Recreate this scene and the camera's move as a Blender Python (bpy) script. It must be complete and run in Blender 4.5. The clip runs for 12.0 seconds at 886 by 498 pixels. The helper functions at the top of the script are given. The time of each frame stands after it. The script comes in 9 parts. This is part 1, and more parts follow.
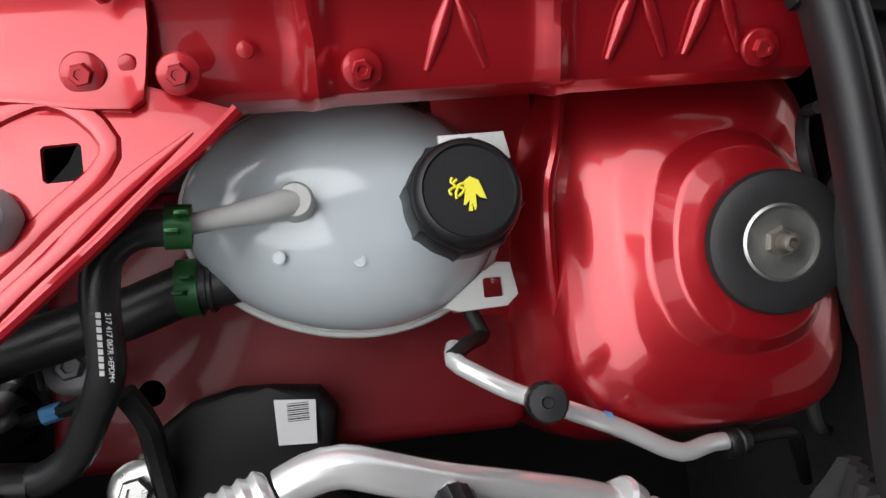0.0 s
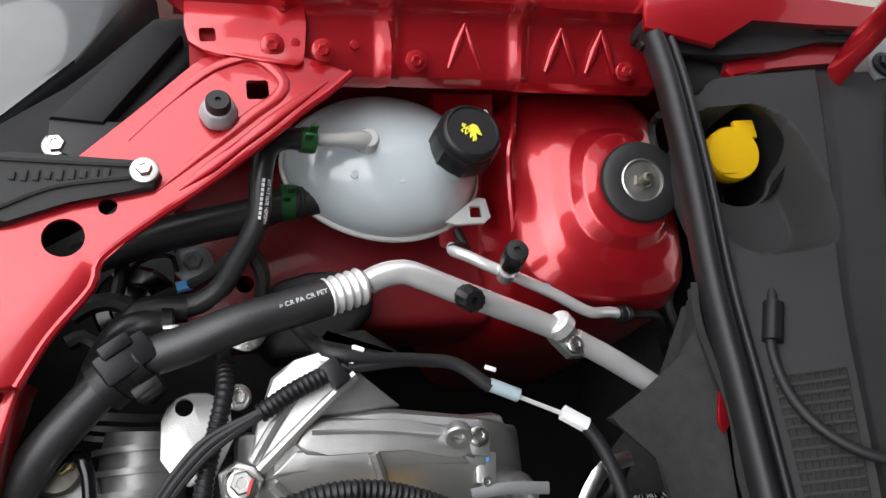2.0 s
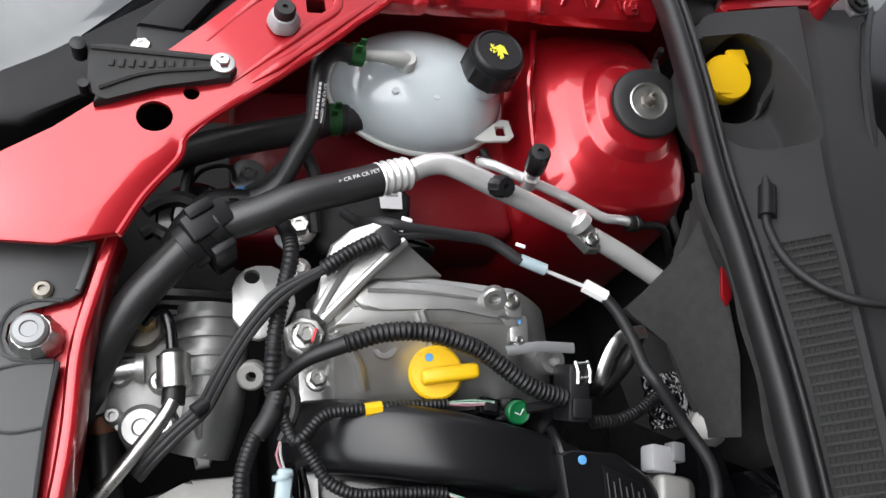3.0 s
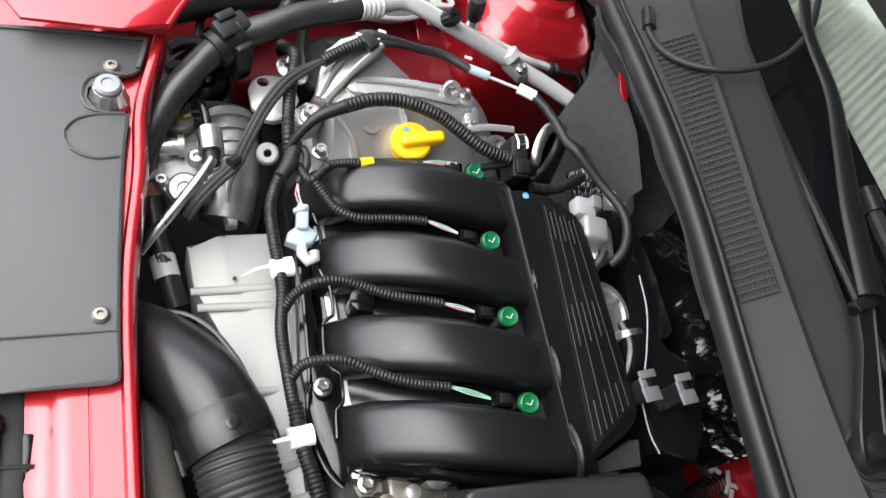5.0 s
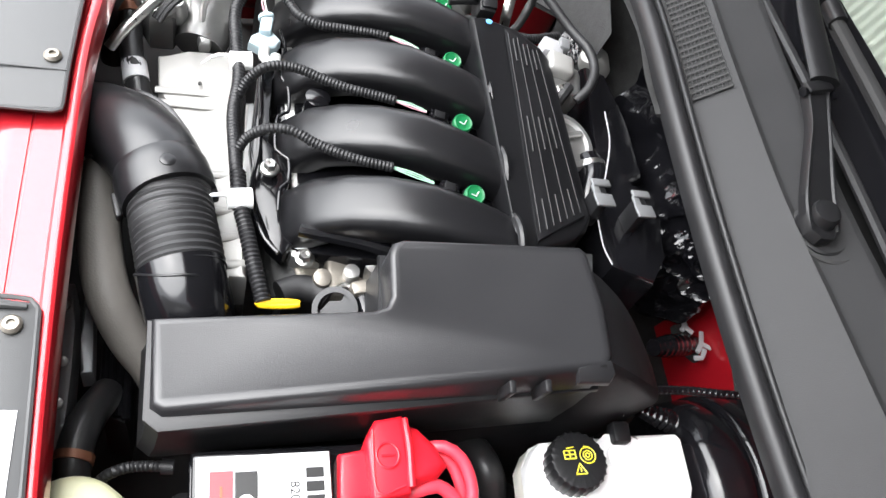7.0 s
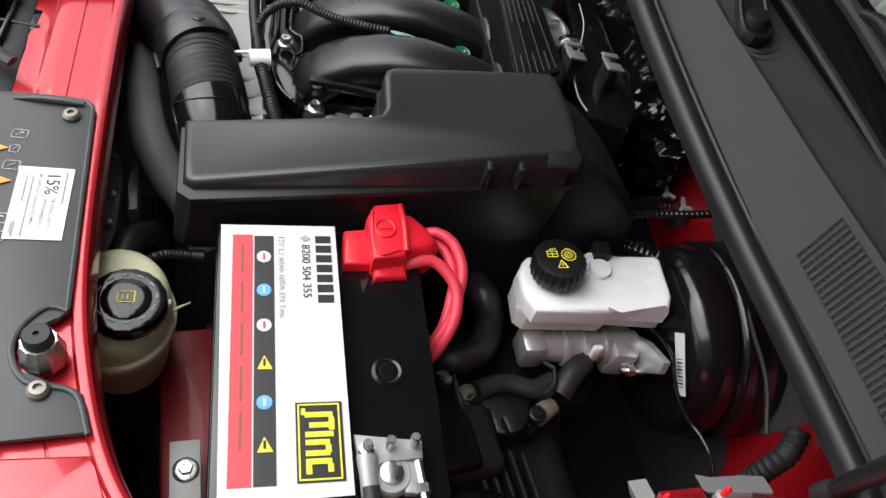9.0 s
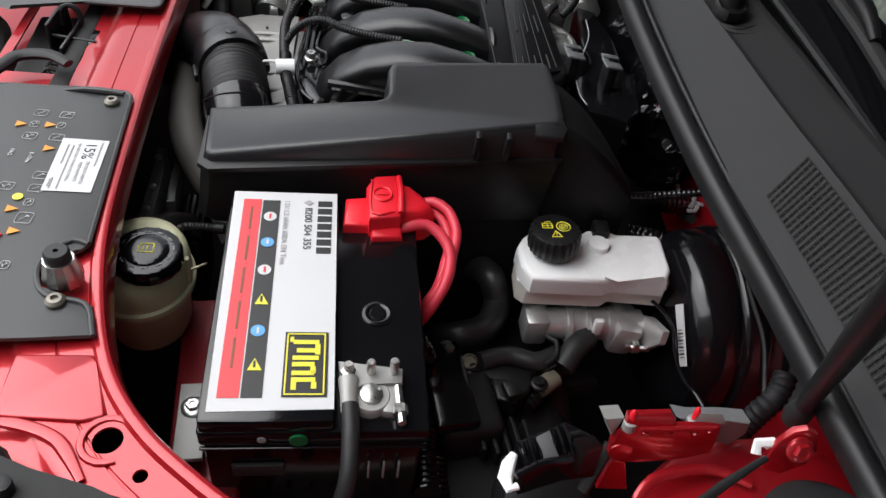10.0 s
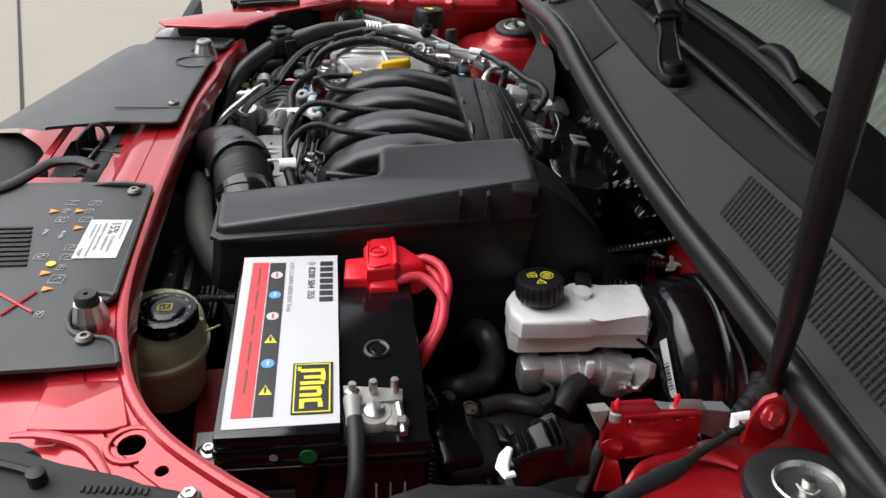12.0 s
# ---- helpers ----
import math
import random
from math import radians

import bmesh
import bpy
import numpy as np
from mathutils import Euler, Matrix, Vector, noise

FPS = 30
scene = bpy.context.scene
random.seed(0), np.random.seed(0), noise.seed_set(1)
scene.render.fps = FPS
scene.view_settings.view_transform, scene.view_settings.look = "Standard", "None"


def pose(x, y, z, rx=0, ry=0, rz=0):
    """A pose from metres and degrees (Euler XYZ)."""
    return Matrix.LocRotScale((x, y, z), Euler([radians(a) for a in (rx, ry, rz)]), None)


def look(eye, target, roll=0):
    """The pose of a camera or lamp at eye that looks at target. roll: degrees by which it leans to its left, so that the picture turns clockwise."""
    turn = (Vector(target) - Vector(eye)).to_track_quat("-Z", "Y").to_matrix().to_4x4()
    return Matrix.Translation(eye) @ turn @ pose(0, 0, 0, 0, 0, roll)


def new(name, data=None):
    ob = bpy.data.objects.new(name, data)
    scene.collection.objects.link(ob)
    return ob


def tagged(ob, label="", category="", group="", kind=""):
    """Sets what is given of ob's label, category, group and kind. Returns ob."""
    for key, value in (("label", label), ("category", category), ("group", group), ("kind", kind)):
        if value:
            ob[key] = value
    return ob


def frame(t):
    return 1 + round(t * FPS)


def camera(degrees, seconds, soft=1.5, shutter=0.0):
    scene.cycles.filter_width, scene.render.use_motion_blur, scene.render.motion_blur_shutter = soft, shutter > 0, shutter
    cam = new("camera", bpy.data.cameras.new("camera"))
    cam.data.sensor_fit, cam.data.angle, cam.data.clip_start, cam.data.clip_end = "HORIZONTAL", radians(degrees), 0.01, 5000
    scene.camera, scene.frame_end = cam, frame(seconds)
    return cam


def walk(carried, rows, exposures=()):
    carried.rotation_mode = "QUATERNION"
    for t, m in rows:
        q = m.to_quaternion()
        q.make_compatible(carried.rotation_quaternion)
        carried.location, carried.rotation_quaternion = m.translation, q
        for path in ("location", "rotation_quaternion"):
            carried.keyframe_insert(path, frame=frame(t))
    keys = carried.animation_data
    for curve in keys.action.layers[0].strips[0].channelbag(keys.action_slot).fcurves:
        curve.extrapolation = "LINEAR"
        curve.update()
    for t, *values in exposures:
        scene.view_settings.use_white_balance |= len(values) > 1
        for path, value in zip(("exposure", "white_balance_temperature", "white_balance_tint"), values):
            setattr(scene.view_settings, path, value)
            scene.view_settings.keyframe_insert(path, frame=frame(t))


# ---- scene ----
cam = camera(58.8, 12.0)
PATH = [
    (0, (-0.021, 0.4, 1.201), (0.211, 0.605, -0.775), 43.1),
    (0.5, (-0.053, 0.351, 1.258), (0.27, 0.669, -0.69), 40.0),
    (1, (-0.093, 0.29, 1.315), (0.303, 0.725, -0.596), 37.8),
    (1.5, (-0.133, 0.234, 1.362), (0.346, 0.763, -0.506), 37.9),
    (2, (-0.16, 0.174, 1.401), (0.365, 0.791, -0.427), 36.5),
    (2.5, (-0.192, 0.097, 1.416), (0.357, 0.792, -0.377), 34.6),
    (3, (-0.22, 0.033, 1.421), (0.329, 0.75, -0.364), 33.6),
    (3.2, (-0.236, 0.02, 1.429), (0.34, 0.707, -0.359), 36.0),
    (4.8, (-0.325, -0.244, 1.478), (0.383, 0.562, -0.21), 34.0),
    (5, (-0.327, -0.267, 1.473), (0.401, 0.537, -0.207), 34.5),
    (5.5, (-0.287, -0.32, 1.46), (0.394, 0.513, -0.226), 32.4),
    (6, (-0.268, -0.364, 1.433), (0.393, 0.499, -0.246), 32.5),
    (6.5, (-0.251, -0.436, 1.402), (0.366, 0.501, -0.253), 29.7),
    (7, (-0.236, -0.52, 1.372), (0.36, 0.494, -0.246), 27.0),
    (7.2, (-0.229, -0.545, 1.367), (0.355, 0.486, -0.244), 26.0),
    (8.8, (-0.224, -0.744, 1.327), (0.288, 0.428, -0.211), 19.0),
    (9, (-0.213, -0.78, 1.319), (0.272, 0.437, -0.193), 17.5),
    (9.5, (-0.174, -0.857, 1.298), (0.196, 0.471, -0.151), 13.1),
    (10, (-0.138, -0.913, 1.283), (0.126, 0.518, -0.089), 8.5),
    (10.5, (-0.122, -0.961, 1.263), (0.115, 0.564, -0.009), 5.0),
    (11, (-0.118, -0.996, 1.247), (0.102, 0.599, 0.06), 2.9),
    (11.5, (-0.122, -1.019, 1.24), (0.1, 0.631, 0.13), 2.4),
    (12, (-0.129, -1.037, 1.237), (0.111, 0.653, 0.195), 2.9),
]
walk(cam, [(t, look(eye, target, roll)) for t, eye, target, roll in PATH], [(0, 0.4), (0.5, 0.45), (1.5, 0.6), (2.5, 0.68), (3.0, 0.85), (5.0, 1.5), (5.5, 1.65), (6.0, 1.9), (6.5, 2.15), (7.0, 2.3), (9.0, 0.95), (9.5, 0.72), (10.0, 0.62), (11.0, 0.62), (12.0, 0.7)])

# ---- sky and sun ----
sky_world = bpy.data.worlds.new("sky_world")
scene.world = sky_world
sky_world.use_nodes = True
_nt = sky_world.node_tree
_bg = _nt.nodes["Background"]
_sky = _nt.nodes.new("ShaderNodeTexSky")
_sky.sky_type = "NISHITA"
_sky.sun_disc = False
_sky.sun_elevation, _sky.sun_rotation = radians(60), radians(289)
_sky.air_density, _sky.dust_density, _sky.ozone_density = 1.0, 1.5, 1.0
_hs = _nt.nodes.new("ShaderNodeHueSaturation")
_hs.inputs["Saturation"].default_value = 0.18
_nt.links.new(_sky.outputs[0], _hs.inputs["Color"])
_nt.links.new(_hs.outputs[0], _bg.inputs["Color"])
_bg.inputs["Strength"].default_value = 0.15

sun = new("sun", bpy.data.lights.new("sun", "SUN"))
sun.data.energy, sun.data.angle, sun.data.color = 2.2, radians(75), (0.98, 0.985, 1.0)
sun.matrix_world = look((-1.05, 0.38, 1.9), (0, 0, 0))


# ---- materials ----
def mk(name, col, rough=0.5, metal=0.0, coat=0.0, var=0.12, scale=40.0, bump=0.05, bscale=500.0, rvar=0.1, sub=0.0, trans=0.0, spec=0.5, flake=0.0):
    m = bpy.data.materials.new(name)
    m.use_nodes = True
    nt = m.node_tree
    b = nt.nodes["Principled BSDF"]
    co = nt.nodes.new("ShaderNodeTexCoord")
    n1 = nt.nodes.new("ShaderNodeTexNoise")
    n1.inputs["Scale"].default_value, n1.inputs["Detail"].default_value = scale, 6
    nt.links.new(co.outputs["Object"], n1.inputs["Vector"])
    n2 = nt.nodes.new("ShaderNodeTexNoise")
    n2.inputs["Scale"].default_value, n2.inputs["Detail"].default_value = bscale, 3
    nt.links.new(co.outputs["Object"], n2.inputs["Vector"])
    mix = nt.nodes.new("ShaderNodeMix")
    mix.data_type = "RGBA"
    mix.inputs["A"].default_value = (*[c * (1 - var) for c in col], 1)
    mix.inputs["B"].default_value = (*[min(1, c * (1 + var)) for c in col], 1)
    nt.links.new(n1.outputs["Fac"], mix.inputs["Factor"])
    nt.links.new(mix.outputs["Result"], b.inputs["Base Color"])
    rr = nt.nodes.new("ShaderNodeMapRange")
    rr.inputs["To Min"].default_value, rr.inputs["To Max"].default_value = max(0.02, rough - rvar), min(1, rough + rvar)
    nt.links.new(n1.outputs["Fac"], rr.inputs["Value"])
    nt.links.new(rr.outputs[0], b.inputs["Roughness"])
    b.inputs["Metallic"].default_value = metal
    b.inputs["Coat Weight"].default_value = coat
    b.inputs["Coat Roughness"].default_value = 0.06
    b.inputs["Specular IOR Level"].default_value = spec
    b.inputs["Subsurface Weight"].default_value = sub
    b.inputs["Subsurface Radius"].default_value = (0.02, 0.02, 0.02)
    b.inputs["Transmission Weight"].default_value = trans
    bp = nt.nodes.new("ShaderNodeBump")
    bp.inputs["Strength"].default_value, bp.inputs["Distance"].default_value = bump, 0.001
    nt.links.new(n2.outputs["Fac"], bp.inputs["Height"])
    nt.links.new(bp.outputs[0], b.inputs["Normal"])
    return m


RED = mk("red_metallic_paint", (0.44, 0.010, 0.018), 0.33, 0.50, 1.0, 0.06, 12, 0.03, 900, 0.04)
# darker copy of the body red, with the bay's shade in its colour
RED_SHADED = mk("red_paint_shaded", (0.17, 0.005, 0.010), 0.45, 0.25, 0.15, 0.15, 15, 0.06, 500, 0.08)
BLACK = mk("black_plastic", (0.012, 0.012, 0.013), 0.40, 0, 0, 0.2, 30, 0.12, 900, spec=0.34)
BLACK_GLOSS = mk("black_gloss_plastic", (0.005, 0.005, 0.006), 0.14, 0, 0.0, 0.2, 30, 0.02, 500, 0.05)
BLACK_SATIN = mk("black_satin_manifold", (0.008, 0.008, 0.009), 0.30, 0, 0, 0.2, 22, 0.06, 1400, 0.06)
BLACK_DULL = mk("dull_black_plenum", (0.008, 0.008, 0.009), 0.36, 0, 0, 0.2, 22, 0.10, 1400, 0.06, spec=0.34)
# near-black: deep shade put into the colour; the floor joint uses it too
DARK = mk("near_black_shade_and_joints", (0.004, 0.004, 0.004), 0.7, 0, 0, 0.4, 25, 0.3, 120)
GREY = mk("grey_grained_plastic", (0.041, 0.041, 0.041), 0.62, 0, 0, 0.16, 18, 0.3, 1600, spec=0.16)
COWL = mk("grained_cowl_plastic", (0.037, 0.037, 0.038), 0.55, 0, 0, 0.16, 18, 0.3, 1600, spec=0.18)
COVER = mk("grey_cover_sheet", (0.050, 0.051, 0.052), 0.44, 0, 0, 0.18, 11, 0.12, 1200, 0.10, spec=0.42)
RUBBER = mk("black_rubber", (0.014, 0.014, 0.015), 0.55, 0, 0, 0.3, 60, 0.15, 700)
HOSE = mk("black_hose_rubber", (0.023, 0.023, 0.024), 0.35, 0, 0, 0.3, 50, 0.2, 600)
MATT_BLACK = mk("matt_black_plastic", (0.007, 0.007, 0.008), 0.6, 0, 0, 0.2, 30, 0.1, 600, spec=0.3)
LID = mk("satin_black_lid", (0.017, 0.017, 0.0185), 0.31, 0, 0, 0.15, 14, 0.15, 1200, 0.05, spec=0.55)
GREYHOSE = mk("weathered_hose_rubber", (0.115, 0.107, 0.096), 0.6, 0, 0, 0.3, 30, 0.2, 500)
FELT = mk("black_felt_insulation", (0.040, 0.040, 0.040), 0.95, 0, 0, 0.35, 90, 0.6, 500, 0.04, spec=0.2)
FOIL = mk("black_film_insulation", (0.004, 0.004, 0.005), 0.14, 0.0, 0.2, 0.3, 40, 0.04, 120, 0.05, spec=0.5)
SEALRUB = mk("black_seal_rubber", (0.013, 0.013, 0.014), 0.42, 0, 0, 0.3, 40, 0.10, 700, 0.06, spec=0.42)
REDCABLE = mk("red_cable_sleeve", (0.72, 0.045, 0.075), 0.42, 0, 0, 0.08, 60, 0.08, 600)
GREYCAST = mk("grey_coated_steel", (0.25, 0.255, 0.26), 0.42, 0.4, 0, 0.12, 60, 0.1, 500)
TAN = mk("tan_plastic", (0.15, 0.135, 0.10), 0.5)
ALU = mk("cast_aluminium", (0.47, 0.47, 0.46), 0.36, 0.78, 0, 0.18, 40, 0.22, 900)
ALU_PIPE = mk("drawn_aluminium", (0.93, 0.93, 0.92), 0.21, 0.58, 0.3, 0.08, 50, 0.10, 600, 0.08)
ALU_DULL = mk("dull_aluminium_shield", (0.34, 0.335, 0.32), 0.5, 0.35, 0, 0.08, 30, 0.12, 500)
DARK_ALU = mk("oxidised_aluminium", (0.24, 0.22, 0.19), 0.45, 0.8, 0, 0.2, 60, 0.2, 500)
PUMP_ALU = mk("machined_grey_aluminium", (0.26, 0.26, 0.255), 0.40, 0.7, 0, 0.2, 50, 0.2, 700)
BRASS = mk("brass", (0.62, 0.46, 0.20), 0.3, 1.0, 0, 0.1, 80, 0.05, 500)
CYL_ALU = mk("bright_cast_aluminium", (0.60, 0.60, 0.59), 0.38, 0.68, 0, 0.15, 40, 0.22, 900)
STEEL = mk("zinc_steel", (0.62, 0.62, 0.60), 0.3, 1.0, 0, 0.15, 120, 0.08, 500)
CUP = mk("dull_zinc_cup", (0.42, 0.42, 0.40), 0.36, 0.9, 0, 0.25, 90, 0.12, 500)
DARK_METAL = mk("dark_metal", (0.035, 0.035, 0.035), 0.42, 0.8, 0, 0.3, 60, 0.25, 500)
TANK = mk("translucent_white_plastic", (0.70, 0.775, 0.80), 0.11, 0, 0.8, 0.08, 18, 0.02, 300, 0.04, sub=0.2, trans=0.30)
TANK_CLEAR = mk("pale_moulded_plastic", (0.55, 0.56, 0.54), 0.3, 0, 0, 0.05, 50, 0.03, 300, sub=0.2)
WHITE = mk("white_paper", (0.62, 0.62, 0.63), 0.4, 0, 0, 0.03, 20, 0.02, 300)
WHITE_PLASTIC = mk("white_milky_plastic", (0.94, 0.945, 0.945), 0.28, 0, 0, 0.03, 20, 0.03, 300, sub=0.25)
CREAM = mk("amber_cream_plastic", (0.62, 0.61, 0.40), 0.36, 0, 0, 0.1, 25, 0.05, 300, sub=0.2)
YELLOW = mk("yellow_plastic", (0.86, 0.52, 0.01), 0.36, 0, 0, 0.06, 40, 0.06, 500)
YELLOW_INK = mk("yellow_ink", (0.80, 0.72, 0.05), 0.4)
GREEN = mk("green_plastic", (0.006, 0.14, 0.045), 0.35, 0, 0, 0.1, 60)
GREEN_CLAMP = mk("green_clamp_steel", (0.03, 0.13, 0.04), 0.35, 0.4, 0, 0.2, 80)
REDPLAST = mk("red_plastic", (0.78, 0.015, 0.03), 0.36, 0, 0, 0.06, 40, 0.05, 500)
REDINK = mk("red_ink", (0.70, 0.05, 0.06), 0.4)
INK = mk("black_ink", (0.015, 0.015, 0.015), 0.4)
BLUEINK = mk("blue_ink", (0.12, 0.38, 0.75), 0.4)
GREYINK = mk("grey_ink", (0.35, 0.35, 0.36), 0.5)
ORANGEINK = mk("orange_ink", (0.85, 0.30, 0.02), 0.45)
PALEINK = mk("pale_ink", (0.62, 0.62, 0.62), 0.5)
LENS = mk("smoked_clear_lens", (0.11, 0.115, 0.12), 0.08, 0, 0.6, 0.35, 14, 0.02, 200, 0.05)
BLUECONN = mk("pale_blue_plastic", (0.40, 0.50, 0.54), 0.35, 0, 0, 0.05, 60, sub=0.2)
RUST = mk("brown_clamp", (0.22, 0.09, 0.05), 0.5, 0.3)
CONCRETE = mk("beige_concrete", (0.30, 0.268, 0.223), 0.85, 0, 0, 0.12, 1.5, 0.4, 60, 0.05)
LIGHT_BLOCK = mk("grey_light_block", (0.16, 0.16, 0.155), 0.9, 0, 0, 0.2, 2.0, 0.4, 40, 0.04)
PINKWIRE = mk("pink_wire", (0.5, 0.22, 0.27), 0.4)
MINTWIRE = mk("mint_wire", (0.30, 0.52, 0.38), 0.4)


# ---- shape tools ----
def part(name, bm, material, parent=None, label="", smooth=38):
    me = bpy.data.meshes.new(name)
    bmesh.ops.recalc_face_normals(bm, faces=bm.faces)
    for f in bm.faces:
        f.smooth = True
    bm.to_mesh(me)
    bm.free()
    me.set_sharp_from_angle(angle=radians(smooth))
    me.materials.append(material)
    ob = new(name, me)
    if parent:
        ob.parent = parent
    if label:
        ob["label"] = label
    return ob


def thing(name, label, category, group="", kind=""):
    return tagged(new(name), label, category, group, kind)


def V(p):
    return Vector(p)


def spline(pts, step=0.006):
    P = [V(p) for p in pts]
    if len(P) == 2:
        n = max(2, int((P[1] - P[0]).length / step))
        return [P[0].lerp(P[1], i / n) for i in range(n + 1)]
    P = [P[0] * 2 - P[1]] + P + [P[-1] * 2 - P[-2]]
    out = []
    for i in range(1, len(P) - 2):
        a, b, c, d = P[i - 1:i + 3]
        n = max(1, int((c - b).length / step))
        for k in range(n):
            t = k / n
            out.append(0.5 * ((2 * b) + (c - a) * t + (2 * a - 5 * b + 4 * c - d) * t * t + (3 * b - a - 3 * c + d) * t ** 3))
    out.append(P[-2])
    return out


def tube_into(bm, pts, r, n=12, step=0.006, rib=0.0, pitch=0.005, caps=True, flat=1.0):
    S = spline(pts, min(step, pitch / 4) if rib else step)
    N = len(S)
    tang = [(S[min(i + 1, N - 1)] - S[max(i - 1, 0)]).normalized() for i in range(N)]
    up = Vector((0, 0, 1)) if abs(tang[0].z) < 0.9 else Vector((1, 0, 0))
    u = (up - tang[0] * up.dot(tang[0])).normalized()
    rings, dist = [], 0.0
    for i in range(N):
        if i:
            dist += (S[i] - S[i - 1]).length
            u = (u - tang[i] * u.dot(tang[i])).normalized()
        v = tang[i].cross(u)
        k = i / (N - 1)
        if isinstance(r, (list, tuple)):
            q = k * (len(r) - 1)
            j = min(int(q), len(r) - 2)
            rad = r[j] + (r[j + 1] - r[j]) * (q - j)
        else:
            rad = r
        if rib:
            rad *= 1 + rib * max(-0.6, math.sin(2 * math.pi * dist / pitch))
        rings.append([bm.verts.new(S[i] + (u * math.cos(a) * flat + v * math.sin(a)) * rad) for a in [2 * math.pi * q / n for q in range(n)]])
    for A, B in zip(rings, rings[1:]):
        for q in range(n):
            bm.faces.new((A[q], A[(q + 1) % n], B[(q + 1) % n], B[q]))
    if caps:
        bm.faces.new(rings[0])
        bm.faces.new(rings[-1])
    return bm


def tube(pts, r, **k):
    return tube_into(bmesh.new(), pts, r, **k)


def axis_m(p, d, spin=0.0):
    """A frame at p whose z runs along d."""
    q = V(d).normalized().to_track_quat("Z", "Y").to_matrix().to_4x4()
    return Matrix.Translation(p) @ q @ Matrix.Rotation(radians(spin), 4, "Z")


def lathe_into(bm, prof, M=None, n=32, closed=True, lobes=0, depth=0.0, sharp=3.0):
    M = M or Matrix.Identity(4)
    rings = []
    for r, z in prof:
        ring = []
        for q in range(n):
            a = 2 * math.pi * q / n
            rr = r
            if lobes and r > prof[0][0] * 0.5:
                rr = r * (1 + depth * max(0.0, math.cos(a * lobes)) ** sharp)
            ring.append(bm.verts.new(M @ Vector((rr * math.cos(a), rr * math.sin(a), z))))
        rings.append(ring)
    for A, B in zip(rings, rings[1:]):
        for q in range(n):
            bm.faces.new((A[q], A[(q + 1) % n], B[(q + 1) % n], B[q]))
    if closed:
        bm.faces.new(rings[0])
        bm.faces.new(rings[-1])
    return bm


def lathe(prof, M=None, **k):
    return lathe_into(bmesh.new(), prof, M, **k)


def box_into(bm, c, s, rot=(0, 0, 0), bevel=0.0, seg=2):
    M = pose(*c, *rot) @ Matrix.Diagonal((*s, 1))
    g = bmesh.ops.create_cube(bm, size=1.0, matrix=M)
    if bevel:
        es = list({e for v in g["verts"] for e in v.link_edges})
        bmesh.ops.bevel(bm, geom=es, offset=min(bevel, min(s) * 0.45), segments=seg, affect="EDGES", profile=0.5)
    return bm


def box(c, s, rot=(0, 0, 0), bevel=0.002, seg=2):
    return box_into(bmesh.new(), c, s, rot, bevel, seg)


def slab_into(bm, poly, thick, bevel=0.0, seg=2, down=(0, 0, -1)):
    """A plate: the outline poly on top, thick downwards."""
    d = V(down).normalized() * thick
    top = [bm.verts.new(p) for p in poly]
    bot = [bm.verts.new(V(p) + d) for p in poly]
    n = len(poly)
    ft = bm.faces.new(top)
    bm.faces.new(bot[::-1])
    for i in range(n):
        bm.faces.new((top[i], bot[i], bot[(i + 1) % n], top[(i + 1) % n]))
    if bevel:
        bmesh.ops.bevel(bm, geom=list(ft.edges), offset=bevel, segments=seg, affect="EDGES", profile=0.5)
    return bm


def slab(poly, thick, bevel=0.0, seg=2, down=(0, 0, -1)):
    return slab_into(bmesh.new(), poly, thick, bevel, seg, down)


def loft(rings, caps=True, loop=True):
    bm = bmesh.new()
    R = [[bm.verts.new(p) for p in ring] for ring in rings]
    n = len(R[0])
    for A, B in zip(R, R[1:]):
        for q in range(n if loop else n - 1):
            bm.faces.new((A[q], A[(q + 1) % n], B[(q + 1) % n], B[q]))
    if caps and loop:
        bm.faces.new(R[0])
        bm.faces.new(R[-1])
    return bm


def sheet(f, nu, nv, thick=0.0, down=(0, 0, -1)):
    """A skin f(u, v) over the unit square, with a thickness."""
    bm = bmesh.new()
    d = V(down) * thick
    T = [[bm.verts.new(f(i / nu, j / nv)) for j in range(nv + 1)] for i in range(nu + 1)]
    for i in range(nu):
        for j in range(nv):
            bm.faces.new((T[i][j], T[i + 1][j], T[i + 1][j + 1], T[i][j + 1]))
    if thick:
        B = [[bm.verts.new(v.co + d) for v in row] for row in T]
        for i in range(nu):
            for j in range(nv):
                bm.faces.new((B[i][j], B[i][j + 1], B[i + 1][j + 1], B[i + 1][j]))
        for i in range(nu):
            bm.faces.new((T[i][0], B[i][0], B[i + 1][0], T[i + 1][0]))
            bm.faces.new((T[i][nv], T[i + 1][nv], B[i + 1][nv], B[i][nv]))
        for j in range(nv):
            bm.faces.new((T[0][j], T[0][j + 1], B[0][j + 1], B[0][j]))
            bm.faces.new((T[nu][j], B[nu][j], B[nu][j + 1], T[nu][j + 1]))
    return bm


def bolt_bm(p, d=(0, 0, 1), r=0.006, washer=1.7, h=0.006, spin=10):
    M = axis_m(p, d, spin)
    bm = lathe([(r * washer, -0.001), (r * washer, 0.0012), (r * washer * 0.93, 0.0020), (r * 1.05, 0.0026)], M, n=24)
    lathe_into(bm, [(r, 0.002), (r, h * 0.85), (r * 0.86, h), (r * 0.5, h), (r * 0.45, h * 0.8)], M, n=6)
    return bm


def bolt(p, parent, mat=None, d=(0, 0, 1), r=0.006, washer=1.7, h=0.006, label=""):
    return part("bolt", bolt_bm(p, d, r, washer, h, random.uniform(0, 60)), mat or STEEL, parent, label)


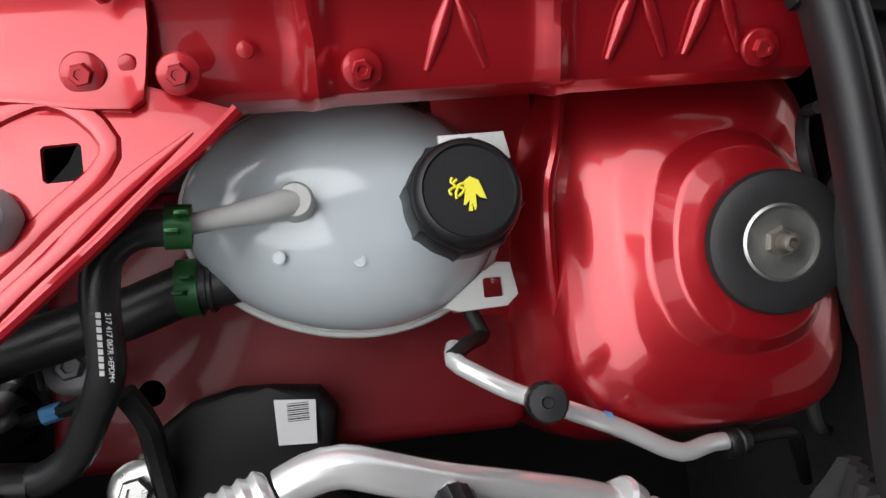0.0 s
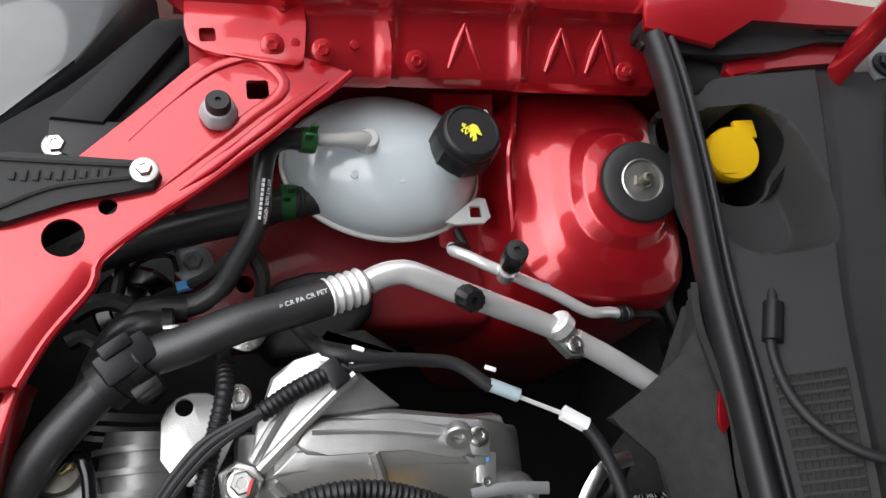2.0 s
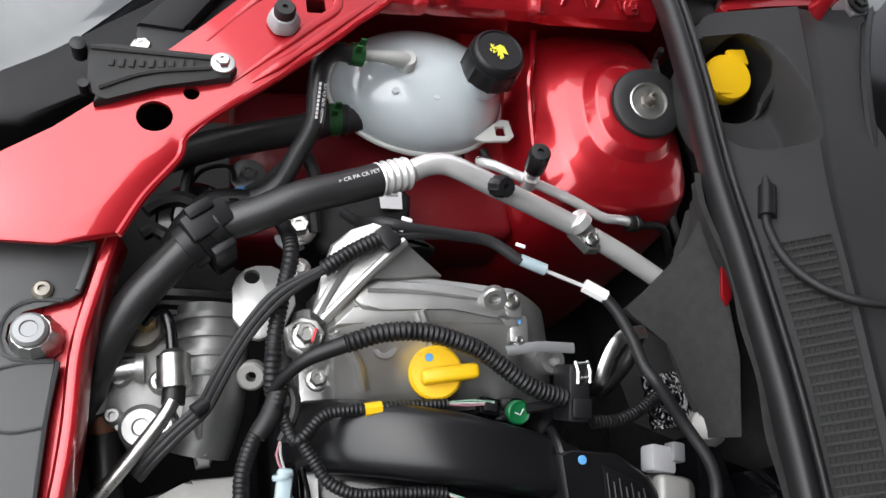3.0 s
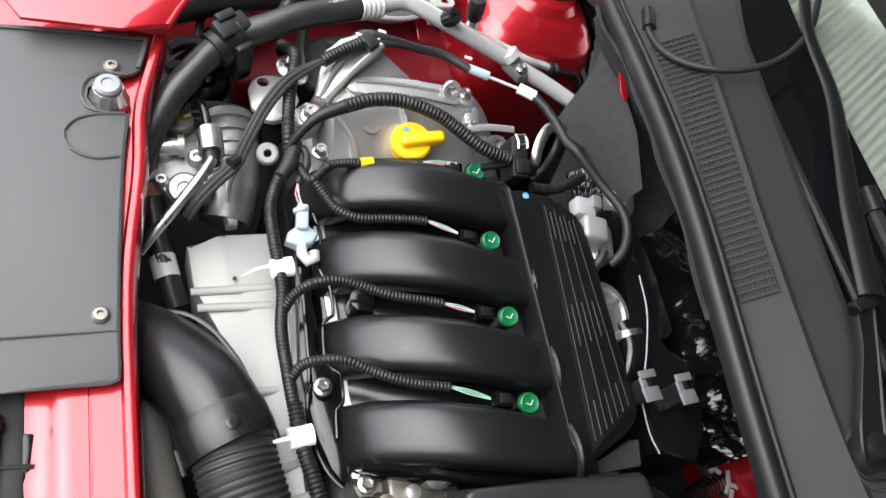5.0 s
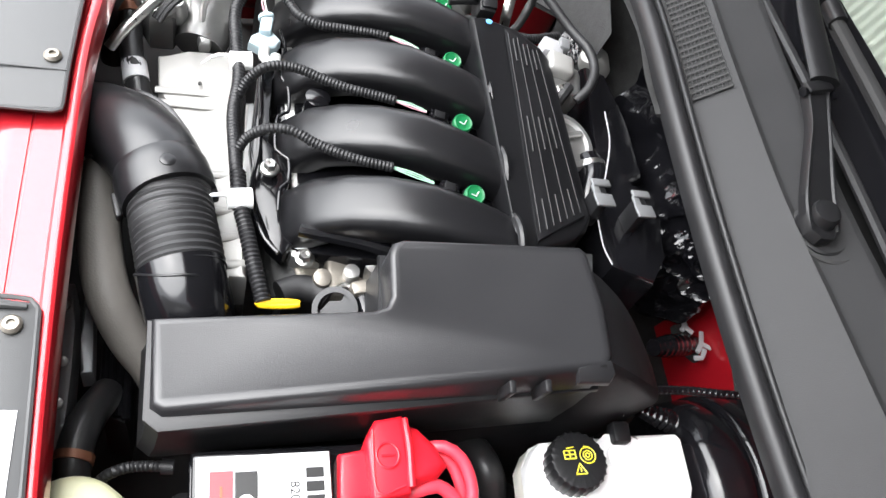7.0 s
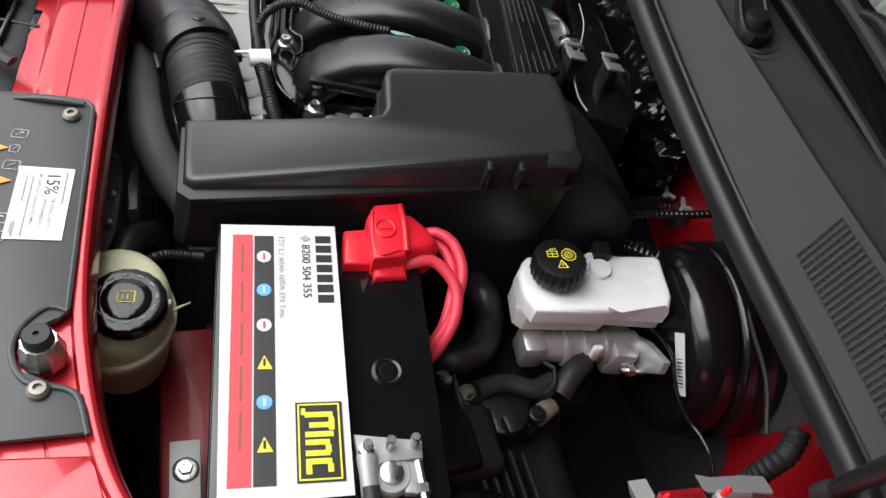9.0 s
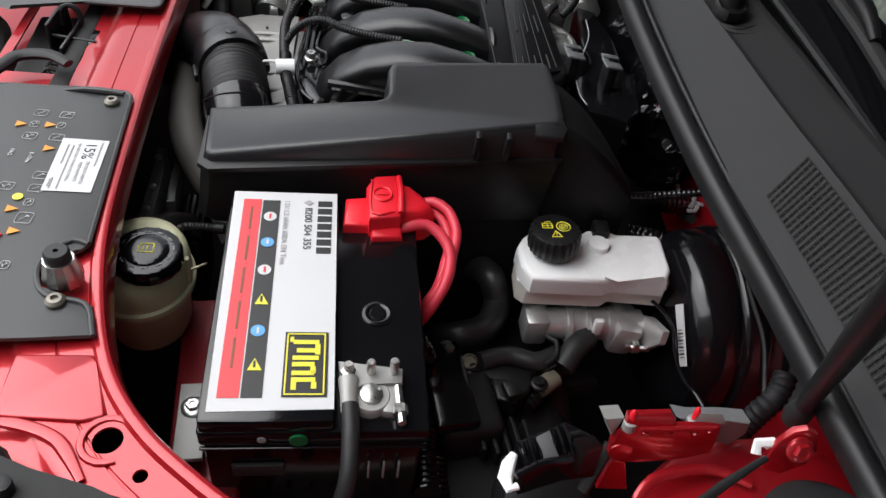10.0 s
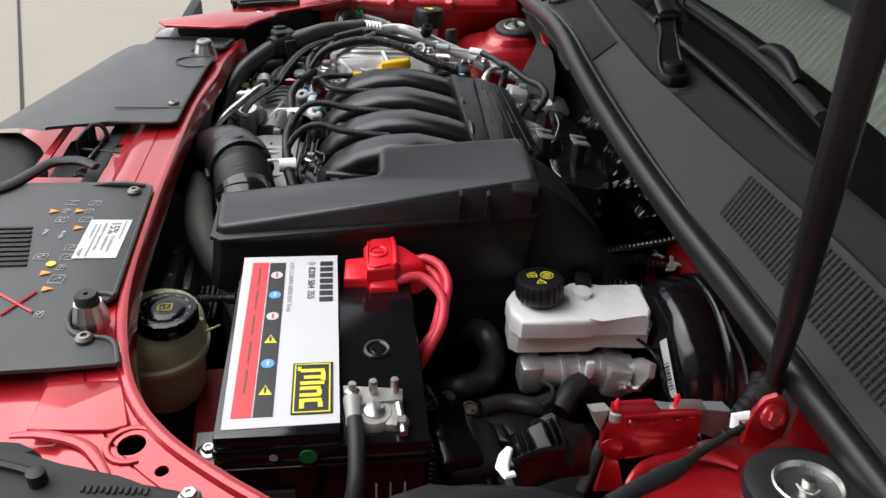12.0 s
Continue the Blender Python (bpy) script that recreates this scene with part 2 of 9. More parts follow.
def text(s, M, size, mat, parent, align="LEFT"):
    cu = bpy.data.curves.new("lettering", "FONT")
    cu.body, cu.size, cu.align_x, cu.extrude = s, size, align, 0.0001
    tmp = bpy.data.objects.new("lettering", cu)
    scene.collection.objects.link(tmp)
    me = bpy.data.meshes.new_from_object(tmp.evaluated_get(bpy.context.evaluated_depsgraph_get()))
    bpy.data.objects.remove(tmp)
    me.transform(M)
    me.materials.clear()
    me.materials.append(mat)
    ob = new("lettering", me)
    ob.parent = parent
    return ob


def flat(M, pts, thick=0.0004):
    """A thin flat shape from outline pts (x, y) in the frame M."""
    return slab([M @ Vector((x, y, thick)) for x, y in pts], thick, down=tuple(-(M.to_3x3() @ Vector((0, 0, 1)))))


def rect(M, x, y, w, h):
    return flat(M, [(x, y), (x + w, y), (x + w, y + h), (x, y + h)])


def disc_pts(x, y, r, n=24):
    return [(x + r * math.cos(2 * math.pi * i / n), y + r * math.sin(2 * math.pi * i / n)) for i in range(n)]


# ---- helper: openings through panels ----
def cut(ob, bms):
    for bm in bms:
        me = bpy.data.meshes.new("cutter")
        bmesh.ops.recalc_face_normals(bm, faces=bm.faces)
        bm.to_mesh(me)
        bm.free()
        c = new("cutter", me)
        mod = ob.modifiers.new("cut", "BOOLEAN")
        mod.operation, mod.object, mod.solver = "DIFFERENCE", c, "EXACT"
        res = bpy.data.meshes.new_from_object(ob.evaluated_get(bpy.context.evaluated_depsgraph_get()))
        ob.modifiers.clear()
        old = ob.data
        ob.data = res
        bpy.data.meshes.remove(old)
        bpy.data.objects.remove(c)
    ob.data.set_sharp_from_angle(angle=radians(38))
    return ob


def hole(p, r, d=(0, 0, 1), n=28, deep=0.08):
    return lathe([(r, -deep), (r, deep)], axis_m(p, d), n=n)


def sq(p, s, d=0.08, rz=0):
    return box(p, (s[0], s[1], d), (0, 0, rz), 0.0015, 1)


# ---- ground ----
ground = tagged(part("ground", sheet(lambda u, v: Vector((-60 + 120 * u, -60 + 120 * v, 0)), 2, 2, 0.1), CONCRETE), "beige concrete slab floor under the car", "ground", kind="structure")
tagged(part("floor_joint", box((-1.611, 2.712, 0.002), (0.014, 60, 0.004), (0, 0, 18.4), 0), DARK), "dark sawn joint in the concrete floor", "joint", kind="structure")

# unseen wall added along the near side to cut the sky light there
wall_light_block = tagged(part("wall_light_block", box((0.5, -2.3, 1.7), (12.0, 0.2, 3.4), bevel=0.01), LIGHT_BLOCK), "unseen grey wall added to block light beside the car", "wall", kind="structure")

# unseen outer wings and apron, added to close the bay and stop light below
shell = thing("car_body", "red outer wings and front apron of the car", "car body", kind="structure")
for yy in (0.772, -0.905):
    part("wing", sheet(lambda u, v: Vector((-0.52 + 1.30 * u, yy + math.copysign(0.04 * math.sin(math.pi * v), yy), 0.18 + (0.42 if yy > 0 else 0.66) * v)), 20, 10, 0.01, (0, -math.copysign(1, yy), 0)), RED, shell)
part("apron", sheet(lambda u, v: Vector((-0.62 - 0.06 * math.sin(math.pi * v) + 0.10 * (2 * u - 1) ** 2, -0.905 + 1.677 * u, 0.18 + 0.50 * v)), 20, 8, 0.01, (1, 0, 0)), RED, shell)

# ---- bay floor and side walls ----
# floor and front wall are coloured near-black for the deep shade down here
tray = tagged(part("bay_floor", box((-0.05, -0.05, 0.38), (0.80, 1.40, 0.02)), DARK), "near-black undertray, coloured for the shade below the engine", "undertray", kind="structure")
wall_front = tagged(part("wall_front", box((-0.42, -0.04, 0.59), (0.02, 1.32, 0.46), bevel=0.004), DARK), "near-black radiator shroud wall, coloured for the shade at the bay's front", "radiator shroud", kind="structure")
bulkhead = tagged(part("wall_bulkhead", box((0.316, -0.033, 0.58), (0.02, 1.40, 0.40), bevel=0.004), FELT), "dark insulated bulkhead behind the engine", "bulkhead", kind="structure")

# far inner wing: chassis leg, upright skin
leg = thing("chassis_leg", "red chassis leg under the coolant tank, shade put into its darker paint", "chassis leg", kind="structure")
cut(part("leg_box", box((-0.063, 0.419, 0.655), (0.290, 0.17, 0.10), bevel=0.012, seg=3), RED_SHADED, leg), [hole((-0.147, 0.380, 0.705), 0.008)])
for p in ((-0.191, 0.401, 0.706), (-0.150, 0.339, 0.700)):
    part("bolt", bolt_bm(p, r=0.0085, washer=2.1, h=0.010), GREYCAST, leg, "large zinc flange bolt")
tagged(part("wall_wing_far", sheet(lambda u, v: Vector((-0.184 + 0.494 * u, 0.562 + 0.006 * math.sin(u * 9) - 0.02 * (1 - v), 0.40 + 0.45 * v)), 24, 10, 0.006, (0, 1, 0)), RED), "deep red painted inner wing panel", "inner wing", kind="structure")
tagged(part("wing_fold", slab([(0.036, 0.398, 0.70), (0.100, 0.360, 0.69), (0.093, 0.551, 0.76), (0.031, 0.549, 0.76)], 0.3, 0.004), RED), "red pressed fold of the inner wing beside the strut tower", "inner wing", kind="structure")

# ---- far wing rail with its bolted flange ----
rail = thing("wing_rail", "glossy red wing rail with a bolted pressed flange", "wing rail", kind="structure")
PROF = [(0.511, 0.832), (0.513, 0.842), (0.518, 0.846), (0.552, 0.863), (0.557, 0.870), (0.560, 0.884), (0.566, 0.889), (0.600, 0.893), (0.612, 0.905), (0.640, 0.935), (0.700, 0.940), (0.745, 0.90), (0.765, 0.80), (0.77, 0.55)]


def rail_pt(u, v, x0=-0.186, x1=0.215):
    q = v * (len(PROF) - 1)
    i = min(int(q), len(PROF) - 2)
    k = q - i
    y = PROF[i][0] * (1 - k) + PROF[i + 1][0] * k
    z = PROF[i][1] * (1 - k) + PROF[i + 1][1] * k
    xs = x0 - 0.032 * min(1.0, max(0.0, (y - 0.550) / 0.016))
    x = xs + (x1 - xs) * u
    bead = 0.0
    for cx, s in ((-0.030, 0.006), (0.083, 0.006), (-0.115, 0.005)):
        bead += 0.006 * math.exp(-((x - cx) / s) ** 2)
    if y < 0.565:
        z += bead
        y -= bead * 0.5
        if -0.03 < x < 0.08:
            z += 0.0025
    return Vector((x, y, z))


part("rail_skin", sheet(rail_pt, 110, 26, 0.003), RED, rail)
for x0 in (0.035, 0.122, 0.160):
    for s in (-1, 1):
        a, b = Vector((x0, 0.553, 0.866)), Vector((x0 + s * 0.014, 0.520, 0.8495))
        part("pressed_rib", tube([a, a.lerp(b, 0.5) + Vector((0, 0, 0.0008)), b], [0.0016, 0.0036, 0.0016], n=10, flat=0.6), RED, rail)
for p in ((-0.1245, 0.5205, 0.871), (-0.086, 0.5180, 0.871), (-0.009, 0.5195, 0.8585), (0.181, 0.519, 0.856)):
    part("bolt", bolt_bm(p, (0, -0.42, 0.9), 0.0050, 1.85, 0.006), RED, rail)
for p in ((-0.107, 0.524, 0.870), (-0.059, 0.530, 0.862)):
    part("dimple", lathe([(0.0042, -0.001), (0.0036, 0.0012), (0.0015, 0.0014)], axis_m(p, (0, -0.42, 0.9)), n=16), RED, rail)

# ---- front corner panel, far side ----
corner = thing("front_corner_panel", "glossy red front corner panel with round and square holes", "body panel", kind="structure")
outl = [(-0.064, 0.503, 0.866), (-0.083, 0.485, 0.866), (-0.101, 0.471, 0.866), (-0.114, 0.458, 0.866), (-0.131, 0.444, 0.866), (-0.157, 0.422, 0.866), (-0.182, 0.402, 0.866), (-0.216, 0.376, 0.866), (-0.243, 0.353, 0.866), (-0.248, 0.334, 0.866), (-0.271, 0.302, 0.866), (-0.289, 0.271, 0.866), (-0.330, 0.264, 0.866), (-0.413, 0.271, 0.866), (-0.427, 0.294, 0.866), (-0.428, 0.301, 0.866), (-0.335, 0.355, 0.866), (-0.294, 0.393, 0.866), (-0.261, 0.426, 0.866), (-0.226, 0.460, 0.866), (-0.183, 0.504, 0.866), (-0.176, 0.512, 0.866), (-0.128, 0.526, 0.866)]
sk = part("panel_skin", slab(outl, 0.004, 0.0025), RED, corner)
cut(sk, [hole((-0.266, 0.369, 0.866), 0.0135), hole((-0.239, 0.391, 0.866), 0.0062), sq((-0.1365, 0.4845, 0.866), (0.0165, 0.0160), rz=2)])
part("rolled_edge", tube([(-0.064, 0.503, 0.864), (-0.083, 0.485, 0.864), (-0.101, 0.471, 0.864), (-0.114, 0.459, 0.864), (-0.131, 0.444, 0.864), (-0.157, 0.422, 0.864), (-0.182, 0.402, 0.864), (-0.216, 0.377, 0.864), (-0.243, 0.353, 0.864), (-0.248, 0.334, 0.864), (-0.272, 0.302, 0.864), (-0.289, 0.271, 0.864)], 0.0032, n=8), RED, corner)
part("pressed_bead", tube([(-0.083, 0.494, 0.866), (-0.110, 0.473, 0.866), (-0.140, 0.447, 0.866), (-0.168, 0.423, 0.866), (-0.193, 0.403, 0.866)], [0.001, 0.004, 0.005, 0.004, 0.005, 0.001], n=8, flat=0.6), RED, corner)
part("pressed_bead", tube([(-0.227, 0.441, 0.866), (-0.201, 0.471, 0.865), (-0.175, 0.497, 0.866), (-0.154, 0.509, 0.866), (-0.140, 0.512, 0.866), (-0.127, 0.505, 0.866), (-0.117, 0.492, 0.866), (-0.121, 0.480, 0.866), (-0.140, 0.464, 0.866), (-0.162, 0.444, 0.866), (-0.186, 0.422, 0.866), (-0.207, 0.403, 0.866)], [0.001, 0.004, 0.005, 0.005, 0.001], n=8, flat=0.6), RED, corner)
lap = part("lap_plate", slab([(-0.189, 0.561, 0.870), (-0.189, 0.535, 0.870), (-0.186, 0.522, 0.870), (-0.175, 0.514, 0.870), (-0.165, 0.512, 0.870), (-0.145, 0.511, 0.870), (-0.130, 0.506, 0.870), (-0.107, 0.504, 0.870), (-0.101, 0.508, 0.870), (-0.100, 0.518, 0.870), (-0.098, 0.539, 0.870), (-0.097, 0.562, 0.870)], 0.004, 0.0015), RED, corner)
cut(lap, [sq((-0.172, 0.528, 0.869), (0.012, 0.012), rz=4)])
bump = thing("bonnet_stop", "grey plastic bonnet stop with a black rubber tip", "bonnet stop", "bonnet stops")
pb = (-0.165, 0.462, 0.868)
part("base", lathe([(0.0132, 0), (0.0134, 0.003), (0.0128, 0.0070), (0.0102, 0.0125), (0.0092, 0.0130)], axis_m(pb, (0, 0, 1)), n=36, lobes=6, depth=0.05, sharp=1), GREYINK, bump, "grey plastic nut")
part("tip", lathe([(0.0088, 0.008), (0.0090, 0.0195), (0.0076, 0.0220), (0.0022, 0.0220), (0.0018, 0.0195)], axis_m(pb, (0, 0, 1)), n=24), RUBBER, bump, "black rubber tip")

# ---- slam panel across the front ----
slam = thing("slam_panel", "glossy red slam panel across the front of the bay", "slam panel", kind="structure")
EDGE = spline([(-0.291, 0.279, 0.842), (-0.302, 0.242, 0.838), (-0.313, 0.197, 0.834)] + [(-0.317, 0.131, 0.832), (-0.330, 0.025, 0.830), (-0.332, -0.096, 0.830), (-0.331, -0.245, 0.830), (-0.325, -0.405, 0.830)] + [(-0.312, -0.492, 0.830), (-0.290, -0.563, 0.830), (-0.258, -0.612, 0.830), (-0.214, -0.653, 0.830), (-0.182, -0.678, 0.830), (-0.154, -0.703, 0.830)], 0.01)


def slam_pt(u, v):
    q = u * (len(EDGE) - 1)
    i = min(int(q), len(EDGE) - 2)
    e = EDGE[i].lerp(EDGE[i + 1], q - i)
    t = (EDGE[i + 1] - EDGE[i]).normalized()
    out = Vector((t.y, -t.x, 0))
    d = [(0.004, -0.022), (0.002, -0.006), (0.0, -0.001), (-0.003, 0.0), (-0.008, -0.0005), (-0.0105, -0.004), (-0.0320, -0.005), (-0.0326, -0.0064), (-0.0338, -0.0064), (-0.0344, -0.005), (-0.055, -0.0055), (-0.065, -0.0115), (-0.115, -0.0120), (-0.16, -0.0125)]
    k = v * (len(d) - 1)
    j = min(int(k), len(d) - 2)
    w = k - j
    a = d[j][0] * (1 - w) + d[j + 1][0] * w
    b = d[j][1] * (1 - w) + d[j + 1][1] * w
    return e - out * a + Vector((0, 0, b))


sl = part("panel_skin", sheet(slam_pt, 90, 26, 0.0025), RED, slam)
cut(sl, [hole((-0.282, -0.620, 0.825), 0.0098), hole((-0.257, -0.646, 0.825), 0.0048), slab([(-0.418, -0.026, 0.86), (-0.411, -0.034, 0.86), (-0.412, -0.086, 0.86), (-0.408, -0.099, 0.86), (-0.407, -0.112, 0.86), (-0.411, -0.128, 0.86), (-0.410, -0.150, 0.86), (-0.411, -0.170, 0.86), (-0.416, -0.179, 0.86), (-0.430, -0.183, 0.86), (-0.482, -0.180, 0.86), (-0.482, -0.026, 0.86)], 0.1)])
part("panel_stamp", slab([(-0.358, -0.551, 0.827), (-0.306, -0.552, 0.828), (-0.302, -0.560, 0.828), (-0.286, -0.601, 0.828), (-0.288, -0.604, 0.828), (-0.301, -0.607, 0.828), (-0.357, -0.602, 0.828)], 0.004, 0.0022, 3), RED, slam)
part("pressed_bead", tube([(-0.366, -0.607, 0.827), (-0.349, -0.607, 0.827), (-0.329, -0.612, 0.827), (-0.312, -0.621, 0.827), (-0.300, -0.636, 0.827), (-0.291, -0.650, 0.827)], [0.003, 0.005, 0.005, 0.005, 0.003], n=8, flat=0.5), RED, slam)
hc_ = V((-0.282, -0.620, 0.826))
part("pressed_ring", tube([hc_ + Vector((0.0165 * math.cos(a), 0.0165 * math.sin(a), 0)) for a in [math.pi * (0.15 + 1.5 * i / 14) for i in range(15)]], 0.0026, n=8, flat=0.5), RED, slam)


# ---- covers over the slam panel ----
def torx(p, parent):
    M = axis_m(p, (0, 0, 1))
    bm = lathe([(0.0072, -0.001), (0.0072, 0.0012), (0.0052, 0.0034), (0.0028, 0.0036), (0.0026, 0.0012)], M, n=20)
    part("screw", bm, DARK_ALU, parent, "grey pan-head screw")


cover_far = thing("radiator_cover", "plain grey plastic cover sheet over the slam panel, far side", "cover")
part("sheet", slab([(-0.495, -0.088, 0.840), (-0.452, 0.225, 0.841), (-0.432, 0.281, 0.842), (-0.370, 0.279, 0.842), (-0.306, 0.274, 0.842), (-0.315, 0.236, 0.842), (-0.323, 0.230, 0.842), (-0.336, 0.227, 0.842), (-0.352, 0.224, 0.842), (-0.362, 0.214, 0.842), (-0.363, 0.203, 0.842), (-0.358, 0.193, 0.842), (-0.346, 0.188, 0.842), (-0.328, 0.187, 0.842), (-0.335, 0.141, 0.841), (-0.341, 0.051, 0.840), (-0.344, -0.022, 0.840), (-0.344, -0.062, 0.838), (-0.388, -0.062, 0.838), (-0.425, -0.062, 0.838)], 0.0035, 0.0015), COVER, cover_far)
part("raised_lip", tube([(-0.432, 0.279, 0.843), (-0.370, 0.277, 0.8435), (-0.307, 0.272, 0.8435)], 0.0024, n=8, flat=0.7), COVER, cover_far)
part("raised_lip", tube([(-0.308, 0.273, 0.8435), (-0.312, 0.255, 0.8435), (-0.317, 0.237, 0.8435)], 0.0024, n=8, flat=0.7), COVER, cover_far)
part("crease", tube([(-0.427, -0.021, 0.8402), (-0.343, -0.022, 0.8402)], 0.0009, n=6), COVER, cover_far)
part("raised_ridge", tube([(-0.333, 0.186, 0.842), (-0.353, 0.185, 0.842), (-0.370, 0.180, 0.842), (-0.380, 0.168, 0.842), (-0.380, 0.159, 0.842), (-0.376, 0.150, 0.842), (-0.367, 0.143, 0.842), (-0.354, 0.139, 0.8415), (-0.336, 0.141, 0.8415)], 0.0013, n=6), COVER, cover_far)
part("raised_ridge", tube([(-0.326, 0.230, 0.8425), (-0.345, 0.231, 0.8425), (-0.359, 0.225, 0.8425), (-0.365, 0.214, 0.8425), (-0.366, 0.204, 0.8425), (-0.362, 0.193, 0.8425), (-0.349, 0.1875, 0.8425), (-0.330, 0.186, 0.842)], 0.0018, n=6), COVER, cover_far)
part("turned_edge", tube([(-0.425, -0.062, 0.836), (-0.388, -0.062, 0.836), (-0.350, -0.063, 0.836), (-0.344, -0.061, 0.837), (-0.343, -0.022, 0.838), (-0.340, 0.051, 0.838), (-0.334, 0.141, 0.839), (-0.328, 0.186, 0.840)], 0.0022, n=6), COVER, cover_far)
for p in ((-0.340, 0.238, 0.843), (-0.355, -0.008, 0.841)):
    torx(p, cover_far)

cover_near = thing("radiator_cover", "grey plastic cover with printed pictograms and a sticker", "cover")
part("sheet", slab([(-0.341, -0.236, 0.834), (-0.331, -0.448, 0.834), (-0.337, -0.455, 0.834), (-0.365, -0.471, 0.834), (-0.356, -0.495, 0.834), (-0.324, -0.508, 0.834), (-0.314, -0.512, 0.834), (-0.309, -0.540, 0.834), (-0.353, -0.543, 0.834), (-0.410, -0.545, 0.834), (-0.498, -0.540, 0.834), (-0.604, -0.242, 0.834), (-0.497, -0.230, 0.834), (-0.421, -0.230, 0.834), (-0.382, -0.230, 0.834)], 0.0035, 0.0015), COVER, cover_near)
part("turned_edge", tube([(-0.605, -0.241, 0.833), (-0.498, -0.229, 0.833), (-0.421, -0.229, 0.833), (-0.382, -0.229, 0.833), (-0.346, -0.233, 0.833), (-0.341, -0.239, 0.833), (-0.339, -0.266, 0.833), (-0.332, -0.447, 0.833)], 0.002, n=6), COVER, cover_near)
part("bead_edge", tube([(-0.331, -0.449, 0.835), (-0.344, -0.445, 0.835), (-0.358, -0.461, 0.835), (-0.361, -0.481, 0.835), (-0.349, -0.503, 0.835), (-0.319, -0.512, 0.835), (-0.307, -0.542, 0.835)], 0.0022, n=8), COVER, cover_near)
part("raised_lip", tube([(-0.402, -0.235, 0.834), (-0.385, -0.236, 0.8365), (-0.365, -0.238, 0.837), (-0.347, -0.240, 0.836)], [0.001, 0.003, 0.0034, 0.002], n=8), COVER, cover_near)
for p in ((-0.355, -0.254, 0.836), (-0.340, -0.510, 0.836)):
    torx(p, cover_near)
SQ = [V(p) for p in [(-0.384, -0.313, 0.835), (-0.344, -0.315, 0.835), (-0.344, -0.387, 0.835), (-0.384, -0.386, 0.835)]]
part("sticker", slab(SQ, 0.0004), WHITE, cover_near, "white discount sticker with rows of print")
sx = (SQ[2] - SQ[1]).normalized()
sy = Vector((-sx.y, sx.x, 0))
SL, SW = (SQ[2] - SQ[1]).length, (SQ[1] - SQ[0]).length
SM = Matrix((sx, sy, Vector((0, 0, 1)))).transposed().to_4x4()
SM.translation = SQ[1] + Vector((0, 0, 0.0003))


def on_sticker(a, b):
    """A place on the sticker: a along its rows of print, b from its inner edge."""
    return SM @ Matrix.Translation((a * SL + 0.10 * b * SL, -b * SW, 0))


text("15%", on_sticker(0.02, 0.46), 0.34 * SW, INK, cover_near)
text("DE DESCUENTO", on_sticker(0.40, 0.32), 0.105 * SW, GREYINK, cover_near)
text("PERMANENTE", on_sticker(0.40, 0.46), 0.105 * SW, GREYINK, cover_near)
text("EN REPTOS Y MANO DE OBRA", on_sticker(0.02, 0.62), 0.095 * SW, GREYINK, cover_near)
for b, l0, l1 in ((0.14, 0.04, 0.50), (0.73, 0.04, 0.88), (0.84, 0.02, 0.40), (0.88, 0.66, 0.86), (0.92, 0.68, 0.82)):
    part("print_line", rect(on_sticker(l0, b), 0, 0, (l1 - l0) * SL, 0.025 * SW), GREYINK, cover_near)
for k, (px, py, c) in enumerate([(-0.413, -0.275, 0.835), (-0.390, -0.277, 0.835), (-0.413, -0.311, 0.835), (-0.390, -0.312, 0.835), (-0.389, -0.366, 0.835), (-0.412, -0.381, 0.835), (-0.388, -0.383, 0.835), (-0.387, -0.420, 0.835), (-0.414, -0.293, 0.835), (-0.391, -0.294, 0.835), (-0.389, -0.401, 0.835), (-0.386, -0.473, 0.835)]):
    M = Matrix.Translation((px, py, 0.8347)) @ Matrix.Rotation(radians(-5), 4, "Z")
    bm = bmesh.new()
    w, h = (0.0058, 0.0046) if k < 7 else (0.0062, 0.0062) if k == 7 else (0.0034, 0.0040)
    c = 0.0012
    R = [(-w + c, -h), (w - c, -h), (w, -h + c), (w, h - c), (w - c, h), (-w + c, h), (-w, h - c), (-w, -h + c)]
    for a, b in zip(R, R[1:] + R[:1]):
        tube_into(bm, [M @ Vector((*a, 0)), M @ Vector((*b, 0))], 0.00032, n=4)
    for a, b in (((-w * 0.5, -h * 0.4), (w * 0.4, h * 0.5)), ((w * 0.1, h * 0.5), (w * 0.5, h * 0.2)), ((-w * 0.6, h * 0.1 * (k % 3)), (-w * 0.1, -h * 0.5)))[:1 + k % 3]:
        tube_into(bm, [M @ Vector((*a, 0)), M @ Vector((*b, 0))], 0.0004, n=4)
    part("pictogram", bm, PALEINK, cover_near)
for s_, p in (("PAG", (-0.423, -0.331, 0.835)), ("R-134a", (-0.406, -0.335, 0.835))):
    text(s_, Matrix.Translation(p) @ Matrix.Rotation(radians(-92), 4, "Z"), 0.0050, PALEINK, cover_near)
for p in [(-0.425, -0.294, 0.835), (-0.400, -0.294, 0.835), (-0.392, -0.329, 0.835), (-0.399, -0.410, 0.835), (-0.390, -0.436, 0.835)]:
    M = Matrix.Translation(p)
    part("warning_mark", flat(M, [(-0.0045, 0.0042), (0.0050, 0), (-0.0045, -0.0042)]), ORANGEINK, cover_near)
part("warning_mark", flat(Matrix.Translation((-0.399, -0.395, 0.835)), disc_pts(0, 0, 0.0042)), YELLOW_INK, cover_near)
bm = bmesh.new()
P = [(-0.427, -0.442, 0.835), (-0.392, -0.470, 0.835), (-0.398, -0.440, 0.835), (-0.416, -0.473, 0.835)]
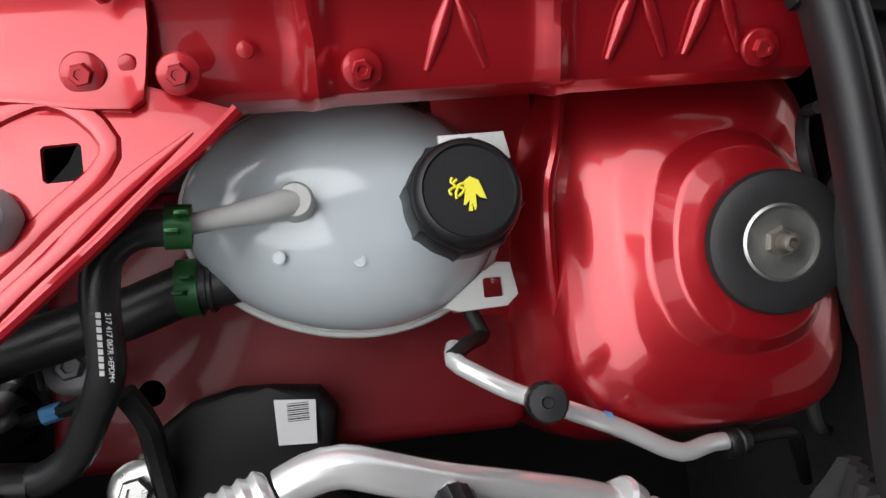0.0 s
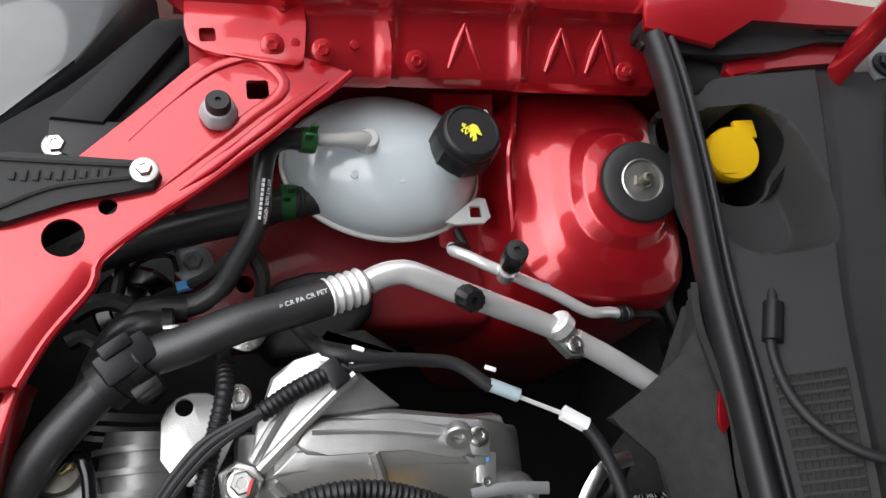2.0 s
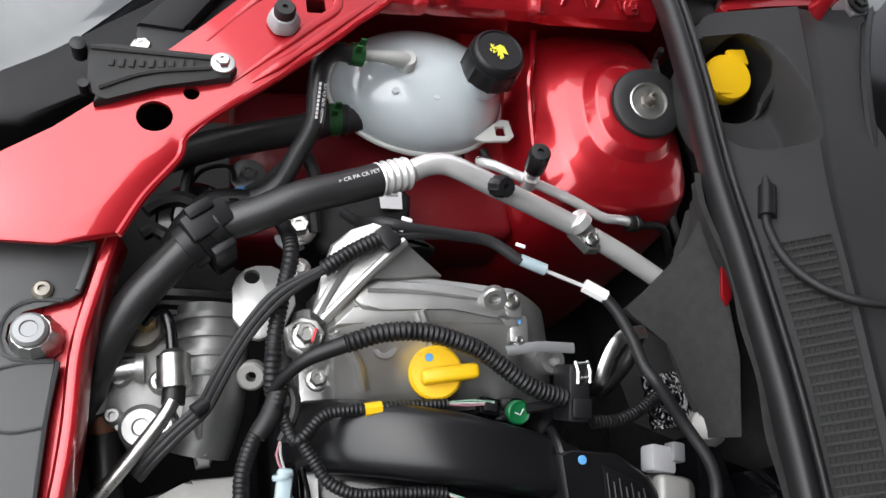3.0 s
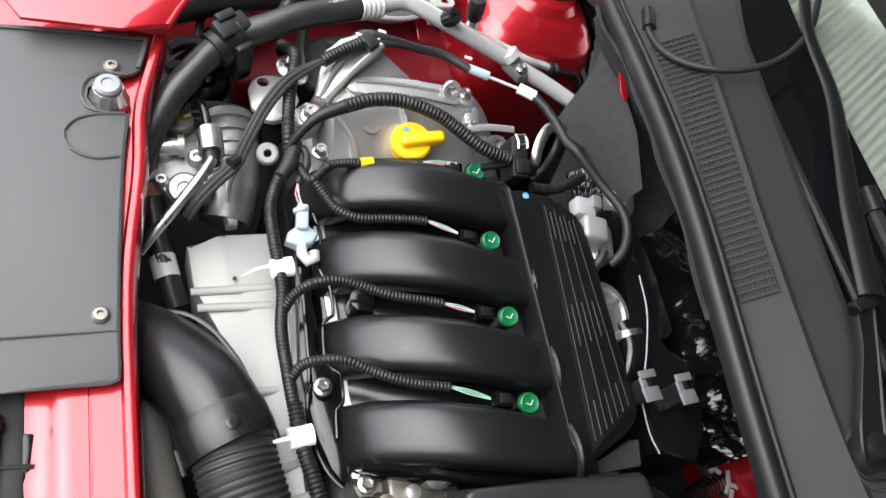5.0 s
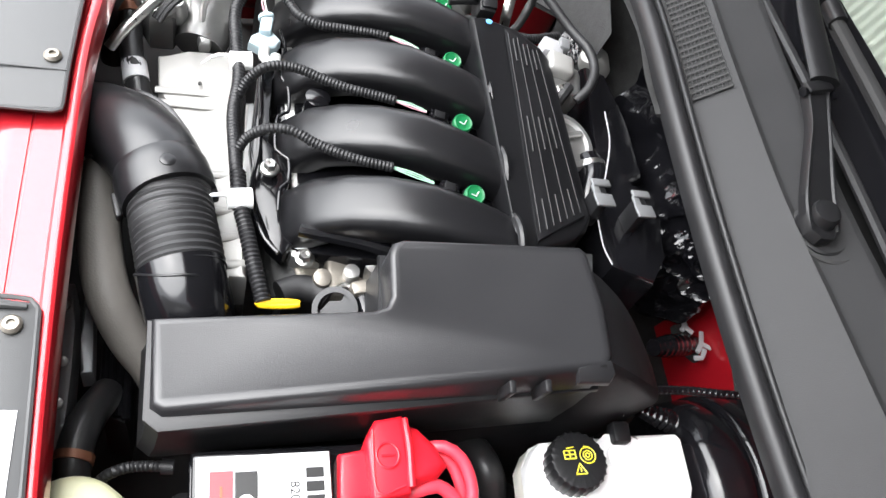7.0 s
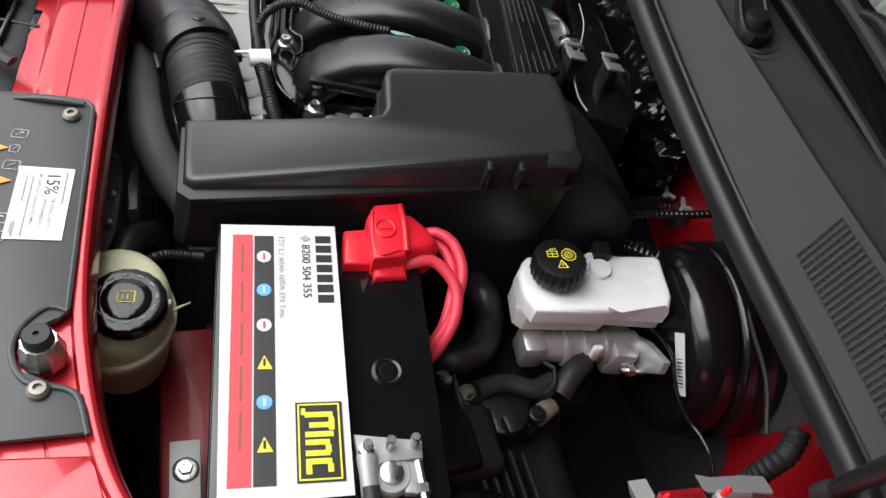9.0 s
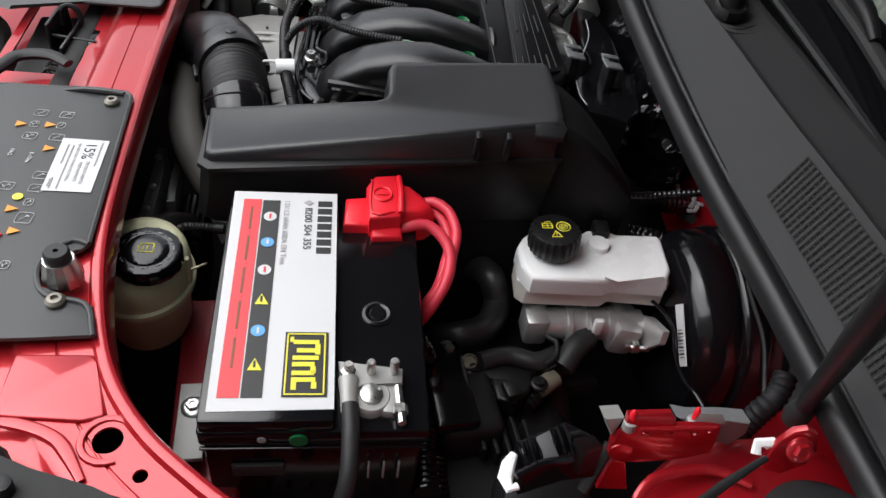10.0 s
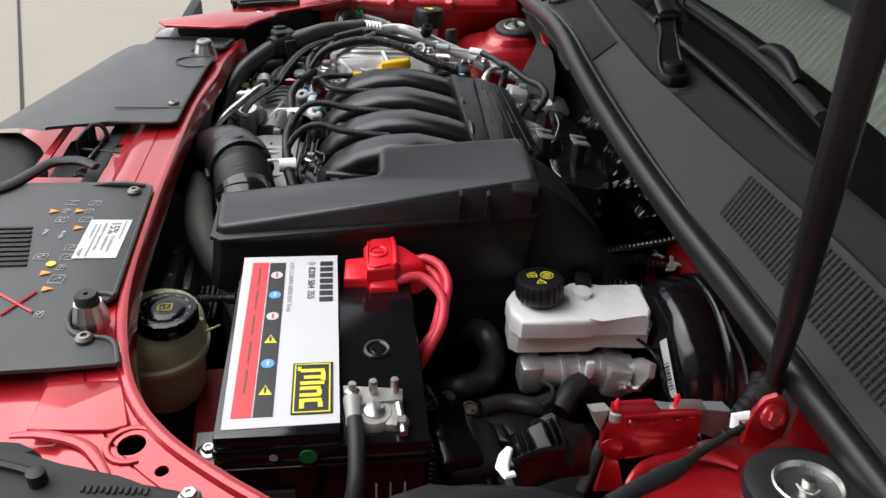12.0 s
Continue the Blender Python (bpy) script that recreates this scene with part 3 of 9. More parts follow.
tube_into(bm, [P[0], P[1]], 0.0012, n=5)
tube_into(bm, [P[2], P[3]], 0.0012, n=5)
part("cross_mark", bm, REDINK, cover_near, "red printed cross")
for i in range(9):
    a, b = (-0.561, -0.327, 0.835), (-0.436, -0.330, 0.835)
    dy = -0.0085 * i
    part("louvre", box(((a[0] + b[0]) / 2 + 0.002 * i, a[1] + dy, 0.8345), (abs(b[0] - a[0]), 0.004, 0.003), bevel=0.001), BLACK, cover_near)


def stop(p):
    t = thing("bonnet_stop", "grey plastic bonnet stop with a rubber tip", "bonnet stop", "bonnet stops")
    M = axis_m(p, (0, 0, 1))
    part("base", lathe([(0.0140, -0.004), (0.0140, 0.003), (0.0122, 0.010), (0.0108, 0.017)], M, n=48, lobes=12, depth=0.06, sharp=1), STEEL, t, "knurled zinc nut")
    part("tip", lathe([(0.0096, 0.016), (0.0094, 0.0235), (0.008, 0.0255), (0.002, 0.0255), (0.0018, 0.023)], M, n=24), RUBBER, t, "black rubber tip")


stop((-0.341, -0.484, 0.836))
fx = thing("bonnet_stop", "white-topped bonnet stop set in a grey ring", "bonnet stop", "bonnet stops")
M = axis_m((-0.343, 0.204, 0.840), (0, 0, 1))
part("base", lathe([(0.0168, -0.008), (0.0168, 0.001), (0.0158, 0.005), (0.0138, 0.011), (0.0124, 0.016)], M, n=48, lobes=12, depth=0.05, sharp=1), STEEL, fx)
part("tip", lathe([(0.0122, 0.015), (0.0118, 0.0205), (0.0098, 0.0226), (0.0060, 0.0228), (0.0052, 0.0216)], M, n=24), GREYCAST, fx, "pale grey rubber tip")

# bonnet catch and its handle in the gap between the covers
catch = thing("bonnet_catch", "black bonnet catch with springs in the slam panel", "bonnet catch")
# near-black plate stands for the shade inside the catch opening
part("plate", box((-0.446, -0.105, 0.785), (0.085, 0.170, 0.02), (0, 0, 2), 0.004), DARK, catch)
part("side_plate", box((-0.449, -0.088, 0.812), (0.004, 0.060, 0.050), (0, 0, -4), 0.0015), BLACK, catch)
part("side_plate", box((-0.429, -0.110, 0.806), (0.004, 0.070, 0.040), (0, 0, -4), 0.0015), BLACK_GLOSS, catch)
part("hook", tube([(-0.436 + 0.011 * math.cos(a), -0.084 + 0.004 * math.sin(a), 0.828 + 0.013 * math.sin(a)) for a in [math.pi * (-0.3 + 1.5 * i / 12) for i in range(13)]], 0.0030, n=8), BLACK, catch)
part("pivot_block", box((-0.412, -0.105, 0.806), (0.018, 0.034, 0.026), (0, 0, -6), 0.004), BLACK_GLOSS, catch)
part("pin", tube([(-0.452, -0.112, 0.822), (-0.404, -0.116, 0.818)], 0.0022, n=8), DARK_METAL, catch, "dull steel pin")
for k in range(6):
    part("spring", tube([(-0.440 + 0.0075 * math.cos(a), -0.138 - 0.0055 * k - 0.0009 * i, 0.806 + 0.0075 * math.sin(a)) for i, a in enumerate([2 * math.pi * q / 8 for q in range(9)])], 0.0011, n=5), DARK_ALU if k % 3 == 1 else BLACK, catch)
handle = thing("catch_lever", "black plastic bonnet release lever", "lever")
part("arm", tube([(-0.520, -0.262, 0.836), (-0.490, -0.240, 0.836), (-0.472, -0.204, 0.836), (-0.460, -0.180, 0.836), (-0.432, -0.176, 0.836), (-0.411, -0.188, 0.834)], [0.009, 0.009, 0.008, 0.008, 0.008, 0.006], n=10, flat=0.6), BLACK, handle)

# front trim beyond the covers: black grille top and the bumper below
trim = thing("grille_top_trim", "black plastic grille top trim at the car's nose", "trim", kind="structure")
edge_in, edge_out = [(-0.497, -0.085, 0.834), (-0.443, 0.220, 0.834), (-0.424, 0.259, 0.834)], [(-0.628, 0.002, 0.785), (-0.511, 0.423, 0.785), (-0.465, 0.459, 0.785)]
part("trim_skin", loft([[V(a).lerp(V(b), k) + Vector((0, 0, 0.010 * math.sin(math.pi * k))) for k in [q / 8 for q in range(9)]] for a, b in zip(spline(edge_in, 0.04)[:], [V(edge_out[0]).lerp(V(edge_out[1]), min(1, i / 9)) for i in range(40)])][:10], loop=False), COVER, trim)
part("centre_skin", slab([(-0.721, -0.002, 0.800), (-0.558, 0.008, 0.800), (-0.527, -0.028, 0.800), (-0.491, -0.149, 0.800), (-0.502, -0.198, 0.800), (-0.658, -0.216, 0.800)], 0.05, 0.02, 4), GREY, trim)
part("nose", box((-0.62, -0.10, 0.60), (0.16, 1.1, 0.20), (0, 18, 0), 0.05, 4), RED, trim, "red bumper skin")

# ---- headlights ----
hl = thing("headlight", "black headlight housing with a clear lens", "headlight", "headlights")
part("housing", slab([(-0.173, 0.546, 0.835), (-0.185, 0.522, 0.835), (-0.228, 0.477, 0.835), (-0.269, 0.438, 0.835), (-0.323, 0.407, 0.835), (-0.366, 0.376, 0.835), (-0.415, 0.376, 0.835), (-0.418, 0.412, 0.835), (-0.348, 0.438, 0.835), (-0.275, 0.499, 0.835), (-0.214, 0.566, 0.835), (-0.172, 0.570, 0.835)], 0.12, 0.006), MATT_BLACK, hl)
part("top_ridge", slab([(-0.283, 0.467, 0.850), (-0.246, 0.463, 0.850), (-0.191, 0.541, 0.850), (-0.212, 0.551, 0.850), (-0.230, 0.530, 0.850)], 0.022, 0.004), MATT_BLACK, hl)
part("lens", slab([(-0.216, 0.619, 0.800), (-0.277, 0.545, 0.800), (-0.357, 0.463, 0.800), (-0.429, 0.406, 0.800), (-0.472, 0.405, 0.800), (-0.483, 0.493, 0.800), (-0.407, 0.575, 0.800), (-0.335, 0.667, 0.800)], 0.10, 0.02, 3), LENS, hl, "clear lens")
part("rear_ledge", slab([(-0.283, 0.469, 0.846), (-0.227, 0.466, 0.846), (-0.258, 0.432, 0.846), (-0.284, 0.447, 0.846)], 0.02, 0.002), BLACK, hl)
part("fixing", bolt_bm((-0.278, 0.448, 0.842), r=0.007, washer=1.4), STEEL, hl)
arm = thing("headlight_bracket", "dark grey ribbed plastic headlight bracket", "bracket")
part("arm", slab([(-0.315, 0.427, 0.874), (-0.298, 0.429, 0.874), (-0.248, 0.424, 0.874), (-0.221, 0.422, 0.874), (-0.207, 0.419, 0.874), (-0.204, 0.412, 0.874), (-0.209, 0.402, 0.874), (-0.225, 0.399, 0.874), (-0.263, 0.394, 0.874), (-0.299, 0.378, 0.874), (-0.309, 0.375, 0.874), (-0.306, 0.385, 0.874), (-0.314, 0.388, 0.874)], 0.008, 0.003), GREY, arm)
part("rib", tube([(-0.305, 0.387, 0.875), (-0.271, 0.402, 0.875), (-0.224, 0.409, 0.875)], 0.002, n=6), GREY, arm)
part("rib", tube([(-0.312, 0.423, 0.875), (-0.263, 0.420, 0.875), (-0.224, 0.418, 0.875)], 0.002, n=6), GREY, arm)
part("pin", lathe([(0.006, -0.01), (0.006, 0.006), (0.0035, 0.007)], axis_m((-0.321, 0.424, 0.872), (0, 0, 1)), n=14), BLACK, arm)
part("pin", lathe([(0.004, -0.01), (0.004, 0.004)], axis_m((-0.316, 0.390, 0.872), (0, 0, 1)), n=14), BLACK, arm)
part("bolt", bolt_bm((-0.2148, 0.4135, 0.875), r=0.0056, washer=1.75, h=0.007), STEEL, arm, "bright zinc bolt")
for i in range(9):
    p = (-0.297, 0.410, 0.875)
    q = (-0.239, 0.411, 0.875)
    c = V(p).lerp(V(q), i / 8)
    part("raised_mark", box(c, (0.004, 0.008 if i % 3 else 0.006, 0.0015), (0, 0, -8), 0.0004), GREY, arm)

hl2 = thing("headlight", "black headlight housing top with clips", "headlight", "headlights")
part("housing", slab([(-0.390, -0.615, 0.838), (-0.352, -0.621, 0.838), (-0.339, -0.629, 0.838), (-0.324, -0.654, 0.838), (-0.279, -0.660, 0.838), (-0.240, -0.671, 0.838), (-0.202, -0.693, 0.838), (-0.194, -0.770, 0.838), (-0.377, -0.755, 0.838), (-0.456, -0.618, 0.838)], 0.13, 0.008), GREY, hl2)
part("rib", tube([(-0.372, -0.642, 0.842), (-0.341, -0.653, 0.842), (-0.327, -0.660, 0.842)], 0.003, n=6), BLACK, hl2)
part("pin", lathe([(0.006, -0.01), (0.006, 0.006), (0.003, 0.007)], axis_m((-0.328, -0.662, 0.842), (0, 0, 1)), n=14), BLACK, hl2)
part("bolt", bolt_bm((-0.231, -0.684, 0.840), r=0.0052, washer=1.45), STEEL, hl2)
for i in range(11):
    part("raised_mark", box(V((-0.299, -0.670, 0.839)).lerp(V((-0.259, -0.675, 0.839)), i / 10), (0.0022, 0.006 if i % 3 else 0.0045, 0.0014), (0, 0, -8), 0.0003), GREY, hl2)


# ---- cowl, seal, wiper, windscreen ----
SEAL_X = [(0.578, 0.185, 0.887), (0.504, 0.194, 0.89), (0.407, 0.192, 0.897), (0.31, 0.185, 0.904), (0.221, 0.181, 0.915), (0.115, 0.176, 0.925), (0.009, 0.167, 0.931), (-0.083, 0.159, 0.93), (-0.185, 0.157, 0.921), (-0.304, 0.162, 0.906), (-0.417, 0.172, 0.891), (-0.535, 0.187, 0.876), (-0.657, 0.2, 0.86), (-0.773, 0.215, 0.845)]
CREASE_X = [(0.58, 0.357, 0.885), (0.502, 0.349, 0.89), (0.394, 0.315, 0.909), (0.29, 0.274, 0.932), (0.183, 0.251, 0.947), (0.09, 0.239, 0.951), (-0.005, 0.229, 0.952), (-0.103, 0.222, 0.952), (-0.203, 0.218, 0.951), (-0.294, 0.223, 0.949), (-0.383, 0.23, 0.945), (-0.48, 0.247, 0.936), (-0.578, 0.264, 0.924), (-0.681, 0.275, 0.91), (-0.786, 0.272, 0.897)]


def table(tab):
    xs = spline([(a, b, c) for a, b, c in tab], 0.02)
    return [p.x for p in xs][::-1], [p.y for p in xs][::-1], [p.z for p in xs][::-1]


ST, CT = table(SEAL_X), table(CREASE_X)


def seal_edge(y):
    return float(np.interp(y, ST[0], ST[1])), float(np.interp(y, ST[0], ST[2]))


def crease_at(y):
    return float(np.interp(y, CT[0], CT[1])), float(np.interp(y, CT[0], CT[2]))


ys = [0.545 - 0.02 * i for i in range(68)]

seal = thing("bonnet_seal", "black double-bulb rubber bonnet seal along the cowl", "seal")
SECTION = [(-0.0012, -0.016), (-0.0026, -0.006), (-0.001, 0.000), (0.003, 0.0034), (0.008, 0.0046), (0.0125, 0.0034), (0.0155, -0.0004), (0.0166, -0.0030), (0.0176, -0.0030), (0.0188, 0.0006), (0.0215, 0.0024), (0.0245, 0.0010), (0.0262, -0.0040), (0.027, -0.014), (0.0275, -0.034)]
for name, sec in (("bulb", SECTION[:9]), ("bead", SECTION[8:])):
    part(name, loft([[(seal_edge(y)[0] + 0.001 + 0.92 * a, y, seal_edge(y)[1] + b) for a, b in sec] for y in ys], loop=False), SEALRUB, seal, smooth=70)


part("end_plug", box((seal_edge(0.545)[0] + 0.012, 0.548, seal_edge(0.545)[1] - 0.014), (0.028, 0.012, 0.032), bevel=0.004), RUBBER, seal)


def cowl_z(x, y):
    """Height of the slope between the seal's foot and the crease."""
    a, za = seal_edge(y)[0] + 0.026, crease_at(y)[1] - 0.030 - 0.012 * min(1.0, max(0.0, -y / 0.4))
    b, zb = crease_at(y)
    k = (x - a) / (b - a)
    return za + (zb - za) * (k if k < 1 else 1)


def cowl_pt(u, v):
    y = 0.508 - 1.308 * u
    a = seal_edge(y)[0] + 0.018
    b, zb = crease_at(y)
    if v < 0.6:
        x = a + (b - a) * v / 0.6
        z = cowl_z(x, y)
    else:
        w = (v - 0.6) / 0.4
        k = [(0.0, 0.0), (0.002, -0.003), (0.010, -0.005), (0.030, 0.000), (0.050, 0.005), (0.058, 0.004), (0.062, -0.012), (0.064, -0.03)]
        q = w * 7
        i = min(int(q), 6)
        f = q - i
        x = b + (k[i][0] * (1 - f) + k[i + 1][0] * f) * (1 + 3.0 * max(0.0, y - 0.22))
        z = zb + k[i][1] * (1 - f) + k[i + 1][1] * f
    e = (abs(x - 0.264) / 0.049) ** 3.2 + (abs(y - 0.404) / 0.074) ** 3.2
    if e < 1:
        q = min(1.0, (1 - e) / 0.42)
        z -= 0.052 * q * q * (3 - 2 * q)
    return Vector((x, y, z))


cowl = thing("cowl_panel", "grey grained plastic cowl panel below the windscreen", "cowl panel", kind="structure")
skin = part("panel_skin", sheet(cowl_pt, 520, 150, 0.003), COWL, cowl)
WELL = [(0.278 + 0.031 * math.cos(a), 0.436 + 0.042 * math.sin(a)) for a in [2 * math.pi * i / 32 for i in range(32)]]
cut(skin, [slab([(x, y, 0.90) for x, y in WELL], 0.10)])
part("filler_well", loft([[(0.278 + (x - 0.278) * k, 0.436 + (y - 0.436) * k, z + tilt * ((x - 0.278) * 0.62 + (y - 0.436) * 0.40)) for x, y in WELL] for k, z, tilt in ((1.06, 0.858, 1.0), (1.08, 0.820, 0.3), (1.0, 0.775, 0.0), (0.02, 0.770, 0.0))], caps=False), BLACK, cowl, "deep black oval well round the filler")
part("end_panel", slab([(0.251, 0.504, 0.862), (0.452, 0.509, 0.868), (0.60, 0.52, 0.88), (0.60, 0.60, 0.87), (0.248, 0.599, 0.855)], 0.01, 0.003), BLACK, cowl, "black end piece by the hinge")
part("emboss_ring", tube([(0.430 + 0.022 * math.cos(a), 0.47 + 0.022 * math.sin(a), crease_at(0.47)[1] + 0.001) for a in [2 * math.pi * i / 20 for i in range(21)]], 0.0012, n=5), GREY, cowl)
strip = thing("wing_edge_trim", "dark plastic trim strip along the red wing edge", "trim")
part("strip", slab([(0.186, 0.536, 0.880), (0.260, 0.545, 0.880), (0.306, 0.572, 0.880), (0.377, 0.572, 0.880), (0.424, 0.572, 0.880), (0.477, 0.570, 0.880), (0.470, 0.543, 0.880), (0.413, 0.546, 0.880), (0.372, 0.547, 0.880), (0.323, 0.531, 0.880), (0.269, 0.522, 0.880), (0.229, 0.525, 0.880), (0.188, 0.530, 0.880)], 0.008, 0.003), BLACK, strip)
part("pocket", slab([(0.380, 0.562, 0.8835), (0.405, 0.563, 0.8835), (0.410, 0.552, 0.8835), (0.384, 0.551, 0.8835)], 0.006, 0.001), BLACK, strip)
edge = thing("wing_edge", "glossy red wing edge beside the windscreen corner", "wing", kind="structure")
part("flange", slab([(0.280, 0.530, 0.871), (0.330, 0.540, 0.871), (0.392, 0.552, 0.871), (0.520, 0.560, 0.871), (0.510, 0.535, 0.871), (0.415, 0.532, 0.871), (0.391, 0.528, 0.871), (0.325, 0.520, 0.871), (0.279, 0.507, 0.871), (0.272, 0.515, 0.871)], 0.012, 0.004), RED, edge)
part("wing_skin", slab([(0.186, 0.540, 0.893), (0.196, 0.600, 0.899), (0.261, 0.625, 0.903), (0.318, 0.590, 0.898), (0.366, 0.580, 0.896), (0.446, 0.574, 0.895), (0.547, 0.568, 0.895), (0.700, 0.570, 0.900), (0.700, 0.548, 0.893), (0.541, 0.547, 0.893), (0.409, 0.554, 0.893), (0.363, 0.553, 0.893), (0.295, 0.556, 0.893), (0.252, 0.527, 0.891)], 0.006, 0.002), RED, edge)
hinge = thing("hinge", "red painted bonnet hinge on a grey bracket", "hinge")
part("arm", tube([(0.374, 0.505, 0.885), (0.371, 0.512, 0.920), (0.368, 0.515, 0.950), (0.349, 0.511, 0.990), (0.326, 0.513, 1.030)], [0.012, 0.014, 0.014, 0.013, 0.012], n=12, flat=0.45), RED, hinge)
part("bracket", slab([(0.409, 0.523, 0.895), (0.440, 0.547, 0.895), (0.463, 0.552, 0.895), (0.473, 0.522, 0.895), (0.460, 0.506, 0.895), (0.410, 0.497, 0.895), (0.408, 0.507, 0.895)], 0.02, 0.004), GREYCAST, hinge, "grey bracket")
part("bolt", bolt_bm((0.421, 0.512, 0.897), r=0.008, washer=1.5), DARK_METAL, hinge)
clampc = thing("corner_bracket", "dark crumpled bracket under the seal's end", "bracket")
part("bracket", slab([(0.223, 0.524, 0.868), (0.236, 0.527, 0.872), (0.248, 0.521, 0.866), (0.262, 0.521, 0.873), (0.268, 0.514, 0.868), (0.265, 0.500, 0.872), (0.254, 0.503, 0.864), (0.241, 0.493, 0.870), (0.226, 0.487, 0.866), (0.225, 0.507, 0.873)], 0.018, 0.003), DARK_METAL, clampc)


def grille(y0, y1, rows, n, skew, thick, label):
    g = thing("cowl_grille", label, "grille")
    bars = bmesh.new()

    def gx(y, k):
        y -= skew * (1 - k)
        a, b = seal_edge(y)[0] + 0.0315, crease_at(y)[0] - 0.005
        x = a + (b - a) * k
        return Vector((x, y, cowl_z(x, y)))

    # the holes' shade is a near-black sheet laid on the cowl
    part("backing", sheet(lambda u, v: gx(y0 + (y1 - y0) * u, v) + Vector((-0.0009, 0, 0.0009)), 30, 6, 0.0006), DARK, g, "near-black sheet for the shade in the grille holes")
    for i in range(rows + 1):
        y = y0 + (y1 - y0) * i / rows
        tube_into(bars, [gx(y, k) + Vector((-0.0022, 0, 0.0020)) for k in (0, 0.5, 1)], thick, n=4, step=0.02, flat=0.4)
    for k in range(n + 1):
        tube_into(bars, [gx(y0 + (y1 - y0) * i / 12, k / n) + Vector((-0.0022, 0, 0.0020)) for i in range(13)], thick * 0.48, n=4, step=0.02, flat=0.4)
    part("lattice", bars, GREY, g, "grey plastic lattice bars")


grille(0.236, -0.074, 42, 9, 0.0, 0.0013, "grey plastic air grille let into the cowl")
grille(-0.436, -0.76, 60, 9, 0.012, 0.0012, "grey plastic air grille let into the cowl near the strut")

# washer filler in its recess
wf = thing("washer_filler", "washer filler neck with a yellow cap in the cowl recess", "filler neck")
wc = Vector((0.270, 0.440, 0.855))
part("neck", lathe([(0.025, -0.06), (0.025, -0.014), (0.0235, -0.012), (0.022, -0.02)], axis_m(wc, (-0.1, -0.15, 1)), n=32), BLACK, wf)
wcap = new("cap")
wcap.parent = wf
wcap["label"] = "bright yellow cap with a tab"
M = axis_m(wc, (-0.1, -0.15, 1))
part("disc", lathe([(0.0235, -0.012), (0.0248, -0.004), (0.0248, 0.002), (0.0232, 0.005), (0.012, 0.0062)], M, n=36), YELLOW, wcap)
part("tab", box(M @ Vector((0.000, 0.026, 0.001)), (0.021, 0.018, 0.006), (0, 0, 4), 0.002), YELLOW, wcap)
part("hinge", box(M @ Vector((0.004, -0.018, 0.004)), (0.018, 0.004, 0.005), (0, 0, 0), 0.001), YELLOW, wcap)

# washer hose over the cowl
wh = thing("washer_hose", "thin black washer hose lying over the cowl", "hose")
part("hose", tube([(0.242, 0.313, 0.895), (0.233, 0.298, 0.909), (0.224, 0.275, 0.914), (0.216, 0.255, 0.916), (0.215, 0.222, 0.925), (0.224, 0.195, 0.938), (0.243, 0.176, 0.952), (0.270, 0.167, 0.964), (0.300, 0.167, 0.977), (0.326, 0.178, 0.987), (0.353, 0.201, 0.995), (0.379, 0.239, 1.000)], 0.0038, n=10), RUBBER, wh)
part("connector", tube([(0.230, 0.290, 0.912), (0.219, 0.261, 0.915)], 0.0075, n=12), BLACK, wh, "black plastic joint")
part("grommet", lathe([(0.010, -0.004), (0.009, 0.002), (0.005, 0.003)], axis_m((0.243, 0.314, 0.899), (-0.2, 0, 1)), n=18), RUBBER, wh)

# wiper
wp = thing("windscreen_wiper", "black windscreen wiper arm on its pivot", "wiper", "wipers")
part("seat_ring", lathe([(0.0300, -0.020), (0.0295, -0.004), (0.0270, -0.0025), (0.0255, -0.005), (0.0250, -0.010)], axis_m((0.247, -0.230, 0.953), (-0.12, 0, 1)), n=36), GREY, wp)
part("seat_ring", lathe([(0.0235, -0.020), (0.0230, -0.006), (0.0210, -0.0045), (0.0200, -0.007), (0.0195, -0.010)], axis_m((0.243, -0.228, 0.955), (-0.12, 0, 1)), n=36), RUBBER, wp)
part("pivot", lathe([(0.0150, -0.02), (0.0145, 0.004), (0.0118, 0.010), (0.0116, 0.0165), (0.0105, 0.0190), (0.0070, 0.0200), (0.003, 0.0203)], axis_m((0.235, -0.224, 0.953), (-0.10, 0, 1)), n=32), BLACK, wp, "rounded pivot cap")
ARM_L = spline([(0.226, -0.243, 0.961), (0.218, -0.236, 0.962), (0.217, -0.225, 0.966), (0.221, -0.207, 0.970), (0.227, -0.188, 0.975), (0.235, -0.168, 0.979), (0.245, -0.142, 0.984), (0.252, -0.110, 0.988)], 0.006)
ARM_R = spline([(0.239, -0.243, 0.961), (0.247, -0.237, 0.962), (0.249, -0.225, 0.966), (0.252, -0.206, 0.970), (0.255, -0.187, 0.975), (0.261, -0.164, 0.979), (0.267, -0.138, 0.984), (0.276, -0.109, 0.988)], 0.006)
rings = []
for i in range(24):
    a, b = ARM_L[round(i / 23 * (len(ARM_L) - 1))], ARM_R[round(i / 23 * (len(ARM_R) - 1))]
    rings.append([a.lerp(b, k) + Vector((0, 0, h)) for k, h in ((0, -0.010), (0, -0.001), (0.04, 0.0006), (0.10, 0.0004), (0.15, -0.0012), (0.5, -0.0006), (0.85, -0.0012), (0.90, 0.0004), (0.96, 0.0006), (1, -0.001), (1, -0.010))])
part("arm", loft(rings), BLACK, wp)
part("hinge", box((0.264, -0.107, 0.9865), (0.028, 0.012, 0.011), (0, 0, 12), 0.0025), BLACK, wp)
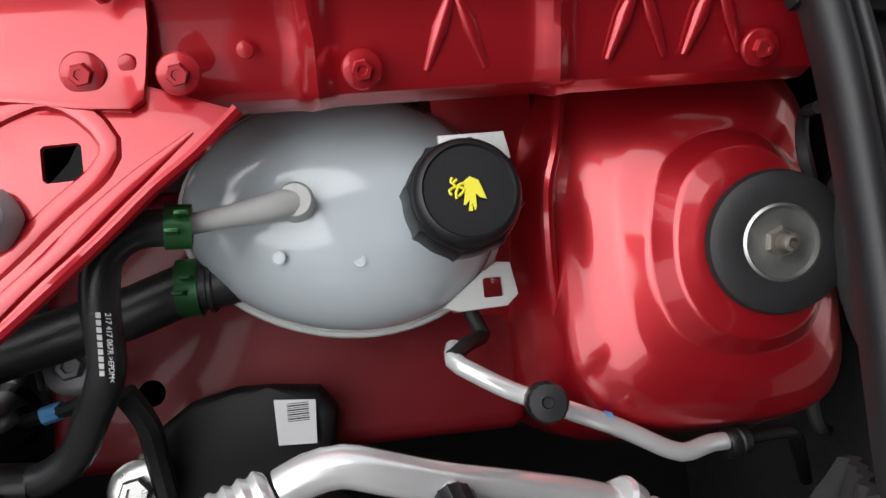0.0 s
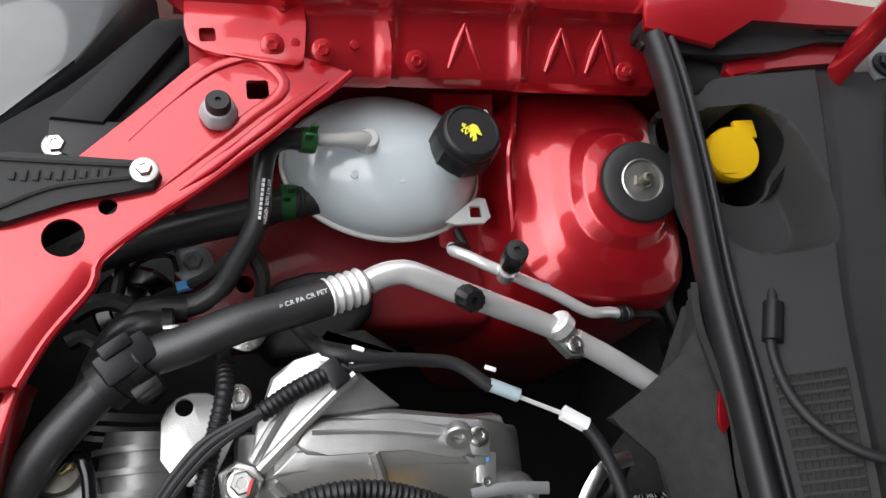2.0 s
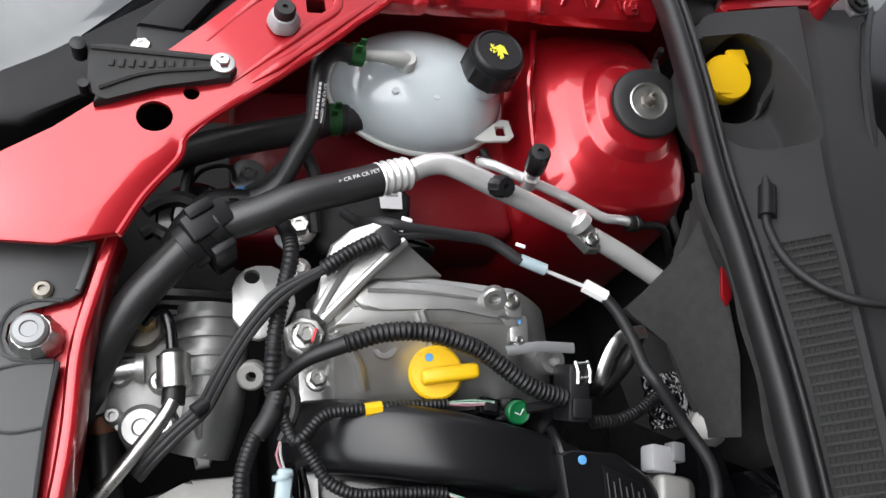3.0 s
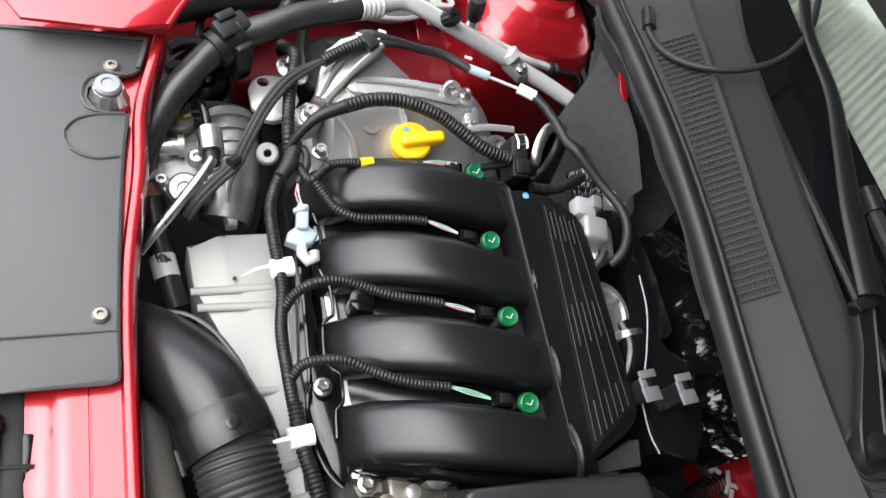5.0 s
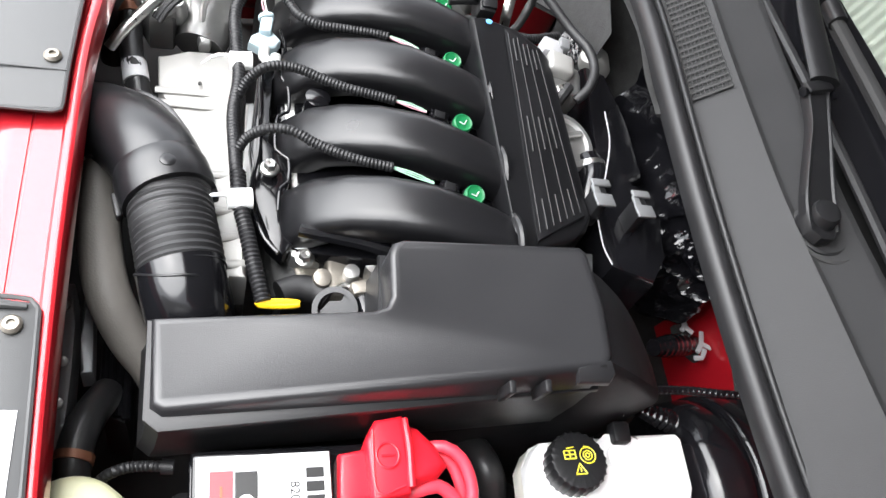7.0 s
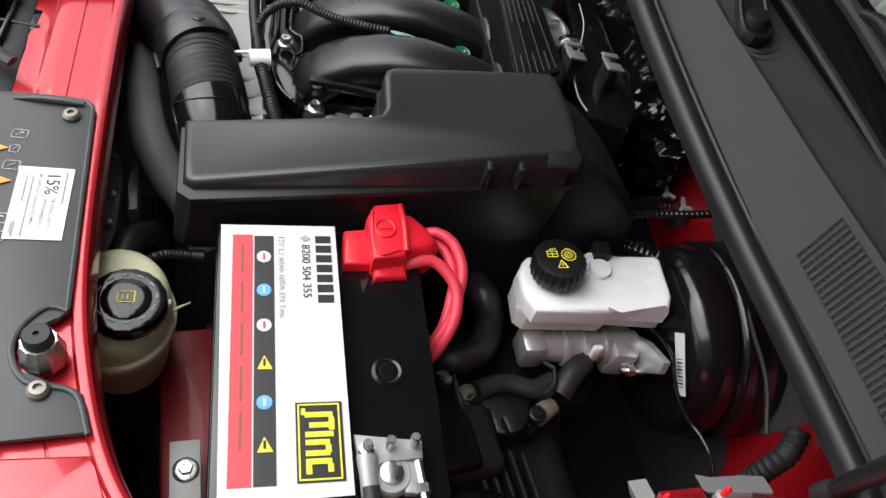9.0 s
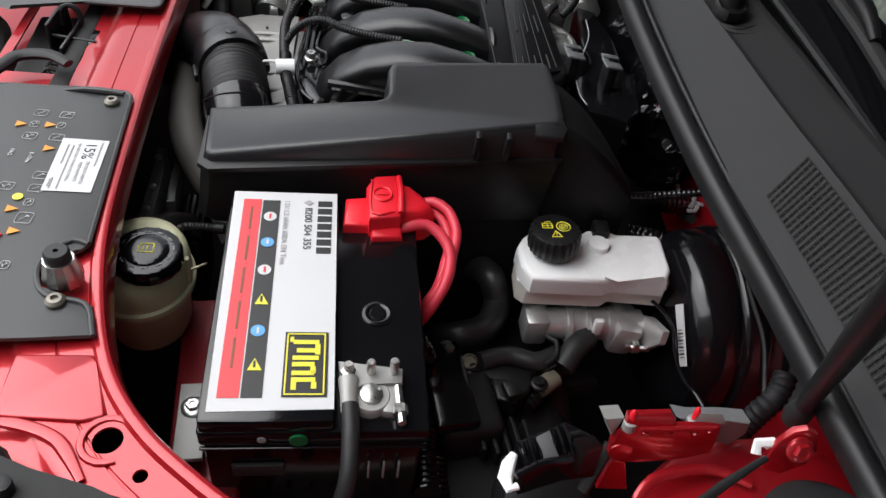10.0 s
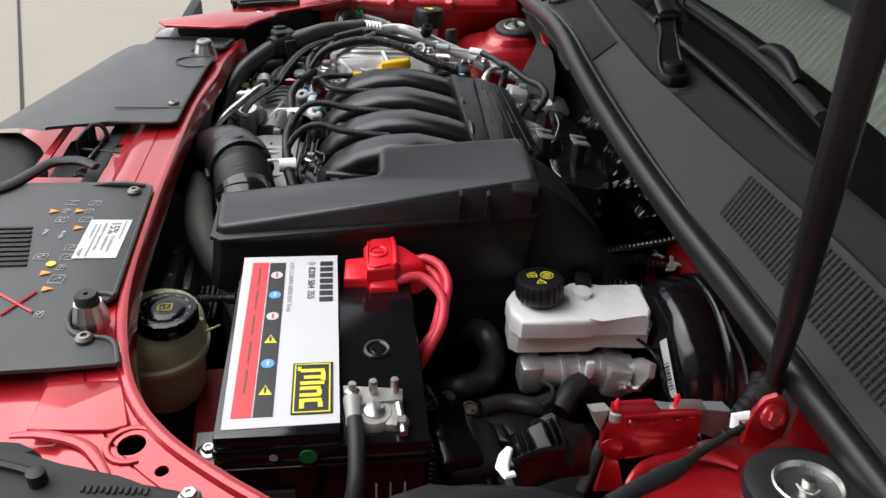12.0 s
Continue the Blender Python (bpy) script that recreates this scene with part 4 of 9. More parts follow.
for xx in (0.2495, 0.2790):
    part("hinge_pin", lathe([(0.0042, -0.002), (0.0042, 0.002), (0.003, 0.003)], axis_m((xx, -0.112, 0.986), (1, 0.1, 0)), n=14), BLACK_GLOSS, wp)
part("bar", tube([(0.271, -0.103, 0.991), (0.288, -0.024, 0.995), (0.310, 0.043, 0.997), (0.332, 0.111, 0.998), (0.340, 0.191, 1.000), (0.366, 0.262, 1.003)], [0.0140, 0.0125, 0.0105, 0.0090, 0.0078, 0.007], n=12, flat=0.5), BLACK, wp)
wb = thing("windscreen_wiper", "dark wiper blade resting on the windscreen", "wiper", "wipers")
BLADE = [(0.332, 0.003, 0.985), (0.331, -0.045, 0.985), (0.330, -0.117, 0.985), (0.328, -0.211, 0.984), (0.319, -0.307, 0.983), (0.306, -0.404, 0.980)]
part("blade", tube(BLADE, 0.0075, n=8, flat=0.75), GREY, wb)
part("rubber", tube([V(p) + Vector((0.004, 0, -0.010)) for p in BLADE], 0.0035, n=6), RUBBER, wb, "black rubber strip")
part("end_cap", tube([(0.333, 0.008, 0.986), (0.331, -0.017, 0.986)], 0.0092, n=10), BLACK, wb)
part("bridge", tube([(0.325, -0.237, 0.990), (0.324, -0.265, 0.998), (0.319, -0.303, 0.998), (0.315, -0.336, 0.988)], [0.005, 0.008, 0.008, 0.005], n=10), BLACK, wb, "black joint on the blade")
# windscreen, and a near-black sheet for the shade in the gap below it
GLASS = mk("windscreen_glass", (0.89, 0.95, 0.90), 0.02, 0, 0.0, 0.02, 5, 0.0, 100, 0.01, trans=1.0)
# tone of the stripes that the glass mirrors
MIRRORED = mk("pale_mirrored_stripes", (0.29, 0.295, 0.27), 0.55, 0.0, 0, 0.08, 9, 0.05, 200)
gap = tagged(part("gap_shade_sheet", sheet(lambda u, v: Vector((crease_at(0.58 - 1.38 * u)[0] + 0.055 + 0.14 * v, 0.58 - 1.38 * u, crease_at(0.58 - 1.38 * u)[1] - 0.03 + 0.02 * v)), 40, 2, 0.01), DARK), "near-black sheet for the shade in the gap under the windscreen edge", "gap", kind="structure")
ws = thing("windscreen", "dark tinted windscreen glass mirroring pale stripes", "windscreen", kind="structure")


def screen_pt(y, d, lift=0.0):
    """A place on the windscreen, d metres above its lower edge."""
    w = (y + 0.09) / 0.75
    return Vector((0.300 + d + (0.28 * w ** 3 if w > 0 else 0.05 * w * w), y, 0.956 - 0.10 * w * w + 0.52 * d + lift))


part("black_border", sheet(lambda u, v: screen_pt(0.62 - 1.42 * u, 0.055 * v), 30, 3, 0.005), BLACK_GLOSS, ws, "black printed border of the glass")
pane = part("pane", sheet(lambda u, v: screen_pt(0.62 - 1.42 * u, 0.055 + 0.70 * v), 30, 12, 0.004), GLASS, ws)
pane.visible_shadow = False
part("edge_strip", tube([screen_pt(0.62 - 1.42 * i / 14, -0.003) for i in range(15)], 0.005, n=8), RUBBER, ws, "black rubber edge strip")
# near-black sheet added as a dashboard, to keep the glass dark
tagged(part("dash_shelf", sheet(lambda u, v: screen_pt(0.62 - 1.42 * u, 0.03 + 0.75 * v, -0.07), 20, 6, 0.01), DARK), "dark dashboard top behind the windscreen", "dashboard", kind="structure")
# reflection in the glass, built as a pale ribbed sheet just below it
blind = thing("mirrored_stripes", "pale ribbed sheet standing for stripes mirrored in the windscreen", "sun blind")


def stripe_pt(u, v):
    y, d = 0.30 - 0.95 * u, 0.045 + 0.50 * v
    rib = 0.0034 * math.sin(2 * math.pi * (y * 0.82 - d * 0.57) / 0.0100)
    return screen_pt(y, d, -0.016 + rib)


part("ribbed_sheet", sheet(stripe_pt, 660, 100), MIRRORED, blind, smooth=180)

# raised bonnet hinged at the cowl, unseen; angle and dark lining tune the shade
bonnet = thing("bonnet", "raised bonnet with a dark lined underside", "bonnet", kind="structure")


def bonnet_pt(u, v):
    y = 0.66 - 1.55 * u
    w = (u - 0.5) * 2
    d = 1.05 * v
    return Vector((0.44 - d * 0.60 - 0.05 * w * w, y * (1 - 0.05 * v), 0.99 + d * 0.80 + 0.03 * (1 - w * w)))


part("skin", sheet(bonnet_pt, 30, 16, 0.02, (0.80, 0, 0.60)), FELT, bonnet)
part("frame_rail", tube([bonnet_pt(0.08, k / 6) + Vector((-0.02, 0, -0.01)) for k in range(1, 7)], 0.03, n=10, flat=0.6), RED_SHADED, bonnet)
part("frame_rail", tube([bonnet_pt(0.92, k / 6) + Vector((-0.02, 0, -0.01)) for k in range(1, 7)], 0.03, n=10, flat=0.6), RED_SHADED, bonnet)
part("frame_rail", tube([bonnet_pt(k / 8, 0.96) + Vector((-0.02, 0, -0.01)) for k in range(9)], 0.03, n=10, flat=0.6), RED_SHADED, bonnet)

# bonnet prop by the near wing
prop = thing("bonnet_prop", "black bonnet prop rod standing at the near wing", "bonnet prop")
part("rod", tube([(0.187, -0.616, 0.848), (0.180, -0.624, 0.895), (0.158, -0.647, 1.000), (0.137, -0.669, 1.100), (0.100, -0.709, 1.270)], [0.006, 0.0092, 0.0100, 0.0104, 0.0106], n=16), BLACK, prop)
part("foot", lathe([(0.009, -0.01), (0.009, 0.006), (0.006, 0.012)], axis_m((0.188, -0.615, 0.844), (-0.2, -0.2, 1)), n=16), RUBBER, prop)

# felt and foil insulation on the bulkhead
def dash_pt(y, v, lift=0.0):
    """The bulkhead: undercut below the seal, then falling forwards again."""
    x0, z0 = seal_edge(y)
    k = min(1.0, max(0.0, (0.25 - y) / 0.25)) * (1.0 - 0.75 * max(0.0, 1.0 - abs(y + 0.555) / 0.085))
    w = min(v / 0.6, 1.0)
    deep = (0.045 + 0.11 * k) * (1 - (1 - w) ** 2) - 0.05 * max(0.0, v - 0.6)
    return Vector((x0 + 0.006 + deep - lift, y, z0 - 0.014 - 0.21 * v))


felt = thing("felt_insulation", "matt black felt insulation pad hung over the bulkhead", "insulation")


def felt_pt(u, v):
    y = 0.315 - 0.40 * u
    d = float(np.interp(y, [-0.09, -0.03, 0.03, 0.09, 0.14, 0.20, 0.25, 0.29, 0.32], [0.18, 0.32, 0.55, 0.95, 1.25, 1.15, 0.75, 0.55, 0.35]))
    nz = noise.noise(Vector((u * 6, v * 5, 0))) * 0.007
    return dash_pt(y, v * d, 0.012 + nz + 0.05 * v * max(0, d - 0.7))


part("pad", sheet(felt_pt, 50, 26, 0.006, (1, 0, 0)), FELT, felt)
part("hanging_flap", slab([(0.193, 0.258, 0.800), (0.196, 0.269, 0.830), (0.211, 0.298, 0.850), (0.206, 0.250, 0.860), (0.200, 0.158, 0.860), (0.191, 0.095, 0.850), (0.193, 0.102, 0.800), (0.186, 0.153, 0.790), (0.187, 0.192, 0.780), (0.161, 0.223, 0.770), (0.152, 0.230, 0.770)], 0.006, 0.002), FELT, felt, "matt black felt flap")
part("slot", slab([(0.196, 0.234, 0.872), (0.204, 0.228, 0.870), (0.207, 0.209, 0.861), (0.202, 0.203, 0.858), (0.196, 0.212, 0.862)], 0.003, 0.001), RED, felt, "red panel showing through a slot")
foil = thing("foil_insulation", "crumpled shiny black foil insulation on the bulkhead", "insulation")


def foil_pt(u, v):
    y = 0.07 - 0.262 * u
    crease = (1 - abs(noise.noise(Vector((u * 11 + v * 5, v * 9 - u * 6, 7))))) ** 5 + 0.35 * (1 - abs(noise.noise(Vector((u * 20 - v * 7, v * 11 + u * 8, 2))))) ** 6
    fold = noise.noise(Vector((u * 5, v * 7 + u * 4, 3))) * 0.007 + crease * 0.0075 * (0.25 + 0.75 * min(1.0, max(0.0, (u - 0.45) / 0.35)))
    return dash_pt(y, 0.06 + (1.0 - 0.45 * min(1.0, max(0.0, (-0.17 - y) / 0.08))) * v, 0.018 + fold + 0.018 * math.sin(math.pi * v) + 0.06 * v * (1 - min(1.0, max(0.0, (-0.13 - y) / 0.08))))


part("foil", sheet(foil_pt, 170, 80, 0.004, (1, 0, 0)), FOIL, foil)
part("foil_patch", sheet(lambda u, v: Vector((0.160 + 0.03 * u, 0.165 - 0.05 * v, 0.765 + 0.02 * u + noise.noise(Vector((u * 8, v * 9, 1))) * 0.004)), 30, 30, 0.003), FOIL, foil, "shiny patch behind the head")


# ---- far side: coolant tank, strut tower, pipes ----
tank = thing("coolant_tank", "translucent white plastic egg-shaped coolant tank", "coolant tank")
TC = Vector((-0.021, 0.470, 0.757))


def egg(u, v, s=1.0):
    a, b = 2 * math.pi * u, math.pi * (v - 0.5)
    cx, cy, cz = math.cos(b) * math.cos(a), math.cos(b) * math.sin(a), math.sin(b)
    rx = 0.0885 * (1 - 0.03 * cx)
    ry = 0.0685 if cy > 0 else 0.0655
    p = Vector((rx * cx, ry * cy * (1 + 0.02 * cx), 0.052 * cz)) * s
    return TC + Matrix.Rotation(radians(-7), 3, "Z") @ p


bm = bmesh.new()
NU, NV = 72, 36
rows_ = [[bm.verts.new(egg(i / NU, 0.04 + 0.92 * j / NV)) for i in range(NU)] for j in range(NV + 1)]
for A, B in zip(rows_, rows_[1:]):
    for i in range(NU):
        bm.faces.new((A[i], A[(i + 1) % NU], B[(i + 1) % NU], B[i]))
bm.faces.new(rows_[0])
bm.faces.new(rows_[-1])
part("shell", bm, TANK, tank)
part("weld_seam", tube([egg(i / 60, 0.47, 1.02) for i in range(61)], 0.0028, n=8, flat=1.2), TANK_CLEAR, tank, "pale welded seam")
part("spout", tube([(-0.098, 0.459, 0.834), (-0.076, 0.463, 0.828), (-0.053, 0.468, 0.818), (-0.046, 0.470, 0.812)], [0.0048, 0.0052, 0.0070, 0.0082], n=14), TANK_CLEAR, tank, "pale hose spout")
part("spout_boss", lathe([(0.0095, -0.016), (0.0095, 0.003), (0.008, 0.0055), (0.003, 0.006)], axis_m((-0.046, 0.470, 0.814), (0, 0, 1)), n=24), TANK_CLEAR, tank)
part("boss", lathe([(0.008, -0.012), (0.008, 0.0), (0.006, 0.0015)], axis_m((-0.003, 0.468, 0.806), (0.1, 0, 1)), n=24), TANK, tank)
part("mount_tab", slab([(0.026, 0.495, 0.826), (0.059, 0.495, 0.826), (0.061, 0.481, 0.828), (0.053, 0.477, 0.828), (0.026, 0.476, 0.826)], 0.004, 0.001), TANK_CLEAR, tank)
lo = [(0.026, 0.412, 0.772), (0.050, 0.430, 0.772), (0.058, 0.435, 0.772), (0.066, 0.434, 0.772), (0.069, 0.416, 0.772), (0.062, 0.410, 0.772), (0.035, 0.409, 0.772)]
tb2 = part("mount_tab", slab(lo, 0.004, 0.001), TANK_CLEAR, tank)
cut(tb2, [box((0.055, 0.421, 0.772), (0.011, 0.011, 0.05), bevel=0.001)])
part("outlet", tube([(0.043, 0.414, 0.745), (0.048, 0.402, 0.745), (0.051, 0.395, 0.745), (0.038, 0.391, 0.765), (0.028, 0.385, 0.775)], 0.0045, n=10), RUBBER, tank, "short black outlet hose")
for p in [(-0.057, 0.444, 0.803), (-0.017, 0.439, 0.803), (-0.038, 0.456, 0.803), (-0.026, 0.458, 0.803)]:
    part("moulded_mark", lathe([(0.0036, -0.004), (0.0034, 0.0002), (0.0026, 0.0003), (0.0024, 0.0001)], axis_m(p, (-0.1, -0.2, 1)), n=14), TANK, tank)

cap = new("cap")
cap.parent = tank
cap["label"] = "black ribbed screw cap with a yellow hot-surface mark"
CM = axis_m((0.0335, 0.4615, 0.816), (0.06, 0.04, 1))
part("skirt", lathe([(0.0255, 0.0), (0.0278, 0.002), (0.0278, 0.020), (0.0268, 0.023)], CM, n=64, lobes=8, depth=0.06, sharp=5), BLACK, cap)
part("crown", lathe([(0.0262, 0.021), (0.0258, 0.029), (0.0235, 0.0322), (0.0222, 0.0326), (0.0212, 0.0312), (0.004, 0.0310)], CM, n=64), BLACK, cap)
part("neck", lathe([(0.020, -0.020), (0.020, 0.002)], CM, n=32), TANK, cap)
bm = slab([(0.033, 0.467, 0.8485), (0.036, 0.469, 0.8485), (0.040, 0.467, 0.8485), (0.043, 0.458, 0.8485), (0.040, 0.459, 0.8485), (0.038, 0.461, 0.8485), (0.038, 0.455, 0.8485), (0.037, 0.453, 0.8485), (0.036, 0.457, 0.8485), (0.036, 0.453, 0.8485), (0.034, 0.453, 0.8485), (0.035, 0.458, 0.8485), (0.033, 0.456, 0.8485), (0.032, 0.456, 0.8485), (0.033, 0.461, 0.8485)], 0.0005)
for pts in ([(0.028, 0.469, 0.8485), (0.027, 0.467, 0.8485), (0.029, 0.465, 0.8485), (0.026, 0.463, 0.8485), (0.027, 0.461, 0.8485)], [(0.030, 0.468, 0.8485), (0.028, 0.466, 0.8485), (0.030, 0.464, 0.8485), (0.029, 0.462, 0.8485), (0.029, 0.459, 0.8485)], [(0.033, 0.466, 0.8485), (0.030, 0.465, 0.8485), (0.033, 0.463, 0.8485), (0.030, 0.460, 0.8485)]):
    tube_into(bm, pts, 0.0007, n=5, step=0.001)
part("hot_mark", bm, YELLOW_INK, cap, "yellow printed wavy heat mark")

# strut tower: pressed dome with a raised seat for the strut
tower = thing("strut_tower", "glossy red pressed strut tower", "strut tower", kind="structure")
SN = Vector((0.191, 0.422, 0.836))


def tower_pt(u, v):
    a = 2 * math.pi * u
    prof = [(0.0, 0.816), (0.032, 0.816), (0.042, 0.813), (0.050, 0.803), (0.062, 0.7985), (0.074, 0.791), (0.086, 0.779), (0.094, 0.752), (0.100, 0.72), (0.104, 0.66), (0.106, 0.55), (0.107, 0.42)]
    k = v * (len(prof) - 1)
    j = min(int(k), len(prof) - 2)
    w = k - j
    w = w * w * (3 - 2 * w) if j in (2, 3) else w
    r = prof[j][0] * (1 - w) + prof[j + 1][0] * w
    z = prof[j][1] * (1 - w) + prof[j + 1][1] * w
    q = 4.5
    sq_ = (abs(math.cos(a)) ** q + abs(math.sin(a)) ** q) ** (-1 / q)
    mixk = min(1, max(0, (r - 0.03) / 0.06))
    rr = r * (1 - mixk + mixk * sq_)
    sx_, sy_ = (1.05 if math.cos(a) < 0 else 0.85), (1.42 if math.sin(a) > 0 else 1.02)
    z -= 0.16 * max(0, r - 0.03) * (1 + math.sin(a) * 0.4) * 0.5
    return Vector((SN.x - 0.010 * mixk + rr * math.cos(a) * sx_, SN.y + rr * math.sin(a) * sy_, z))


part("dome", sheet(lambda u, v: tower_pt(u, v), 96, 60), RED, tower)
part("edge_fold", tube([(0.102, 0.532, 0.790), (0.098, 0.513, 0.790), (0.093, 0.491, 0.792), (0.087, 0.470, 0.790), (0.087, 0.437, 0.780), (0.091, 0.404, 0.765), (0.094, 0.376, 0.750), (0.103, 0.355, 0.735)], 0.0035, n=8), RED, tower)
mount = thing("strut_mount", "black rubber strut top mount with a steel cup and nut", "strut mount")
MM = axis_m((0.195, 0.428, 0.820), (-0.10, -0.14, 1))
part("rubber_pad", lathe([(0.0355, 0.0), (0.0375, 0.003), (0.036, 0.007), (0.031, 0.0095), (0.019, 0.0085), (0.018, 0.004)], MM, n=48), RUBBER, mount)
part("cup", lathe([(0.0195, 0.0070), (0.0200, 0.0092), (0.0186, 0.0100), (0.0165, 0.0050), (0.0130, 0.0005), (0.007, 0.000)], MM, n=40), CUP, mount, "bright steel cup washer")
part("nut", lathe([(0.0085, 0.000), (0.0085, 0.008), (0.0070, 0.0095)], MM, n=6), DARK_ALU, mount)
part("stud", lathe([(0.0045, 0.010), (0.0047, 0.012), (0.0043, 0.0130), (0.0047, 0.014), (0.0043, 0.015), (0.0047, 0.016), (0.0043, 0.017), (0.0045, 0.021), (0.0025, 0.0215), (0.002, 0.017)], MM, n=18), DARK_ALU, mount, "copper-tinted threaded stud")

# hoses from the tank
h1 = thing("heater_hose", "black rubber heater hose with white print", "hose", "coolant hoses")
part("hose", tube([(-0.098, 0.459, 0.834), (-0.117, 0.458, 0.838), (-0.130, 0.448, 0.838), (-0.135, 0.427, 0.832), (-0.138, 0.398, 0.817)] + [(-0.154, 0.373, 0.795), (-0.167, 0.356, 0.780), (-0.184, 0.346, 0.772), (-0.199, 0.344, 0.768)], 0.0088, n=16), HOSE, h1)
pa, pb_ = V((-0.130, 0.423, 0.840)), V((-0.134, 0.395, 0.826))
px_ = (pb_ - pa).normalized()
pz_ = (Vector((0, 0.35, 1)) - px_ * px_.dot(Vector((0, 0.35, 1)))).normalized()
PMX = Matrix((px_, pz_.cross(px_), pz_)).transposed().to_4x4()
PMX.translation = pa + pz_ * 0.0012
text("217 417 067R >EPDM<", PMX, 0.0036, PALEINK, h1)
for i in range(9):
    part("print_bar", rect(PMX @ Matrix.Translation((0, -0.0042, 0)), 0.0036 * i, 0, 0.0026, 0.0022), PALEINK, h1)
part("joint", tube([(-0.192, 0.343, 0.768), (-0.218, 0.344, 0.768), (-0.231, 0.341, 0.768)], [0.011, 0.0115, 0.010], n=14), BLACK, h1, "black plastic joint")
part("hose_tail", tube([(-0.226, 0.344, 0.766), (-0.238, 0.333, 0.766), (-0.250, 0.321, 0.740), (-0.261, 0.314, 0.700)], 0.010, n=12), HOSE, h1)
h2 = thing("radiator_hose", "thick black rubber hose into the tank's side", "hose", "coolant hoses")
part("hose", tube([(-0.084, 0.441, 0.758), (-0.113, 0.436, 0.757)] + [(-0.145, 0.426, 0.755), (-0.184, 0.417, 0.755), (-0.223, 0.407, 0.755), (-0.250, 0.398, 0.755), (-0.277, 0.388, 0.755)], 0.0145, n=16), HOSE, h2)


def clamp(p, d, r, n=1):
    c = thing("hose_clamp", "green painted spring clamp round a hose", "hose clamp", "hose clamps")
    M = axis_m(p, d)
    part("band", lathe([(r, -0.006), (r + 0.0016, -0.006), (r + 0.0016, 0.006), (r, 0.006)], M, n=28, closed=False), GREEN_CLAMP, c)
    for s in (-1, 1):
        part("ear", box(M @ Vector((0.004 * s, r + 0.005, 0.002 * s)), (0.0022, 0.010, 0.006), [math.degrees(a) for a in M.to_euler()], 0.0006), GREEN_CLAMP, c)


part("end_bead", lathe([(0.0146, -0.002), (0.0158, -0.001), (0.0158, 0.001), (0.0146, 0.002)], axis_m((-0.098, 0.438, 0.7575), (-1, 0, 0)), n=24, closed=False), HOSE, h2)
clamp((-0.098, 0.459, 0.834), (-1, 0.05, 0.15), 0.0088)
clamp((-0.110, 0.437, 0.757), (-1, 0, 0), 0.0145)

# refrigerant pipes
thin = thing("refrigerant_pipe", "thin bright aluminium refrigerant pipe", "pipe", "refrigerant pipes")
part("pipe", tube([(0.031, 0.390, 0.765), (0.029, 0.383, 0.775), (0.038, 0.376, 0.783), (0.056, 0.365, 0.786), (0.078, 0.355, 0.786), (0.113, 0.339, 0.783), (0.140, 0.324, 0.780), (0.152, 0.321, 0.778), (0.167, 0.323, 0.772), (0.185, 0.322, 0.765)], 0.0052, n=14), ALU_PIPE, thin)
part("pipe_end", tube([(0.187, 0.321, 0.762), (0.218, 0.322, 0.758), (0.229, 0.318, 0.752), (0.240, 0.304, 0.735), (0.255, 0.282, 0.710)], 0.0042, n=12), DARK_METAL, thin)
part("union", lathe([(0.0075, -0.006), (0.0088, -0.004), (0.0088, 0.0), (0.0078, 0.001), (0.0088, 0.002), (0.0088, 0.006), (0.0075, 0.008)], axis_m((0.184, 0.321, 0.766), (1, 0.1, -0.2)), n=24), DARK_METAL, thin)
VM = axis_m((0.0715, 0.3585, 0.785), (-0.0085, 0.0035, 0.055))
part("valve_stem", lathe([(0.0085, -0.006), (0.0085, 0.010), (0.0068, 0.012), (0.0068, 0.026)], VM, n=20), ALU_PIPE, thin)
part("valve_cap", lathe([(0.0085, 0.023), (0.0098, 0.025), (0.0098, 0.051), (0.0085, 0.0535), (0.0030, 0.0540), (0.0026, 0.051)], VM, n=48, lobes=16, depth=0.04, sharp=1), BLACK, thin, "black ribbed valve cap")
part("paint_mark", lathe([(0.0055, -0.002), (0.0055, 0.002)], axis_m((0.106, 0.343, 0.783), (0.9, -0.4, 0)), n=14), BLUEINK, thin)

big = thing("suction_pipe", "wide bright aluminium suction pipe with a crimped black hose", "pipe", "refrigerant pipes")
part("pipe", tube([(-0.060, 0.338, 0.841), (-0.048, 0.343, 0.842), (-0.033, 0.345, 0.842), (-0.019, 0.341, 0.841), (0.010, 0.331, 0.833), (0.049, 0.320, 0.819), (0.083, 0.310, 0.807), (0.099, 0.304, 0.803)], 0.0098, n=18), ALU_PIPE, big)
part("lower_pipe", tube([(0.120, 0.295, 0.795), (0.150, 0.280, 0.789), (0.180, 0.263, 0.782), (0.203, 0.250, 0.775), (0.228, 0.236, 0.765)], 0.0098, n=18), ALU_PIPE, big)
cr0, cr1 = V((-0.094, 0.325, 0.849)), V((-0.056, 0.338, 0.841))
part("crimp", lathe([(0.0120, 0.0), (0.0140, 0.001)] + [(0.0146 - 0.0018 * (0.5 - 0.5 * math.cos(math.pi * k / 3)), 0.002 + 0.0011 * k) for k in range(26)] + [(0.0120, 0.032), (0.0100, 0.033)], axis_m(cr0, cr1 - cr0), n=28), ALU_PIPE, big, "crimped aluminium ferrule")
fl = V((0.107, 0.302, 0.804))
